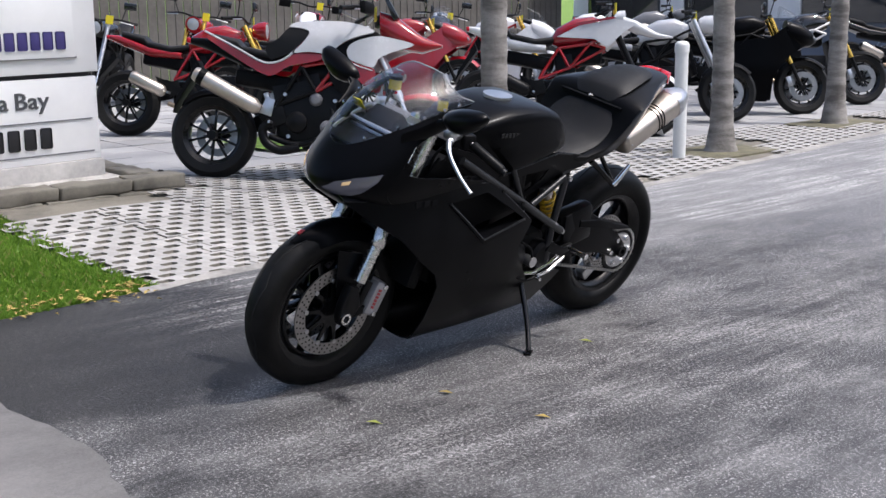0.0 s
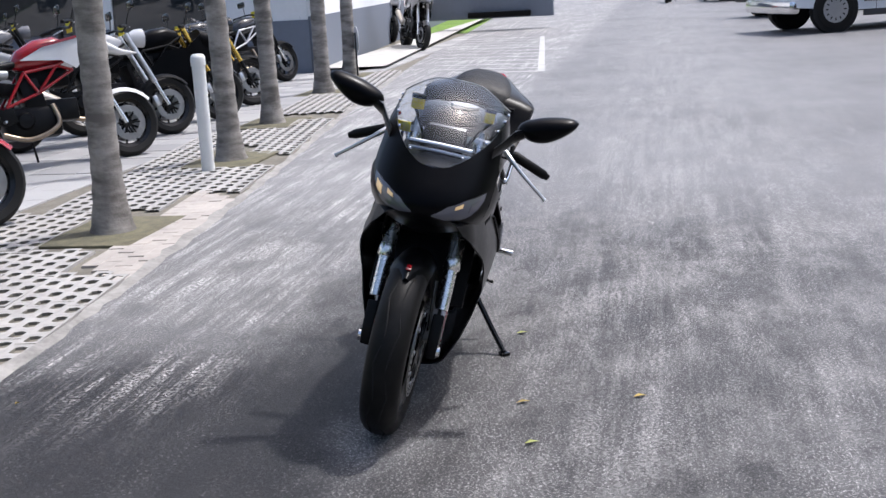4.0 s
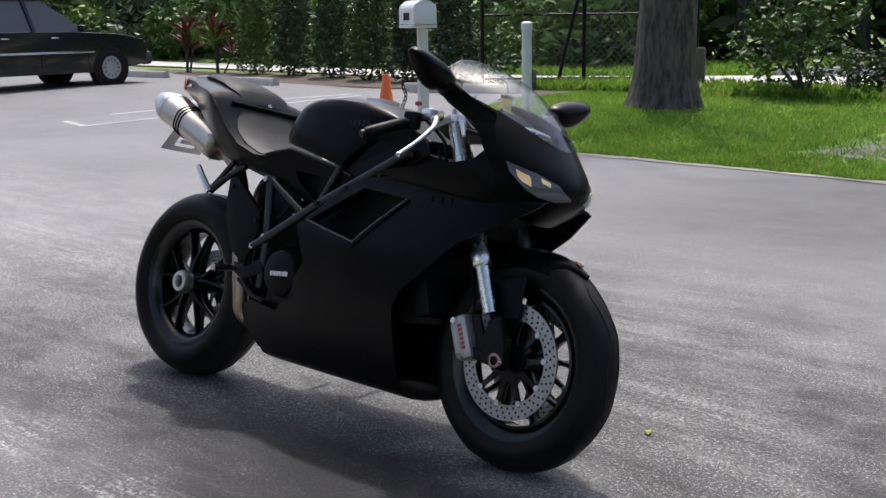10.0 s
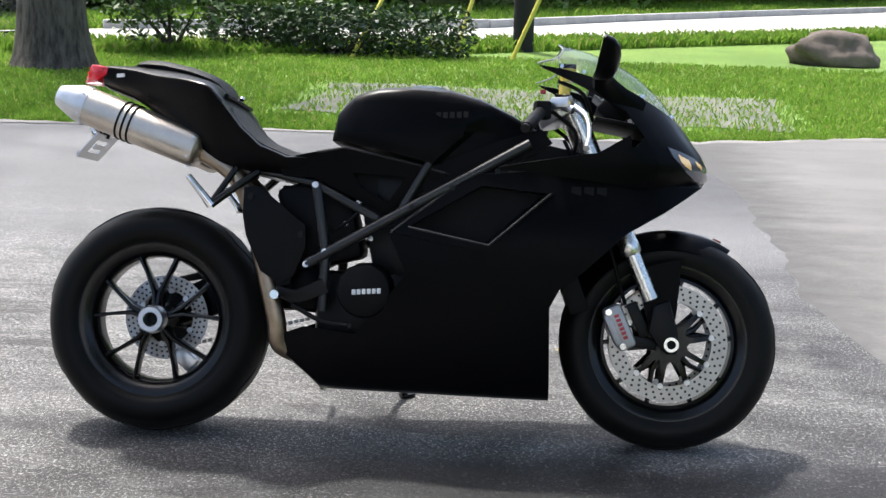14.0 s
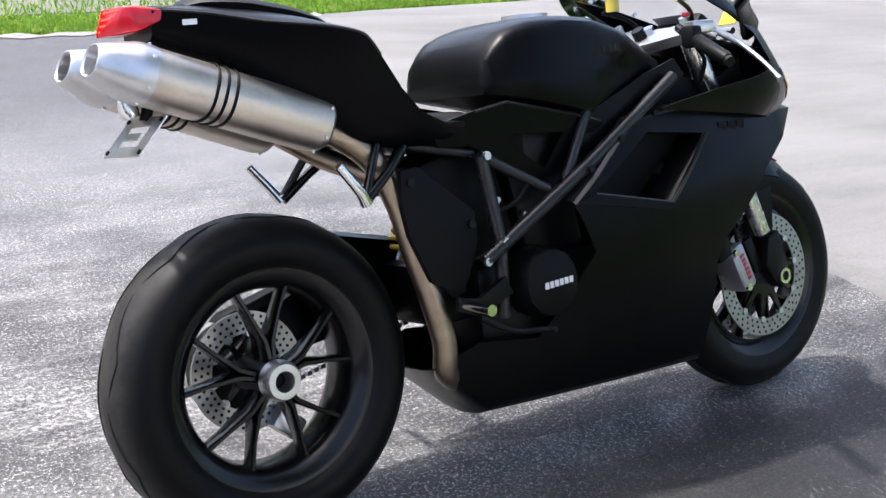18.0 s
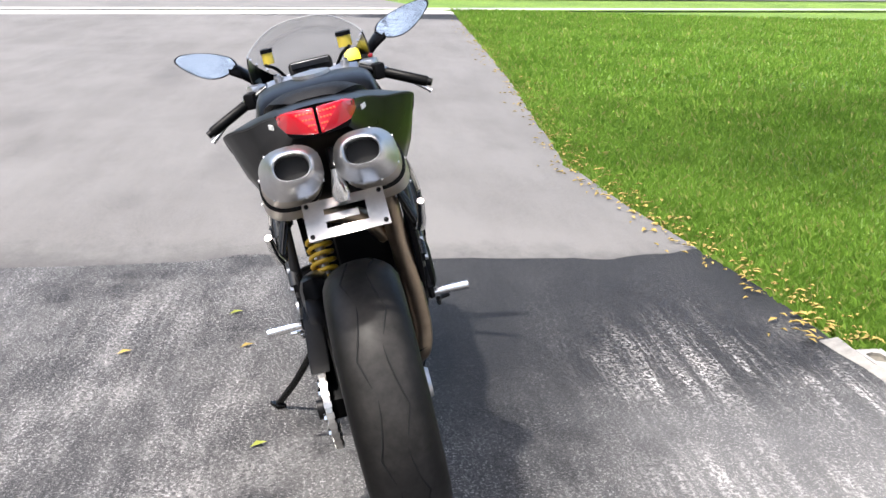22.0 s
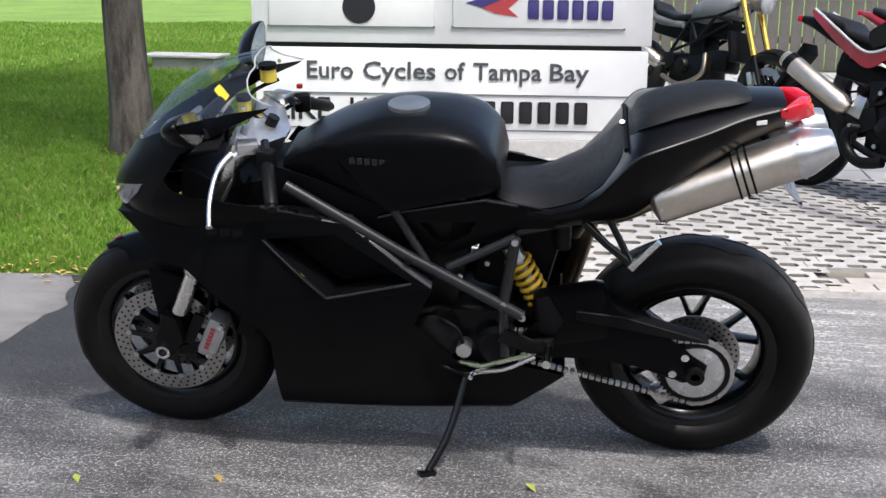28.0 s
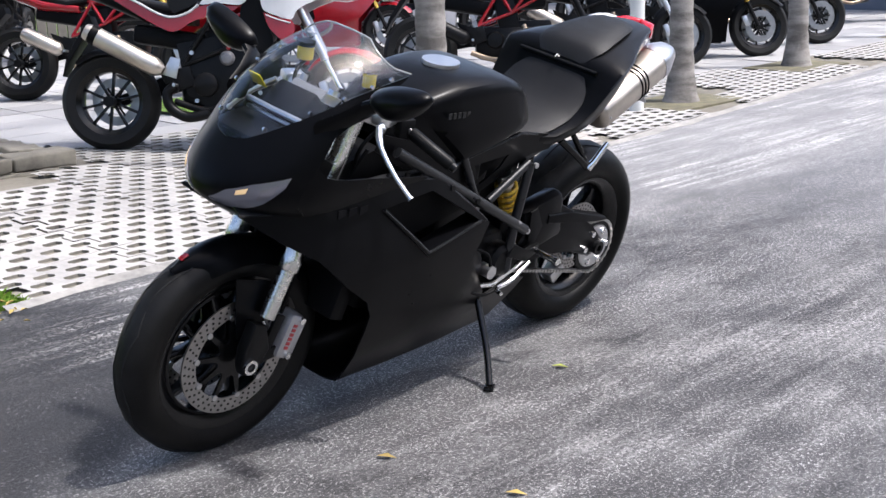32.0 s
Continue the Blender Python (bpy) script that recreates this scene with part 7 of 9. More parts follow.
for v in bm.verts:
    n = noise.noise(v.co * 1.3) * 0.28 + noise.noise(v.co * 3.1) * 0.10 + noise.noise(v.co * 8) * 0.06
    v.co *= 1 + n
    v.co = Vector((v.co.x * 0.58, v.co.y * 0.40, max(-0.05, v.co.z * 0.34 + 0.06)))
rock = tagged(part("boulder", bm, ROCKM, None, "", 60), "brown rounded boulder lying in the lawn", "boulder")
rock.matrix_basis = Matrix.Translation((3.75, 13.6, rise(3.75, 13.6) + 0.02))


# hedge, shrubs, woods
def shrub(name, x, y, blobs, leaf, per, size, seed, label, stems=3, group=""):
    ob = thing(name, Matrix.Translation((x, y, rise(x, y))), label, "shrub", group)
    rg = random.Random(seed)
    for k in range(stems):
        bx, by, bz = blobs[k % len(blobs)][:3]
        part("stem", tube(bmesh.new(), smooth_path([(rg.uniform(-0.08, 0.08), rg.uniform(-0.08, 0.08), -0.02), (bx * 0.5, by * 0.5, bz * 0.5), (bx, by, bz)], 3), [0.03, 0.028, 0.025, 0.02, 0.015, 0.012, 0.01], 6), OAK, ob)
    leaf_cloud("foliage", ob, leaf, blobs, per, size, seed)
    return ob


rg = random.Random(9)
hb = []
for k in range(15):
    hb.append((-1.45 + 0.21 * k, rg.uniform(-0.12, 0.12), 0.30 + rg.uniform(-0.04, 0.06), 0.30, 0.36, 0.30 + rg.uniform(0, 0.06)))
shrub("hedge", -2.75, 12.25, hb, LEAFD, 420, 0.045, 31, "low dark clipped hedge by the path", 12)
shrub("garden_bush", -4.75, 11.75, [(rg.uniform(-0.45, 0.45), rg.uniform(-0.35, 0.35), 0.35 + 0.16 * k, 0.42, 0.40, 0.30) for k in range(9)], LEAF, 300, 0.055, 32, "loose leafy green bush beside the oak", 5)
shrub("garden_bush", -3.6, 13.1, [(rg.uniform(-0.4, 0.4), rg.uniform(-0.3, 0.3), 0.25 + 0.14 * k, 0.35, 0.34, 0.25) for k in range(7)], LEAFY, 240, 0.055, 33, "light green bush beside the path", 4)
for k, (x, y, h) in enumerate(((-17.6, 12.8, 2.1), (-16.4, 12.9, 2.2), (-15.0, 12.7, 2.3), (-13.7, 12.5, 2.2), (-12.5, 12.4, 2.1), (-11.4, 12.3, 2.1))):
    shrub("cypress_shrub", x, y, [(rg.uniform(-0.05, 0.05), rg.uniform(-0.05, 0.05), 0.28 + 0.24 * q, 0.40 - 0.020 * q, 0.40 - 0.020 * q, 0.32) for q in range(int(h / 0.24))], LEAFD if k % 3 else LEAF, 520, 0.05, 40 + k, "upright dense green conifer shrub at the bed's edge", 1, "conifer shrubs")


def cordyline(x, y, seed):
    rg_ = random.Random(seed)
    ob = thing("red_leaf_plant", Matrix.Translation((x, y, rise(x, y))), "dark red strap-leaved plant in the bed", "plant", "red-leaved plants")
    for s in range(4):
        sx, sy, h = rg_.uniform(-0.25, 0.25), rg_.uniform(-0.25, 0.25), rg_.uniform(0.35, 1.0)
        part("stem", tube(bmesh.new(), [(sx * 0.4, sy * 0.4, 0), (sx, sy, h)], [0.02, 0.012], 6), OAK, ob)
        V, F = [], []
        for k in range(26):
            a, e = rg_.uniform(0, 6.28), rg_.uniform(0.3, 1.3)
            L = rg_.uniform(0.35, 0.6)
            d = Vector((math.cos(a) * math.cos(e), math.sin(a) * math.cos(e), math.sin(e)))
            t = Vector((-math.sin(a), math.cos(a), 0)) * 0.035
            c = Vector((sx, sy, h))
            i = len(V)
            V += [c - t * 0.5, c + t * 0.5, c + d * L * 0.55 + t, c + d * L + Vector((0, 0, -0.12 * L)), c + d * L * 0.55 - t]
            F.append((i, i + 1, i + 2, i + 3, i + 4))
        me = bpy.data.meshes.new("leaves")
        me.from_pydata([tuple(v) for v in V], [], F)
        me.materials.append(LEAFR if s < 3 else LEAFY)
        o = new("leaves", me)
        o.parent = ob


cordyline(-19.6, 12.5, 1)
cordyline(-18.6, 12.6, 2)
sheet("ground_planting_bed", worn("brown_bed_mulch", (0.075, 0.055, 0.04), 0.95, spread=0.4, scale=20, bumpy=0.6, world=True), [[(x, lerp(x, [-22, -10, -7.6], [11.2, 10.6, 10.0])), (x, 13.2)] for x in (-7.6, -10, -13, -17, -22)], "brown mulch bed along the car park", -0.004)

# chain-link gate fence
WIRE = worn("dull_fence_wire", (0.16, 0.17, 0.16), 0.5, 0.6, spread=0.2)
gate = thing("chain_link_fence", Matrix.Translation((-9.0, 11.5, rise(-9.0, 11.5))) @ Matrix.Rotation(radians(42), 4, "Z"), "dull green chain-link fence panel on pipe posts", "fence")
for sx in (-0.75, 0.75, 2.4):
    part("post", tube(bmesh.new(), [(sx, 0, -0.05), (sx, 0, 2.1)], 0.03, 10), DARKM, gate)
for z in (0.12, 1.05, 2.05):
    part("rail", tube(bmesh.new(), [(-0.75, 0, z), (2.4, 0, z)], 0.018, 8), DARKM, gate)
part("brace", tube(bmesh.new(), [(0.35, -0.05, 0.0), (0.85, 0.0, 2.1)], 0.028, 8), DARKM, gate)
bm = bmesh.new()
for k in range(-22, 32):
    for sg in (1, -1):
        x0 = k * 0.10
        a, b = (x0, 0.12), (x0 + sg * 1.9, 2.02)
        lo, hi = max(-0.75, min(a[0], b[0])), min(2.4, max(a[0], b[0]))
        if hi - lo < 0.05:
            continue
        zl = lambda x: 0.12 + abs(x - x0)
        tube(bm, [(lo, 0, zl(lo)), (hi, 0, zl(hi))], 0.0022, 4, False)
tagged(part("mesh_wire", bm, WIRE, gate, "", 0), kind="stuff")
leaf_cloud("vine", gate, LEAF, [(rg.uniform(-0.7, 0.0), rg.uniform(-0.1, 0.1), 0.2 + 0.2 * k, 0.30, 0.12, 0.2) for k in range(10)], 130, 0.05, 55)

woods = thing("woods", Matrix(), "dense green woods behind the path", "woods", kind="stuff")
blobs1, blobs2, blobs3 = [], [], []
rg = random.Random(77)
for k in range(150):
    x = -46 + 62 * rg.random()
    yb = lerp(x, [-46, -20, -8, 0, 8, 16], [16.5, 17.0, 18.5, 25, 33, 42]) + rg.random() ** 1.5 * 7
    h = rg.uniform(0.4, 4.5) * (0.6 + 0.4 * min(1, (yb - 16) / 8))
    r = rg.uniform(0.8, 1.7)
    (blobs1 if rg.random() < 0.45 else blobs2 if rg.random() < 0.6 else blobs3).append((x, yb, rise(x, yb) + h * 0.75, r, r, r * 0.85))
leaf_cloud("foliage", woods, LEAFY, blobs1, 520, 0.15, 61)
leaf_cloud("foliage", woods, LEAF, blobs2, 520, 0.15, 62)
leaf_cloud("foliage", woods, LEAFD, blobs3, 520, 0.15, 63)
back = []
for k in range(110):
    x = -60 + 100 * k / 110
    yb = lerp(x, [-60, -20, -8, 0, 8, 40], [20, 21, 23, 31, 40, 55]) + rg.uniform(0, 5)
    for z in (1.2, 4.0, 7.0):
        back.append((x, yb, rise(x, yb) + z, 2.6, 2.4, 2.4))
leaf_cloud("canopy", woods, LEAFD, back, 260, 0.32, 64)
for k in range(26):
    x = -44 + 60 * rg.random()
    yb = lerp(x, [-46, -20, -8, 0, 8, 16], [18, 18.5, 20, 27, 35, 44]) + rg.random() * 4
    part("trunk", tube(bmesh.new(), [(x, yb, rise(x, yb) - 0.1), (x + rg.uniform(-0.4, 0.4), yb, rise(x, yb) + 6)], [0.16, 0.10], 8), OAK, woods)
# tree belt beyond the street and behind the lot
belt = thing("tree_belt", Matrix(), "dark green trees beyond the street", "woods", kind="stuff")
bb = []
for k in range(70):
    a = -60 + 120 * k / 70
    x, y = along(a, 26 + rg.uniform(0, 8))
    for z in (2.0, 5.0, 8.0):
        bb.append((x, y, z, 3.2, 3.2, 2.8))
leaf_cloud("canopy", belt, LEAFD, bb, 150, 0.40, 66)

# ---- parked motorcycles ----
def tyre_simple(out_r, w, rim_r):
    return [(rim_r, w * 0.42), (rim_r + (out_r - rim_r) * 0.55, w * 0.5), (out_r - 0.012, w * 0.33), (out_r, 0), (out_r - 0.012, -w * 0.33), (rim_r + (out_r - rim_r) * 0.55, -w * 0.5), (rim_r, -w * 0.42)]


def small_wheel(parent, c, out_r, w, rim_r, spokes, rim_mat, discs, turn=0.0):
    wh = part("wheel", disc(bmesh.new(), 0.035, -w * 0.5, w * 0.5, 14), DARKM, parent)
    wh.matrix_basis = Matrix.Translation(c) @ Matrix.Rotation(radians(turn), 4, "Z")
    part("tyre", lathe(bmesh.new(), tyre_simple(out_r, w, rim_r), 40), RUBBERP, wh)
    part("rim", lathe(bmesh.new(), [(rim_r + 0.004, w * 0.4), (rim_r - 0.03, w * 0.28), (rim_r - 0.036, 0), (rim_r - 0.03, -w * 0.28), (rim_r + 0.004, -w * 0.4)], 40), rim_mat, wh)
    for k in range(spokes):
        a = 2 * math.pi * k / spokes + 0.2
        m = Matrix.Rotation(-a, 4, "Y") @ Matrix.Translation((rim_r * 0.5, 0, 0))
        part("spoke", box(bmesh.new(), rim_r * 0.86, w * 0.18, 0.017, m, 0.004), rim_mat, wh)
    for y in discs:
        d = part("brake_disc", lathe(bmesh.new(), [(0.095, y - 0.0025), (0.155, y - 0.0025), (0.155, y + 0.0025), (0.095, y + 0.0025)], 36), DISCM, wh)
        for k in range(6):
            a = 2 * math.pi * k / 6
            part("carrier_arm", box(bmesh.new(), 0.08, 0.006, 0.014, Matrix.Rotation(-a, 4, "Y") @ Matrix.Translation((0.065, y, 0))), DARKM, d)
    return wh


def body(parent, name, sections, material, label="", power=0.7):
    """Loft along x: sections of (x, half width, low z, top z)."""
    bm = bmesh.new()
    rings = []
    for x, w, lo, hi in sections:
        r = []
        for k in range(18):
            a = 2 * math.pi * k / 18
            c, s = math.cos(a), math.sin(a)
            r.append((x, w * math.copysign(abs(c) ** power, c), (lo + hi) / 2 + (hi - lo) / 2 * math.copysign(abs(s) ** power, s)))
        rings.append(r)
    loft(bm, rings)
    bmesh.ops.recalc_face_normals(bm, faces=bm.faces[:])
    return part(name, bm, material, parent, label, 50)


def round_off(outline):
    """A closed outline with its corners eased."""
    return [(q.x, q.z) for q in smooth_path([(x, 0, z) for x, z in outline + outline[:1]], 3)[:-1]]


def parked_bike(front, rear, label, tank, style="naked", frame_m=REDPAINT, side=None, fork=ALU, rim=GLOSSB, can=STEEL, tagged_y=True, beak=None, seat_m=SEATM, steer=8, fairing=None):
    """A parked machine standing between its two wheel contacts, leaning on its side stand."""
    f, r = Vector((*front, 0)), Vector((*rear, 0))
    d = f - r
    mid = (f + r) / 2
    tall = {"adventure": 0.06, "hyper": 0.05, "naked": 0.0, "super": 0.0, "cruiser": -0.05}[style]
    z = rise(mid.x, mid.y)
    ob = thing("parked_motorcycle", Matrix.Translation((mid.x, mid.y, z)) @ Matrix.Rotation(math.atan2(d.y, d.x), 4, "Z") @ Matrix.Rotation(radians(-9), 4, "X"), label, "motorcycle", "machines parked by the showroom")
    wf, wr = Vector((0.76, 0, 0.30)), Vector((-0.76, 0, 0.315))
    small_wheel(ob, wf, 0.30, 0.12, 0.216, 10, rim, (0.06, -0.06), steer)
    small_wheel(ob, wr, 0.317, 0.24 if style == "cruiser" else 0.18, 0.216, 10, rim, (0.09,))
    ax = Vector((-0.36, 0, 0.78)).normalized()
    for s in (1, -1):
        p = wf + Vector((-0.02, s * 0.10, 0))
        part("fork_leg", tube(bmesh.new(), [p, p + ax * 0.30], 0.020, 12), CHROME if fork != FORKGOLD else DARKM, ob)
        part("fork_tube", tube(bmesh.new(), [p + ax * 0.26, p + ax * (0.80 + tall)], 0.027, 12), fork, ob)
        part("caliper", box(bmesh.new(), 0.05, 0.06, 0.11, Matrix.Translation(wf + Vector((-0.14, s * 0.075, 0.05))) @ Matrix.Rotation(radians(-20), 4, "Y"), 0.01), ALU, ob)
    head = wf + ax * (0.80 + tall)
    # fender
    bm = bmesh.new()
    rows_ = []
    for k in range(9):
        a = radians(40 + 105 * k / 8)
        rows_.append([(wf.x + (0.318 - 0.04 * u * u) * math.cos(a), 0.062 * u, wf.z + (0.318 - 0.04 * u * u) * math.sin(a)) for u in (-1, -0.6, 0, 0.6, 1)])
    loft(bm, rows_, closed=False)
    thicken(bm, 0.004, wf)
    part("front_fender", bm, tank if style == "adventure" else side or PLASTIC, ob)
    # engine, frame
    bm = bmesh.new()
    box(bm, 0.48, 0.26, 0.27, Matrix.Translation((-0.05, 0, 0.385)), 0.05)
    eng = part("engine", bm, DARKM, ob)
    part("cylinder", box(bmesh.new(), 0.18, 0.21, 0.30, Matrix.Translation((-0.02, 0, 0.61)) @ Matrix.Rotation(radians(-10), 4, "Y"), 0.025), DARKM, eng)
    part("cylinder", box(bmesh.new(), 0.30, 0.19, 0.19, Matrix.Translation((0.20, 0, 0.47)), 0.025), DARKM, eng)
    part("airbox", box(bmesh.new(), 0.42, 0.20, 0.17, Matrix.Translation((0.10, 0, 0.745)), 0.04), PLASTIC, ob)
    part("under_seat_tray", box(bmesh.new(), 0.46, 0.17, 0.12, Matrix.Translation((-0.36, 0, 0.70)) @ Matrix.Rotation(radians(10), 4, "Y"), 0.03), PLASTIC, ob)
    for s in (1, -1):
        part("peg_plate", plate(bmesh.new(), [(-0.22, 0.52), (-0.18, 0.40), (-0.30, 0.36), (-0.38, 0.42), (-0.44, 0.56), (-0.30, 0.50)], s * 0.155, s * 0.168, bevel=0.004), DARKM, ob)
    for s in (1, -1):
        part("engine_cover", lathe(bmesh.new(), [(0, s * 0.175), (0.06, s * 0.17), (0.075, s * 0.15), (0.08, s * 0.11), (0, s * 0.11)], 20, Matrix.Translation((-0.12, 0, 0.40)), False), DARKM, eng)
    for s in (1, -1):
        y = s * 0.15
        nodes_ = [(-0.26, y, 0.52), (-0.08, y, 0.80), (0.02, y, 0.62), (0.20, y, 0.84), (0.34, y * 0.7, 0.80), (0.38, y * 0.6, 0.93)]
        for a, b in ((0, 1), (0, 2), (1, 2), (2, 3), (2, 4), (1, 3), (3, 4), (3, 5)):
            part("frame_tube", tube(bmesh.new(), [nodes_[a], nodes_[b]], 0.014, 8), DARKM if style == "adventure" and b < 3 else frame_m, ob)
    # swingarm, exhaust, stand
    part("swingarm", plate(bmesh.new(), [(-0.22, 0.46), (-0.40, 0.49), (-0.72, 0.36), (-0.79, 0.32), (-0.74, 0.28), (-0.45, 0.36), (-0.22, 0.38)], 0.09, 0.15, bevel=0.01), DARKM, ob)
    pipe = [(0.12, -0.12, 0.52), (0.14, -0.16, 0.34), (-0.10, -0.16, 0.24), (-0.32, -0.15, 0.30)]
    part("exhaust_pipe", tube(bmesh.new(), smooth_path(pipe), 0.022, 10), DARKM if style == "adventure" else HEAT, ob)
    lo_can = style in ("adventure", "hyper", "cruiser", "naked")
    c0, c1 = (Vector((-0.38, -0.19, 0.49)), Vector((-0.84, -0.24, 0.75))) if style == "adventure" else (Vector((-0.34, -0.18, 0.40)), Vector((-0.66, -0.21, 0.56))) if lo_can else (Vector((-0.55, -0.06, 0.80)), Vector((-0.95, -0.07, 0.93)))
    sil = part("silencer", tube(bmesh.new(), [c0, c0.lerp(c1, 0.06), c0.lerp(c1, 0.12), c0.lerp(c1, 0.92), c1], [0.03, 0.052, 0.060, 0.060, 0.046], 16), can, ob, "tubular silencer")
    part("silencer_tip", tube(bmesh.new(), [c1, c1 + (c1 - c0).normalized() * 0.01], 0.03, 12), GROOVE, sil)
    part("side_stand", tube(bmesh.new(), [(-0.05, 0.14, 0.33), (0.02, 0.30, 0.06)], 0.011, 8), DARKM, ob)
    t = tall
    body(ob, "tank", [(-0.16, 0.07, 0.80 + t, 0.86 + t), (-0.10, 0.13, 0.77 + t, 0.95 + t), (0.05, 0.165, 0.76 + t, 1.03 + t), (0.22, 0.16, 0.79 + t, 1.05 + t), (0.36, 0.10, 0.86 + t, 0.99 + t)], tank)
    body(ob, "seat", [(-0.12, 0.10, 0.80 + t, 0.87 + t), (-0.30, 0.14, 0.77 + t, 0.85 + t), (-0.52, 0.14, 0.82 + t, 0.90 + t), (-0.56, 0.12, 0.86 + t, 0.95 + t), (-0.78, 0.09, 0.93 + t, 1.0 + t)], seat_m)
    tz = 0.0 if style != "adventure" else 0.02
    body(ob, "tail_unit", [(-0.20, 0.13, 0.72 + t, 0.79 + t), (-0.50, 0.145, 0.74 + t, 0.85 + t), (-0.80, 0.10, 0.86 + t + tz, 0.96 + t), (-0.92, 0.05, 0.92 + t, 0.97 + t)], PLASTIC if style == "adventure" else side or tank)
    part("tail_lamp", box(bmesh.new(), 0.03, 0.12, 0.04, Matrix.Translation((-0.93, 0, 0.945 + t)), 0.008), REDLENS, ob)
    part("rear_hugger", plate(bmesh.new(), [(-0.86, 0.80 + t), (-1.02, 0.60), (-1.05, 0.48), (-1.0, 0.58), (-0.84, 0.74 + t)], -0.07, 0.07, bevel=0.004), PLASTIC, ob)
    # bars, mirrors, lamp
    bz = head.z + (0.10 if style in ("adventure", "hyper") else 0.04 if style != "super" else -0.03)
    bx = head.x - 0.03
    part("handlebar", tube(bmesh.new(), smooth_path([(bx - 0.12, -0.38, bz), (bx, -0.20, bz + 0.03), (bx + 0.02, 0, bz), (bx, 0.20, bz + 0.03), (bx - 0.12, 0.38, bz)]), 0.012, 8), DARKM, ob)
    for s in (1, -1):
        part("grip", tube(bmesh.new(), [(bx - 0.06, s * 0.29, bz + 0.012), (bx - 0.13, s * 0.40, bz - 0.002)], 0.017, 8), RUBBERP, ob)
        part("lever", tube(bmesh.new(), [(bx + 0.02, s * 0.24, bz + 0.01), (bx - 0.03, s * 0.38, bz - 0.01)], 0.006, 6), ALU, ob)
        mir = part("mirror", tube(bmesh.new(), [(bx - 0.02, s * 0.24, bz + 0.02), (bx + 0.02, s * 0.30, bz + 0.18)], 0.006, 6), DARKM, ob)
        part("mirror_head", box(bmesh.new(), 0.03, 0.15, 0.085, Matrix.Translation((bx + 0.02, s * 0.34, bz + 0.20)), 0.014), BLACKGLOSS, mir)
        part("footpeg", tube(bmesh.new(), [(-0.30, s * 0.16, 0.40), (-0.30, s * 0.26, 0.40)], 0.011, 8), ALU, ob)
    if tagged_y:
        part("price_tag", box(bmesh.new(), 0.006, 0.085, 0.10, Matrix.Translation((bx + 0.05, 0.12, bz + 0.02)) @ Matrix.Rotation(0.3, 4, "Z")), YELLOWTAG, ob, "yellow hanging tag")
    if style == "naked" or style == "cruiser":
        lamp = part("headlamp_shell", lathe(bmesh.new(), [(0, -0.10), (0.06, -0.085), (0.09, -0.03), (0.095, 0.05), (0, 0.05)], 22, Matrix.Translation((head.x + 0.13, 0, head.z - 0.04)) @ Matrix.Rotation(radians(-90), 4, "Z"), False), side or tank, ob)
        part("headlamp_glass", lathe(bmesh.new(), [(0, 0.062), (0.05, 0.058), (0.088, 0.045), (0, 0.045)], 22, Matrix.Translation((head.x + 0.13, 0, head.z - 0.04)) @ Matrix.Rotation(radians(-90), 4, "Z"), False), CARLAMP, lamp)
        part("radiator", box(bmesh.new(), 0.04, 0.30, 0.26, Matrix.Translation((0.40, 0, 0.60)) @ Matrix.Rotation(radians(-15), 4, "Y"), 0.005), PLASTIC, ob)
        if side:
            for s in (1, -1):
                part("tank_shroud", shell([(0.10, 0.80), (0.36, 0.78), (0.44, 0.70), (0.40, 0.66), (0.25, 0.72)], lambda x, z: 0.16, s, 0.08, 0.01), side, ob)
    if style == "super":
        w_s = lambda x, z: (0.19 - 0.25 * max(0, 0.45 - z)) * lerp(x, [-0.35, 0.0, 0.4, 0.7, 0.86], [0.75, 0.95, 1.0, 0.75, 0.25])
        for s in (1, -1):
            part("side_fairing", shell([(0.86, 0.78), (0.78, 0.90), (0.60, 0.95), (0.40, 0.80), (0.15, 0.78), (-0.05, 0.60), (-0.02, 0.44), (-0.35, 0.28), (-0.22, 0.17), (0.42, 0.15), (0.44, 0.42), (0.62, 0.62)], w_s, s, 0.08, 0.006), fairing or tank, ob)
        body(ob, "nose_cowl", [(0.90, 0.03, 0.76, 0.81), (0.84, 0.12, 0.72, 0.88), (0.72, 0.175, 0.70, 0.96), (0.58, 0.17, 0.78, 1.0)], fairing or tank)
        sc = body(ob, "windscreen", [(0.80, 0.05, 0.89, 0.92), (0.66, 0.13, 0.94, 1.07), (0.52, 0.12, 1.0, 1.15)], SCREEN)
        part("headlamp", box(bmesh.new(), 0.02, 0.22, 0.04, Matrix.Translation((0.868, 0, 0.80)) @ Matrix.Rotation(radians(-30), 4, "Y"), 0.008), CARLAMP, ob)
    if style == "adventure":
        # painted side panels over a dark middle, beak and screen
        for s in (1, -1):
            flank = lambda x, z: 0.180 + 0.05 * max(0, x - 0.15) - 0.22 * max(0, x - 0.42) - 0.45 * max(0, z - 1.0) - 0.05 * max(0, -x - 0.2)
            part("tank_panel", shell(round_off([(-0.17, 1.085), (-0.12, 1.115), (0.06, 1.125), (0.27, 1.11), (0.45, 1.045), (0.36, 1.015), (0.27, 0.985), (0.19, 0.94), (0.12, 0.885), (-0.02, 0.90), (-0.13, 0.895), (-0.07, 0.96), (-0.02, 1.03), (-0.05, 1.065)]), lambda x, z: flank(x, z) + 0.006, s, 0.05, 0.012), side, ob)
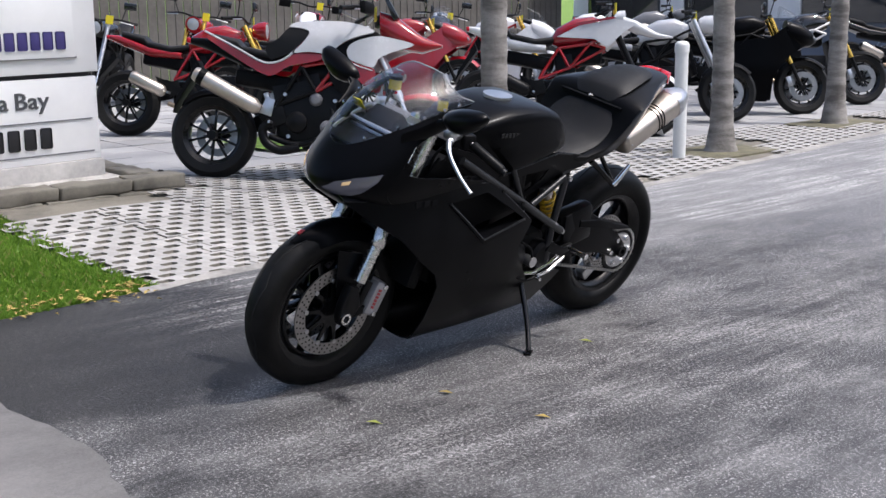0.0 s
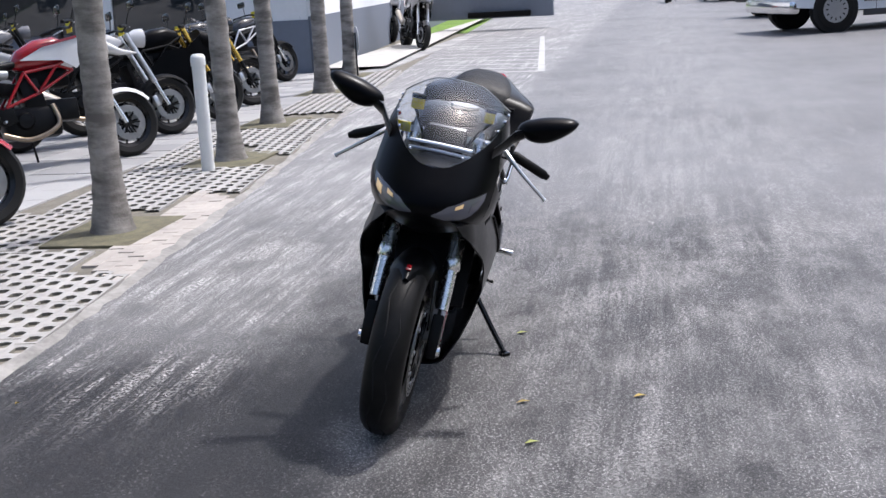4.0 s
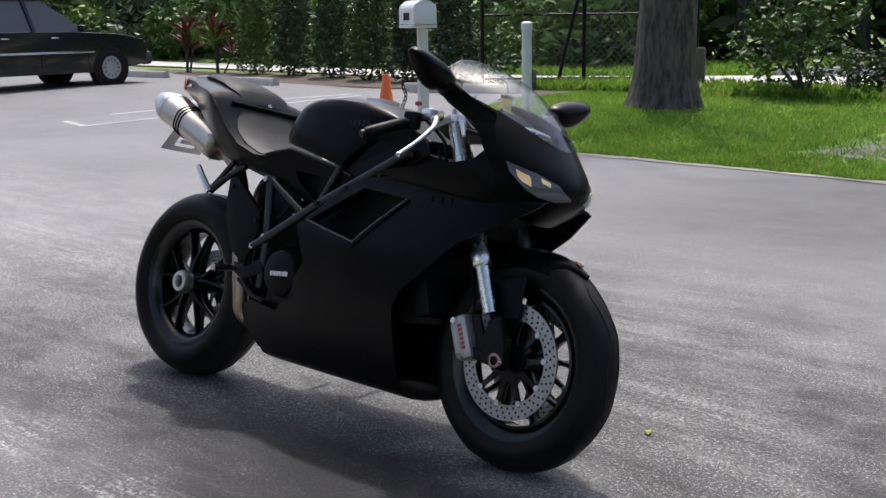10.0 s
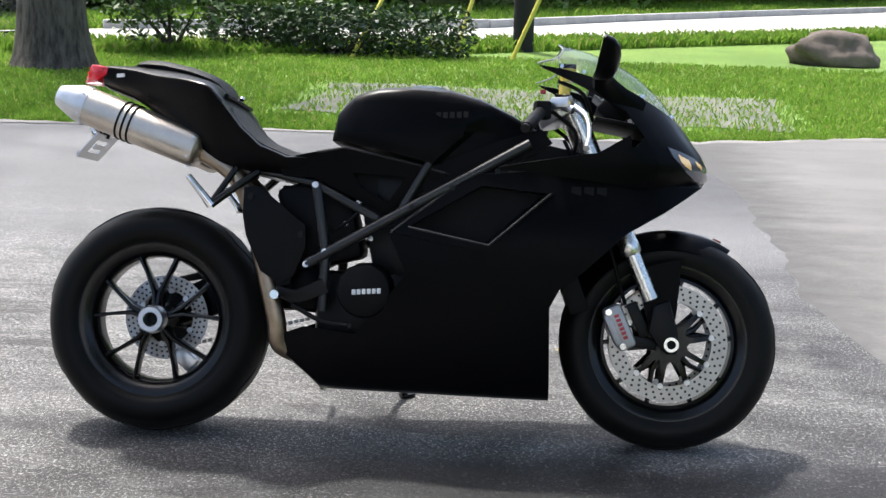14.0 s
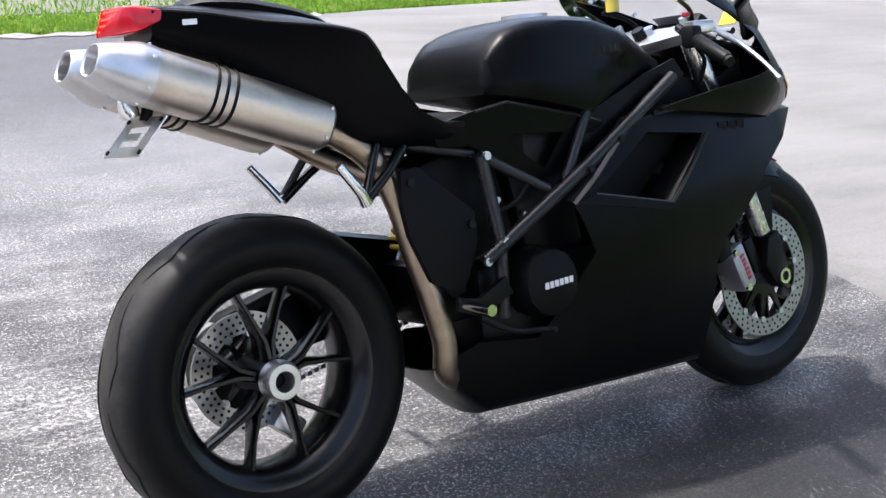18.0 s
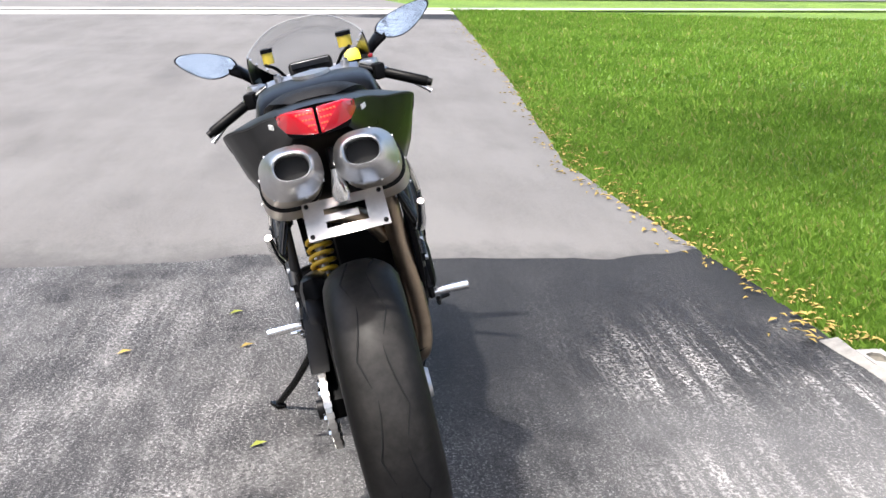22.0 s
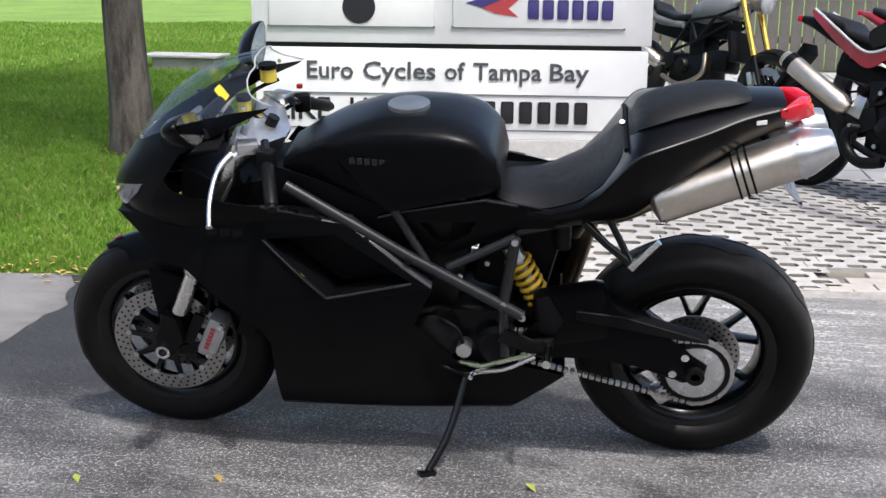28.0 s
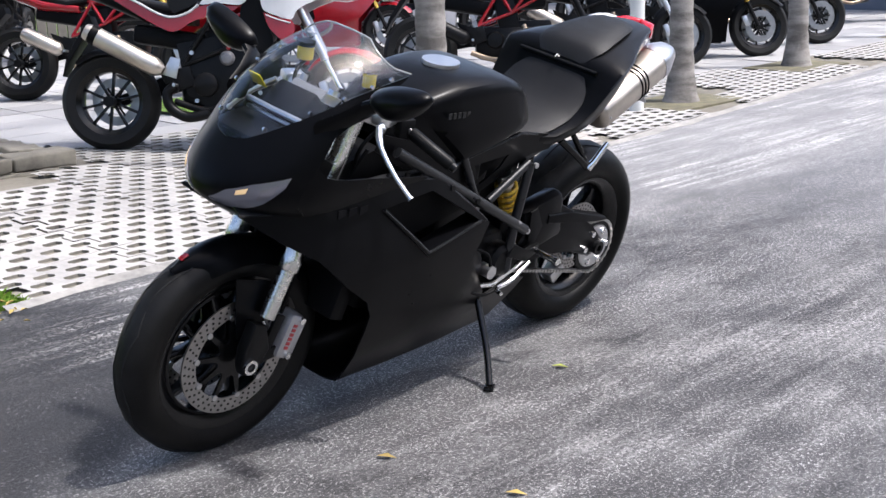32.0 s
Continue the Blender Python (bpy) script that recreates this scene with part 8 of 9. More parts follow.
            part("seat_nose", shell(round_off([(-0.30, 0.845), (-0.17, 0.895), (-0.08, 0.965), (-0.025, 1.035), (-0.06, 1.065), (-0.17, 1.075), (-0.24, 1.0), (-0.34, 0.935)]), lambda x, z: flank(x, z) - 0.004, s, 0.06, 0.012), seat_m, ob)
            part("panel_gap", shell(round_off([(0.46, 1.04), (0.36, 1.01), (0.26, 0.975), (0.18, 0.93), (0.12, 0.86), (0.13, 0.70), (0.22, 0.60), (0.32, 0.64), (0.28, 0.80), (0.26, 0.90), (0.31, 0.955), (0.48, 1.0)]), lambda x, z: flank(x, z) - 0.008, s, 0.05, 0.010), PLASTIC, ob)
            part("radiator_panel", shell(round_off([(0.25, 0.905), (0.275, 0.945), (0.33, 0.975), (0.47, 1.005), (0.60, 0.985), (0.73, 0.945), (0.58, 0.895), (0.48, 0.845), (0.44, 0.785), (0.35, 0.81), (0.27, 0.845)]), lambda x, z: flank(x, z) + 0.008, s, 0.05, 0.012), side, ob)
            part("radiator_band", shell(round_off([(0.265, 0.835), (0.35, 0.80), (0.445, 0.775), (0.455, 0.70), (0.44, 0.635), (0.39, 0.645), (0.30, 0.735)]), lambda x, z: flank(x, z) + 0.008, s, 0.05, 0.012), tank, ob)
            part("band_line", tube(bmesh.new(), [(x, s * (flank(x, z) + 0.010), z) for x, z in ((0.28, 0.818), (0.35, 0.788), (0.435, 0.762))], 0.004, 6), WHITEPAINT, ob)
            part("tail_panel", shell(round_off([(0.11, 0.875), (-0.02, 0.885), (-0.13, 0.885), (-0.20, 0.84), (-0.29, 0.815), (-0.38, 0.83), (-0.55, 0.925), (-0.80, 1.055), (-0.79, 1.02), (-0.60, 0.89), (-0.44, 0.79), (-0.33, 0.735), (-0.26, 0.745), (-0.16, 0.80), (0.04, 0.835)]), lambda x, z: flank(x, z) - 0.12 * max(0, -x - 0.5), s, 0.05, 0.010), tank, ob)
            part("tail_stripe", tube(bmesh.new(), smooth_path([(x, s * (flank(x, z) + 0.002 - 0.12 * max(0, -x - 0.5)), z) for x, z in ((-0.14, 0.893), (-0.20, 0.850), (-0.29, 0.824), (-0.38, 0.840), (-0.55, 0.935), (-0.80, 1.066))]), 0.008, 6), WHITEPAINT, ob)
            part("engine_shroud", shell([(-0.30, 0.66), (-0.05, 0.70), (0.30, 0.62), (0.38, 0.45), (0.28, 0.28), (-0.10, 0.24), (-0.24, 0.34)], lambda x, z: 0.150 - 0.10 * abs(z - 0.45), s, 0.06, 0.012), DARKM, ob)
            part("hand_guard", box(bmesh.new(), 0.05, 0.17, 0.09, Matrix.Translation((bx + 0.05, s * 0.35, bz)) @ Matrix.Rotation(s * 0.3, 4, "Z"), 0.02), PLASTIC, ob)
        rows_ = []
        for k in range(9):
            a = radians(35 + 95 * k / 8)
            rows_.append([(wr.x + (0.345 - 0.05 * u * u) * math.cos(a), 0.09 * u, wr.z + (0.345 - 0.05 * u * u) * math.sin(a)) for u in (-1, -0.5, 0, 0.5, 1)])
        bm = bmesh.new()
        loft(bm, rows_, closed=False)
        thicken(bm, 0.005, wr)
        part("wheel_hugger", bm, PLASTIC, ob)
        part("collector", tube(bmesh.new(), smooth_path([(-0.10, -0.17, 0.22), (-0.24, -0.18, 0.20), (-0.34, -0.18, 0.26), (-0.36, -0.18, 0.35), (-0.30, -0.18, 0.40)]), 0.033, 12), DARKM, ob)
        for q in ((-0.12, 0.40, 0.075), (0.10, 0.36, 0.05), (0.02, 0.56, 0.045)):
            part("casing", lathe(bmesh.new(), [(0, -0.185), (q[2] * 0.7, -0.182), (q[2], -0.168), (q[2] * 1.05, -0.14), (0, -0.14)], 18, Matrix.Translation((q[0], 0, q[1])), False), GREYPAINT if q[2] < 0.06 else DARKM, ob)
        for q in ((-0.20, 0.60), (0.16, 0.55), (0.22, 0.34), (-0.18, 0.30)):
            part("engine_bolt", disc(bmesh.new(), 0.014, -0.165, -0.15, 8, Matrix.Translation((q[0], 0, q[1]))), ALU, ob)
        part("heel_guard", plate(bmesh.new(), [(-0.30, 0.44), (-0.27, 0.56), (-0.33, 0.58), (-0.39, 0.47)], -0.178, -0.170, bevel=0.002), ALU, ob)
        part("silencer_band", tube(bmesh.new(), [c0.lerp(c1, 0.84), c0.lerp(c1, 0.93)], 0.0615, 16), PLASTIC, sil)
        body(ob, "beak", [(0.92, 0.03, 0.94, 0.96), (0.78, 0.10, 0.90, 1.02), (0.60, 0.15, 0.92, 1.16), (0.48, 0.12, 1.02, 1.20)], tank)
        part("screen", plate(bmesh.new(), [(0.62, 1.14), (0.50, 1.36), (0.48, 1.36), (0.58, 1.12)], -0.14, 0.14, bevel=0.003), BLACKGLOSS, ob)
        part("skid_plate", box(bmesh.new(), 0.40, 0.20, 0.12, Matrix.Translation((0.10, 0, 0.26)), 0.03), PLASTIC, ob)
    if style == "hyper":
        body(ob, "beak", [(0.95, 0.02, 0.90, 0.915), (0.80, 0.08, 0.90, 0.95), (0.62, 0.12, 0.94, 1.06), (0.50, 0.09, 1.0, 1.10)], beak or side)
        for s in (1, -1):
            part("tank_panel", shell([(-0.10, 0.90), (0.10, 1.0), (0.42, 1.06), (0.62, 1.02), (0.46, 0.90), (0.36, 0.80), (0.24, 0.88)], lambda x, z: 0.175, s, 0.07, 0.01), side, ob)
            part("tank_stripe", shell([(-0.02, 0.985), (0.12, 1.03), (0.40, 1.08), (0.44, 1.065), (0.12, 1.005)], lambda x, z: 0.184, s, 0.09, 0.006), tank, ob)
            part("hand_guard", box(bmesh.new(), 0.02, 0.16, 0.10, Matrix.Translation((bx + 0.03, s * 0.36, bz)), 0.008), PLASTIC, ob)
    return ob


U = (-0.69, 0.724)


def at(fx, fy, w=1.52):
    return (fx, fy), (fx - U[0] * w, fy - U[1] * w)


parked_bike((-2.62, -3.33), (-1.50, -4.45), "tall red and white adventure motorcycle with side-mounted silencer", REDPAINT, "adventure", REDPAINT, WHITEPAINT, fork=ALU)
parked_bike((-5.72, -3.78), (-4.72, -4.92), "white, red and black supermoto with a red trellis frame", REDPAINT, "hyper", REDPAINT, WHITEPAINT, fork=DARKM, can=DARKM)
parked_bike(*at(-7.20, -4.00), "white naked motorcycle with bright forks", WHITEPAINT, "naked", DARKM, None, ALU)
parked_bike(*at(-8.35, -3.88), "matt black sports motorcycle with gold forks", MATT, "super", DARKM, MATT, FORKGOLD)
parked_bike(*at(-9.75, -4.00), "black naked motorcycle with gold forks and a yellow tag", BLACKGLOSS, "naked", ALU, None, FORKGOLD)
parked_bike((-13.30, -4.66), (-11.95, -5.50), "black muscle cruiser with a bright trellis frame", BLACKGLOSS, "cruiser", ALU, None, DARKM)
parked_bike((-1.55, -7.15), (-0.45, -8.25), "grey naked motorcycle with gold forks behind the sign", GREYPAINT, "naked", DARKM, None, FORKGOLD)
parked_bike((-3.45, -6.35), (-2.35, -7.45), "red naked motorcycle in the back row", REDPAINT, "naked", REDPAINT, None, FORKGOLD)
parked_bike(*at(-4.75, -6.75), "red and black sports motorcycle in the back row", REDPAINT, "super", DARKM, BLACKGLOSS, DARKM)
parked_bike(*at(-6.35, -7.1), "bright red fully faired sports motorcycle", REDPAINT, "super", REDPAINT, REDPAINT, FORKGOLD)
parked_bike(*at(-7.9, -7.2), "white fully faired sports motorcycle with red frame", WHITEPAINT, "super", REDPAINT, WHITEPAINT, FORKGOLD)
parked_bike(*at(-9.5, -7.1), "white and black naked motorcycle in the back row", WHITEPAINT, "naked", DARKM, None, ALU)
parked_bike(*at(-11.0, -7.3), "dark grey naked motorcycle near the showroom", GREYPAINT, "naked", DARKM, None, DARKM)
parked_bike((-3.1, -10.0), (-4.1, -11.1), "black naked motorcycle with twin bright silencers by the fence", BLACKGLOSS, "naked", DARKM, None, ALU)
parked_bike((-4.5, -10.2), (-5.5, -11.3), "red naked motorcycle by the fence", REDPAINT, "naked", REDPAINT, None, FORKGOLD)
parked_bike((-6.3, -10.3), (-7.3, -11.4), "red and white naked motorcycle by the fence", REDPAINT, "hyper", DARKM, WHITEPAINT, fork=DARKM)
parked_bike((-8.6, -10.2), (-9.6, -11.3), "black touring motorcycle by the fence", BLACKGLOSS, "super", DARKM, BLACKGLOSS, ALU)
parked_bike((-19.6, -3.85), (-20.95, -4.45), "black adventure motorcycle with side cases", BLACKGLOSS, "adventure", DARKM, GREYPAINT, ALU, tagged_y=False)
parked_bike((-23.0, -5.2), (-24.4, -5.6), "white naked motorcycle on the showroom walk", WHITEPAINT, "naked", DARKM, None, ALU, tagged_y=False)
parked_bike((-25.6, -5.5), (-27.0, -5.8), "red sports motorcycle on the showroom walk", REDPAINT, "super", REDPAINT, REDPAINT, ALU, tagged_y=False)
parked_bike((-42.0, 1.0), (-43.4, 1.1), "dark motorcycle parked across the lot", BLACKGLOSS, "naked", DARKM, None, ALU, tagged_y=False)
parked_bike((-42.6, 2.4), (-44.0, 2.6), "dark motorcycle parked across the lot", GREYPAINT, "naked", DARKM, None, ALU, tagged_y=False)
sheet("ground_turf_strip", LAWN, [[(x, -5.2), (x, -6.2)] for x in (-2.6, -4.0)], "small patch of bright turf behind the machines", 0.03)

# ---- cars ----
CARBLACK = worn("black_car_paint", (0.012, 0.013, 0.015), 0.2, spread=0.1, Coat_Weight=0.35, Coat_Roughness=0.05)
CARWHITE = worn("white_van_paint", (0.72, 0.74, 0.76), 0.22, spread=0.05, Coat_Weight=0.6, Coat_Roughness=0.05)
CARRED = worn("red_car_paint", (0.42, 0.02, 0.025), 0.2, spread=0.1, Coat_Weight=0.7)
CARGREY = worn("dark_grey_car_paint", (0.04, 0.042, 0.046), 0.2, spread=0.1, Coat_Weight=0.7)
TRIMG = worn("grey_rubber_trim", (0.05, 0.05, 0.052), 0.6, spread=0.2)
HUB = worn("silver_hubcap", (0.52, 0.53, 0.54), 0.35, 0.7, spread=0.12)


def car(name, m, paint, prof, cabin, width, wheels, wr, label, hood_line, chrome=True, front_lamp=True, hubs=HUB):
    """A car lofted across y: prof is the side outline of the lower body, cabin that of the glasshouse (x forward, z up)."""
    ob = thing(name, m, label, "car" if name != "van" else "van")
    hw = width / 2
    bm = bmesh.new()
    n = len(prof)
    cxm = sum(p[0] for p in prof) / n

    def ring(y, k, dz=0.0):
        return [(cxm + (x - cxm) * k, y, z + dz * (z - 0.5)) for x, z in prof]

    loft(bm, [ring(-hw, 0.965, -0.02), ring(-hw + 0.03, 0.985), ring(-hw + 0.10, 1.0), ring(hw - 0.10, 1.0), ring(hw - 0.03, 0.985), ring(hw, 0.965, -0.02)])
    bmesh.ops.recalc_face_normals(bm, faces=bm.faces[:])
    part("body", bm, paint, ob, "", 35)
    bm = bmesh.new()
    zc = min(z for _, z in cabin)
    zt = max(z for _, z in cabin)

    def cring(s, inset):
        return [(x, s * (hw - 0.06 - inset * 0.22 * (z - zc) / (zt - zc)), z) for x, z in cabin]

    loft(bm, [cring(-1, 1), cring(1, 1)])
    bmesh.ops.recalc_face_normals(bm, faces=bm.faces[:])
    part("glasshouse", bm, GLASSD, ob, "dark tinted windows")
    top = [p for p in cabin if p[1] > zt - 0.08]
    x0, x1 = min(p[0] for p in top), max(p[0] for p in top)
    part("roof", box(bmesh.new(), x1 - x0 + 0.05, width - 0.52, 0.05, Matrix.Translation(((x0 + x1) / 2, 0, zt + 0.015)), 0.02), paint, ob)
    for s in (1, -1):
        for x in hood_line["pillars"]:
            za = lerp(x, [p[0] for p in sorted(cabin)], [p[1] for p in sorted(cabin)])
            part("pillar", tube(bmesh.new(), [(x, s * (hw - 0.055), zc), (x - 0.05, s * (hw - 0.27), zt)], 0.035, 6), paint, ob)
        part("side_trim", box(bmesh.new(), hood_line["trim"][1] - hood_line["trim"][0], 0.02, 0.035, Matrix.Translation(((hood_line["trim"][0] + hood_line["trim"][1]) / 2, s * (hw + 0.005), hood_line["trim"][2])), 0.006), CHROME if chrome else TRIMG, ob)
        part("sill", box(bmesh.new(), hood_line["trim"][1] - hood_line["trim"][0], 0.02, 0.17, Matrix.Translation(((hood_line["trim"][0] + hood_line["trim"][1]) / 2, s * (hw - 0.012), 0.33)), 0.006), TRIMG, ob)
        for x in hood_line["handles"]:
            part("door_handle", box(bmesh.new(), 0.16, 0.03, 0.025, Matrix.Translation((x, s * (hw + 0.01), zc - 0.09)), 0.006), CHROME, ob)
        for x in hood_line["gaps"]:
            part("door_gap", box(bmesh.new(), 0.008, 0.006, zc - 0.36, Matrix.Translation((x, s * (hw + 0.001), (zc + 0.34) / 2))), GROOVE, ob)
        part("mirror", box(bmesh.new(), 0.10, 0.18, 0.12, Matrix.Translation((hood_line["mirror"], s * (hw + 0.07), zc + 0.06)), 0.03), paint, ob)
        for x in wheels:
            arch = part("wheel_arch", disc(bmesh.new(), wr + 0.055, s * (hw - 0.16), s * (hw + 0.004), 32, Matrix.Translation((x, 0, wr))), GROOVE, ob)
            w = part("wheel", lathe(bmesh.new(), [(wr * 0.62, s * (hw - 0.20)), (wr - 0.02, s * (hw - 0.20)), (wr, s * (hw - 0.17)), (wr, s * (hw - 0.02)), (wr - 0.03, s * (hw + 0.012)), (wr * 0.66, s * (hw + 0.014)), (wr * 0.62, s * (hw - 0.0))], 40, Matrix.Translation((x, 0, wr))), RUBBERP, ob)
            hub = part("hubcap", lathe(bmesh.new(), [(0, s * (hw + 0.022)), (wr * 0.2, s * (hw + 0.020)), (wr * 0.5, s * (hw + 0.008)), (wr * 0.63, s * (hw + 0.010)), (wr * 0.63, s * (hw - 0.02)), (0, s * (hw - 0.02))], 36, Matrix.Translation((x, 0, wr)), False), hubs, w)
            for k in range(12):
                a = 2 * math.pi * k / 12
                part("hub_slot", box(bmesh.new(), wr * 0.13, 0.004, wr * 0.055, Matrix.Translation((x + wr * 0.46 * math.cos(a), s * (hw + 0.0135), wr + wr * 0.46 * math.sin(a))) @ Matrix.Rotation(-a, 4, "Y")), GROOVE, hub)
    xs = [p[0] for p in prof]
    xf, xr = max(xs), min(xs)
    for s in (1, -1):
        part("headlamp", box(bmesh.new(), 0.10, 0.34, 0.16, Matrix.Translation((xf - 0.09, s * (hw - 0.25), hood_line["lamp"])), 0.03), CARLAMP, ob)
        part("indicator", box(bmesh.new(), 0.12, 0.05, 0.14, Matrix.Translation((xf - 0.14, s * (hw - 0.045), hood_line["lamp"])), 0.02), AMBER, ob)
        part("tail_lamp", box(bmesh.new(), 0.10, 0.24, 0.20, Matrix.Translation((xr + 0.055, s * (hw - 0.15), hood_line["tail"])), 0.02), REDLENS, ob)
    part("front_bumper", box(bmesh.new(), 0.22, width - 0.02, 0.24, Matrix.Translation((xf - 0.05, 0, 0.46)), 0.05), hood_line["bumper"], ob)
    part("rear_bumper", box(bmesh.new(), 0.22, width - 0.02, 0.24, Matrix.Translation((xr + 0.05, 0, 0.46)), 0.05), TRIMG, ob)
    part("grille", box(bmesh.new(), 0.05, 0.75, 0.20, Matrix.Translation((xf - 0.015, 0, hood_line["lamp"])), 0.02), CHROME if chrome else TRIMG, ob)
    for k in range(4):
        part("grille_slot", box(bmesh.new(), 0.014, 0.135, 0.13, Matrix.Translation((xf + 0.006, -0.27 + 0.18 * k, hood_line["lamp"])), 0.004), GROOVE, ob)
    part("plate_bar", box(bmesh.new(), 0.02, 0.32, 0.14, Matrix.Translation((xr + 0.0, 0, hood_line["tail"] - 0.04)), 0.004), WHITELETTER, ob)
    return ob


# estate car, nose to the planting bed
wx, wy, wa = -17.25, 7.48, math.atan2(0.992, -0.123)
P_EST = [(-2.36, 0.42), (-2.40, 0.62), (-2.36, 0.94), (-2.20, 0.97), (0.62, 0.95), (1.60, 0.90), (2.12, 0.80), (2.20, 0.62), (2.16, 0.36), (1.0, 0.24), (-1.0, 0.24), (-2.0, 0.30)]
C_EST = [(-2.26, 0.95), (-1.92, 1.40), (-1.80, 1.46), (0.05, 1.47), (0.22, 1.42), (0.92, 0.94)]
car("estate_car", Matrix.Translation((wx, wy, rise(wx, wy))) @ Matrix.Rotation(wa, 4, "Z"), CARBLACK, P_EST, C_EST, 1.74, (1.33, -1.42), 0.315, "black estate car parked against a wheel stop",
    {"pillars": (-1.05, -0.15), "trim": (-1.05, 1.0, 0.60), "handles": (-0.75, 0.20), "gaps": (-1.0, -0.08, 0.86), "mirror": 0.72, "lamp": 0.70, "tail": 0.78, "bumper": TRIMG})
# white van behind it
P_VAN = [(-2.9, 0.50), (-2.95, 0.80), (-2.95, 1.22), (1.55, 1.22), (2.42, 1.16), (2.62, 1.05), (2.70, 0.80), (2.68, 0.45), (1.5, 0.36), (-1.2, 0.36)]
C_VAN = [(-2.9, 1.20), (-2.88, 2.60), (-2.7, 2.68), (0.65, 2.66), (0.95, 2.45), (1.70, 1.20)]
va = math.atan2(-0.943, 0.334)
vx, vy = -19.4 - 1.85 * math.cos(va) + 0.95 * math.sin(va), 4.0 - 1.85 * math.sin(va) - 0.95 * math.cos(va)
van = car("van", Matrix.Translation((vx, vy, rise(vx, vy))) @ Matrix.Rotation(va, 4, "Z"), CARWHITE, P_VAN, C_VAN, 2.02, (1.85, -1.75), 0.39, "tall white cargo van with a chrome bumper",
    {"pillars": (-0.4, 0.6), "trim": (-1.2, 1.3, 0.52), "handles": (0.2,), "gaps": (-0.05, 1.05), "mirror": 1.25, "lamp": 0.98, "tail": 1.0, "bumper": CHROME})
for s in (1, -1):
    part("cargo_side", box(bmesh.new(), 3.0, 0.05, 1.45, Matrix.Translation((-1.42, s * 0.915, 1.92)) @ Matrix.Rotation(radians(s * 8), 4, "X"), 0.01), CARWHITE, van)
# dark pickup, dark crossover and red car further off
ta = math.atan2(-0.72, 0.69)
car("pickup", Matrix.Translation((-28.6, 5.3, rise(-28.6, 5.3))) @ Matrix.Rotation(ta, 4, "Z"), CARBLACK, P_VAN, [(-0.9, 1.20), (-0.75, 1.72), (-0.6, 1.78), (0.5, 1.78), (0.7, 1.72), (1.45, 1.20)], 1.98, (1.85, -1.75), 0.39, "dark pickup parked beyond the van",
    {"pillars": (-0.2,), "trim": (-1.2, 1.3, 0.52), "handles": (0.1,), "gaps": (-0.35, 0.95), "mirror": 1.05, "lamp": 0.98, "tail": 1.0, "bumper": TRIMG})
car("crossover", Matrix.Translation((-42.0, 4.6, rise(-42.0, 4.6))) @ Matrix.Rotation(math.atan2(-0.95, 0.25), 4, "Z"), CARGREY, P_EST, [(-2.2, 0.95), (-1.85, 1.52), (-1.6, 1.60), (0.1, 1.60), (0.3, 1.52), (1.05, 0.94)], 1.80, (1.33, -1.35), 0.335, "dark grey crossover parked across the lot",
    {"pillars": (-0.95, -0.05), "trim": (-1.0, 0.95, 0.55), "handles": (-0.7, 0.25), "gaps": (-0.95, -0.02, 0.9), "mirror": 0.8, "lamp": 0.74, "tail": 0.9, "bumper": CARGREY}, chrome=False)
car("hatchback", Matrix.Translation((-52.0, 0.4, rise(-52.0, 0.4))) @ Matrix.Rotation(math.atan2(0.95, 0.2), 4, "Z"), CARRED, P_EST, [(-2.1, 0.95), (-1.75, 1.36), (-1.5, 1.44), (0.1, 1.44), (0.3, 1.38), (1.0, 0.94)], 1.74, (1.33, -1.35), 0.31, "red car parked at the lot's far end",
    {"pillars": (-0.95, -0.05), "trim": (-1.0, 0.95, 0.55), "handles": (-0.7, 0.25), "gaps": (-0.95, -0.02, 0.9), "mirror": 0.8, "lamp": 0.70, "tail": 0.8, "bumper": CARRED}, chrome=False)

# ---- grass blades, fallen leaves ----
BLADE = mat("grass_blade", (0.12, 0.22, 0.02), 0.55, spec=0.3)
gb = BLADE.node_tree.nodes.new("ShaderNodeNewGeometry")
b_n = noise_tex(BLADE, 0.8, 4, 0.6)
to(BLADE, "Base Color", mix(BLADE, ramp(BLADE, b_n, (0.36, 0.0), (0.64, 1.0)), ramp(BLADE, gb.outputs["Random Per Island"], (0.0, (0.13, 0.245, 0.032)), (0.85, (0.23, 0.38, 0.052)), (1.0, (0.38, 0.36, 0.14))), ramp(BLADE, gb.outputs["Random Per Island"], (0.0, (0.18, 0.315, 0.043)), (0.85, (0.31, 0.48, 0.080)), (1.0, (0.46, 0.42, 0.16)))))

# thin blades let light through
b_tr, b_mx, b_nd, b_ln = BLADE.node_tree.nodes.new("ShaderNodeBsdfTranslucent"), BLADE.node_tree.nodes.new("ShaderNodeMixShader"), BLADE.node_tree.nodes, BLADE.node_tree.links
b_mx.inputs[0].default_value = 0.5
b_ln.new(b_nd["Principled BSDF"].inputs["Base Color"].links[0].from_socket, b_tr.inputs[0])
b_ln.new(b_nd["Principled BSDF"].outputs[0], b_mx.inputs[1])
b_ln.new(b_tr.outputs[0], b_mx.inputs[2])
b_ln.new(b_mx.outputs[0], b_nd["Material Output"].inputs[0])


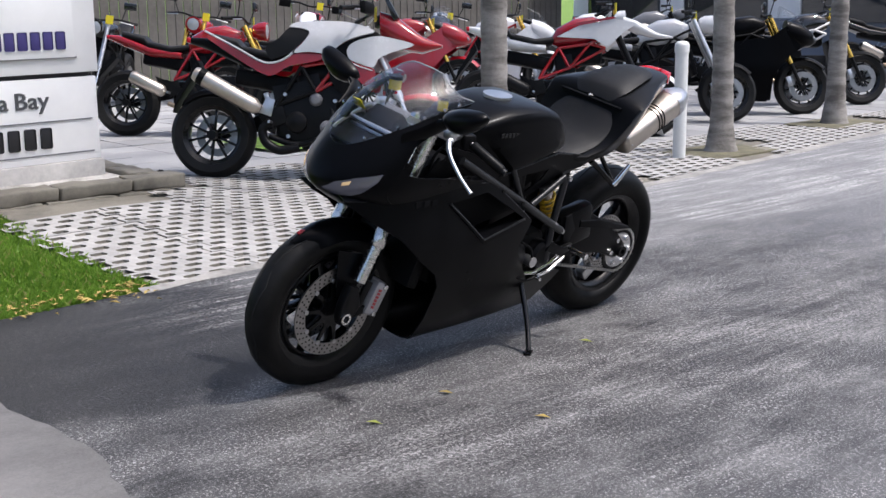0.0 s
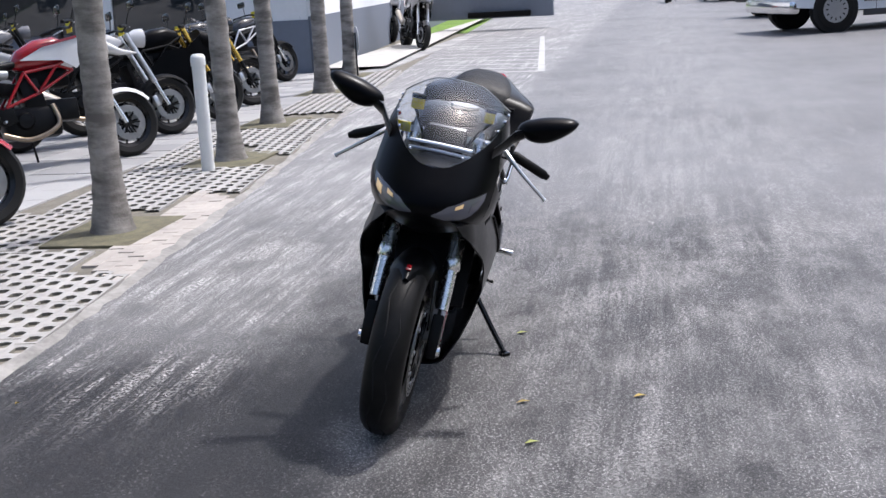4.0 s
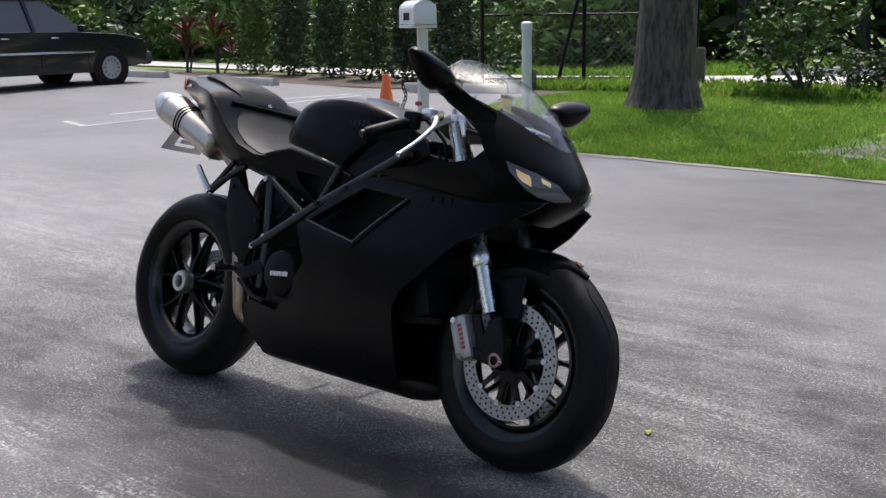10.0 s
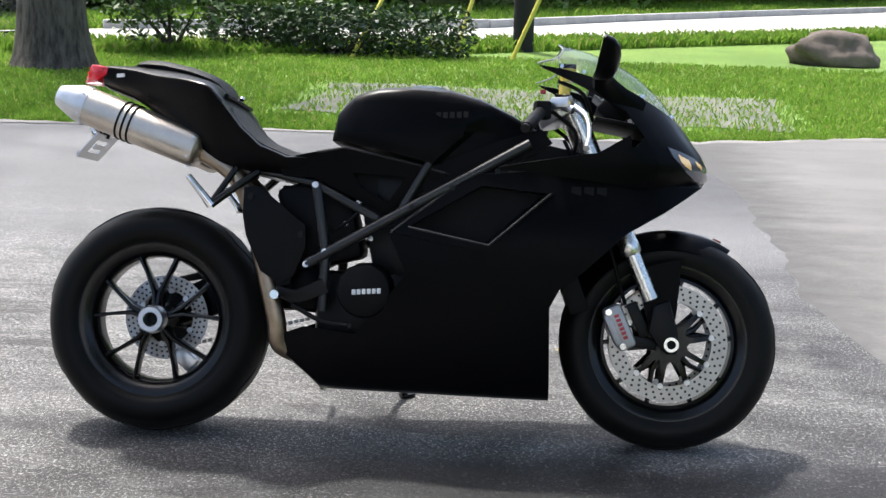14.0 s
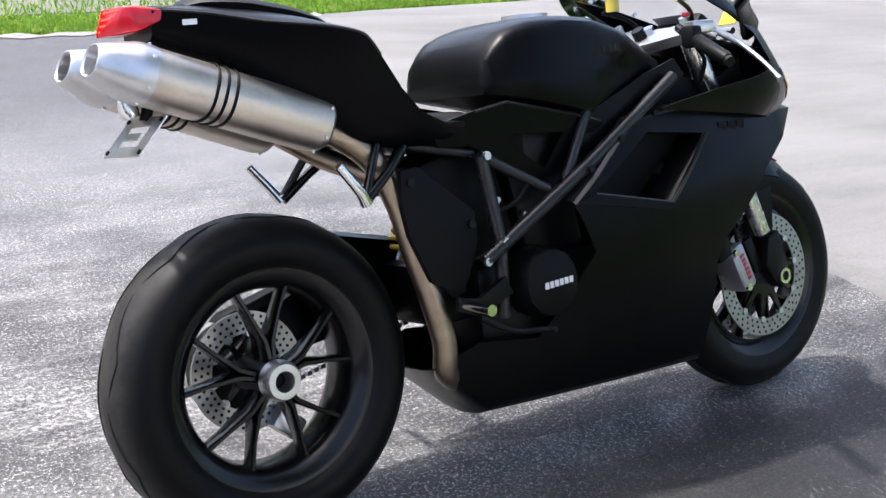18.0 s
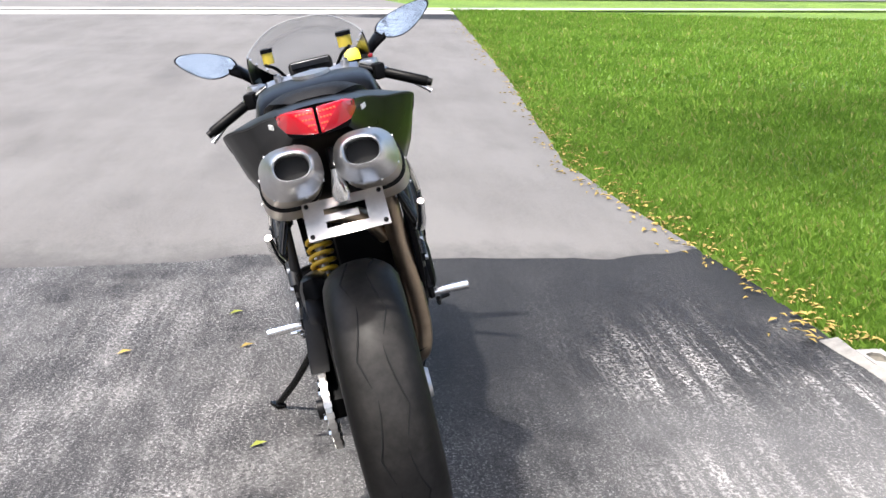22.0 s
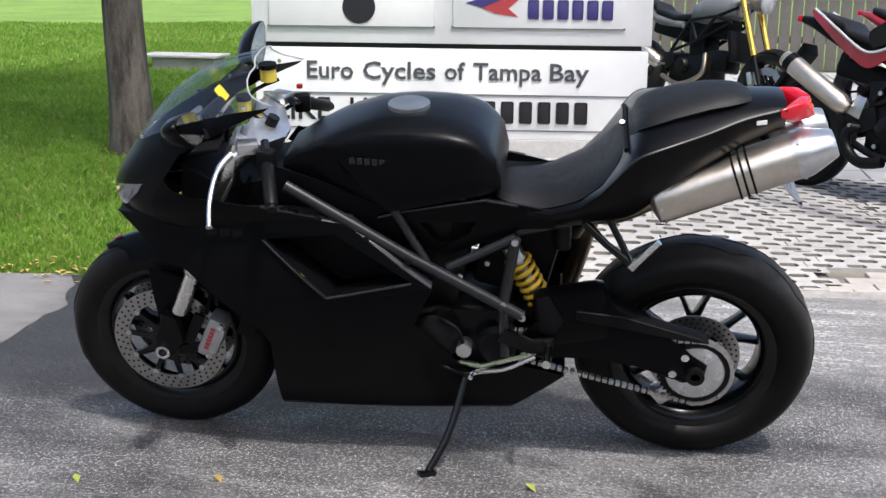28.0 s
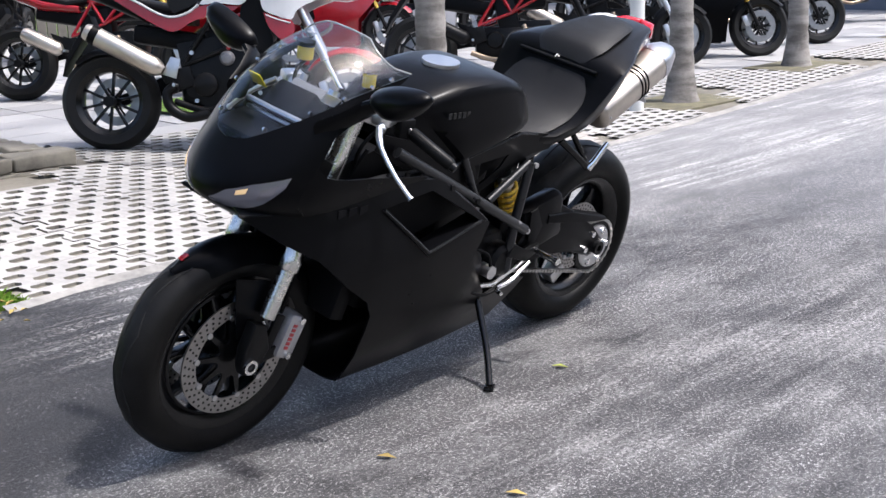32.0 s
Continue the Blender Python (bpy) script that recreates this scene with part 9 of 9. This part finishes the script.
def blades(name, pts, label, lo, hi, seed, width=0.005):
    rg = np.random.RandomState(seed)
    n = len(pts)
    p = np.array([(x, y, rise(x, y) - 0.03) for x, y in pts])
    a = rg.rand(n) * 2 * np.pi
    h = lo + (hi - lo) * rg.rand(n) ** 1.3
    w = width * (0.7 + 0.6 * rg.rand(n))
    lean = 0.15 + 0.55 * rg.rand(n)
    side = np.stack([-np.sin(a), np.cos(a), 0 * a], 1) * w[:, None]
    out = np.stack([np.cos(a), np.sin(a), 0 * a], 1)
    up = np.array([0, 0, 1.0])
    mid = p + up * (0.6 * h)[:, None] + out * (0.25 * h * lean)[:, None]
    tip = p + up * h[:, None] * (1 - 0.25 * lean)[:, None] + out * (h * lean)[:, None]
    V = np.stack([p - side, p + side, mid + side * 0.8, tip, mid - side * 0.8], 1).reshape(-1, 3)
    F = [(5 * i, 5 * i + 1, 5 * i + 2, 5 * i + 3, 5 * i + 4) for i in range(n)]
    me = bpy.data.meshes.new(name)
    me.from_pydata(V.tolist(), [], F)
    me.materials.append(BLADE)
    return tagged(new(name, me), label, "grass", kind="stuff")


rg = np.random.RandomState(5)


def scatter(n, x0, x1, ylo, yhi, bias=1.0):
    xs = x0 + (x1 - x0) * rg.rand(n) ** bias
    us = rg.rand(n) ** 1.5
    return [(x, ylo(x) + (yhi(x) - ylo(x)) * u) for x, u in zip(xs, us)]


def in_bed(x, y):
    return -0.85 < x < 2.1 and y < -3.65


pts = [q for q in scatter(90000, 0.45, 7.0, lambda x: south(x) - 0.02 + 0.04 * math.sin(7 * x) * math.sin(2.3 * x), lambda x: -7.0, 1.2) if not in_bed(*q) and (q[0] > 0.45)]
blades("grass_lawn_near", pts, "long bright green lawn grass beside the drive", 0.028, 0.066, 1, 0.0042)
pts = scatter(100000, 5.0, 18.5, lambda x: south(x), lambda x: -22.0, 1.0) + scatter(45000, -0.5, 6.5, lambda x: -5.6, lambda x: -15.0, 1.0)
blades("grass_lawn_street", pts, "bright green lawn grass towards the street", 0.04, 0.09, 2, 0.008)


def north_edge(x):
    return lerp(x, [p[0] for p in NORTH[5:]], [p[1] for p in NORTH[5:]])


pts = [(x, y) for x, y in scatter(90000, -5.6, 8.0, lambda x: north_edge(x) + 0.10 + 0.05 * math.sin(5 * x), lambda x: 12.6) if not (-2.3 < x < 2.4 and 6.8 < y < 9.3 and rg.rand() < 0.72)]
pts += [(x, y) for x, y in scatter(12000, -7.5, -5.3, lambda x: 7.2 + 1.9 * max(0, -6.4 - x), lambda x: 12.0)]
blades("grass_lawn_far_side", pts, "patchy green lawn grass across the drive", 0.035, 0.075, 3, 0.006)
pts = scatter(16000, 6, 16, lambda x: north_edge(x) + 0.1, lambda x: 20)
pts += [(x, y) for x, y in scatter(14000, -9, 8, lambda x: lerp(x, [q[0] for q in LOWE], [q[1] for q in LOWE]) - 1.6, lambda x: lerp(x, [q[0] for q in LOWE], [q[1] for q in LOWE]) - 0.05)]
pts += [(x, y) for x, y in scatter(22000, -14, 10, lambda x: lerp(x, [q[0] for q in HIGE], [q[1] for q in HIGE]) + 0.2, lambda x: lerp(x, [q[0] for q in HIGE], [q[1] for q in HIGE]) + 7)]
blades("grass_verge", pts, "tall green verge grass along the path", 0.08, 0.22, 4, 0.014)

DRYLEAF = worn("dry_yellow_leaf", (0.34, 0.25, 0.07), 0.8, spread=0.5, scale=9, world=True)
GREENLEAF = worn("yellow_green_leaf", (0.27, 0.30, 0.05), 0.6, spread=0.2)


def litter(name, pts, size, material, label):
    V, F = [], []
    for k, (x, y) in enumerate(pts):
        a = random.Random(k).uniform(0, 6.28)
        s = size * random.Random(k + 9).uniform(0.6, 1.3)
        z = rise(x, y) + (0.012 if len(pts) > 1 else 0.003)
        c, q = math.cos(a) * s, math.sin(a) * s
        i = len(V)
        V += [(x - c, y - q, z), (x + q * 0.4, y - c * 0.4, z + 0.008), (x + c, y + q, z + 0.004), (x - q * 0.4, y + c * 0.4, z + 0.009)]
        F += [(i, i + 1, i + 2), (i, i + 2, i + 3)]
    me = bpy.data.meshes.new(name)
    me.from_pydata(V, [], F)
    me.materials.append(material)
    return tagged(new(name, me), label, "leaves", kind="stuff")


pts = []
for k in range(900):
    x = 0.5 + 16 * rg.rand() ** 1.4
    pts.append((x, south(x) - 0.04 + rg.normal() * 0.09))
litter("fallen_leaves", pts, 0.022, DRYLEAF, "dry yellow leaves along the lawn's edge")
for k, (x, y) in enumerate(((-0.32, 0.325), (0.41, 0.805), (0.477, 0.418), (0.835, 0.485))):
    ob = litter("leaf", [(0, 0)], 0.030, GREENLEAF if k % 3 == 0 else DRYLEAF, "small yellow-green leaf fallen on the asphalt")
    ob.location = (x, y, 0.0)
    tagged(ob, category="leaf", group="fallen leaves on the drive", kind="thing")
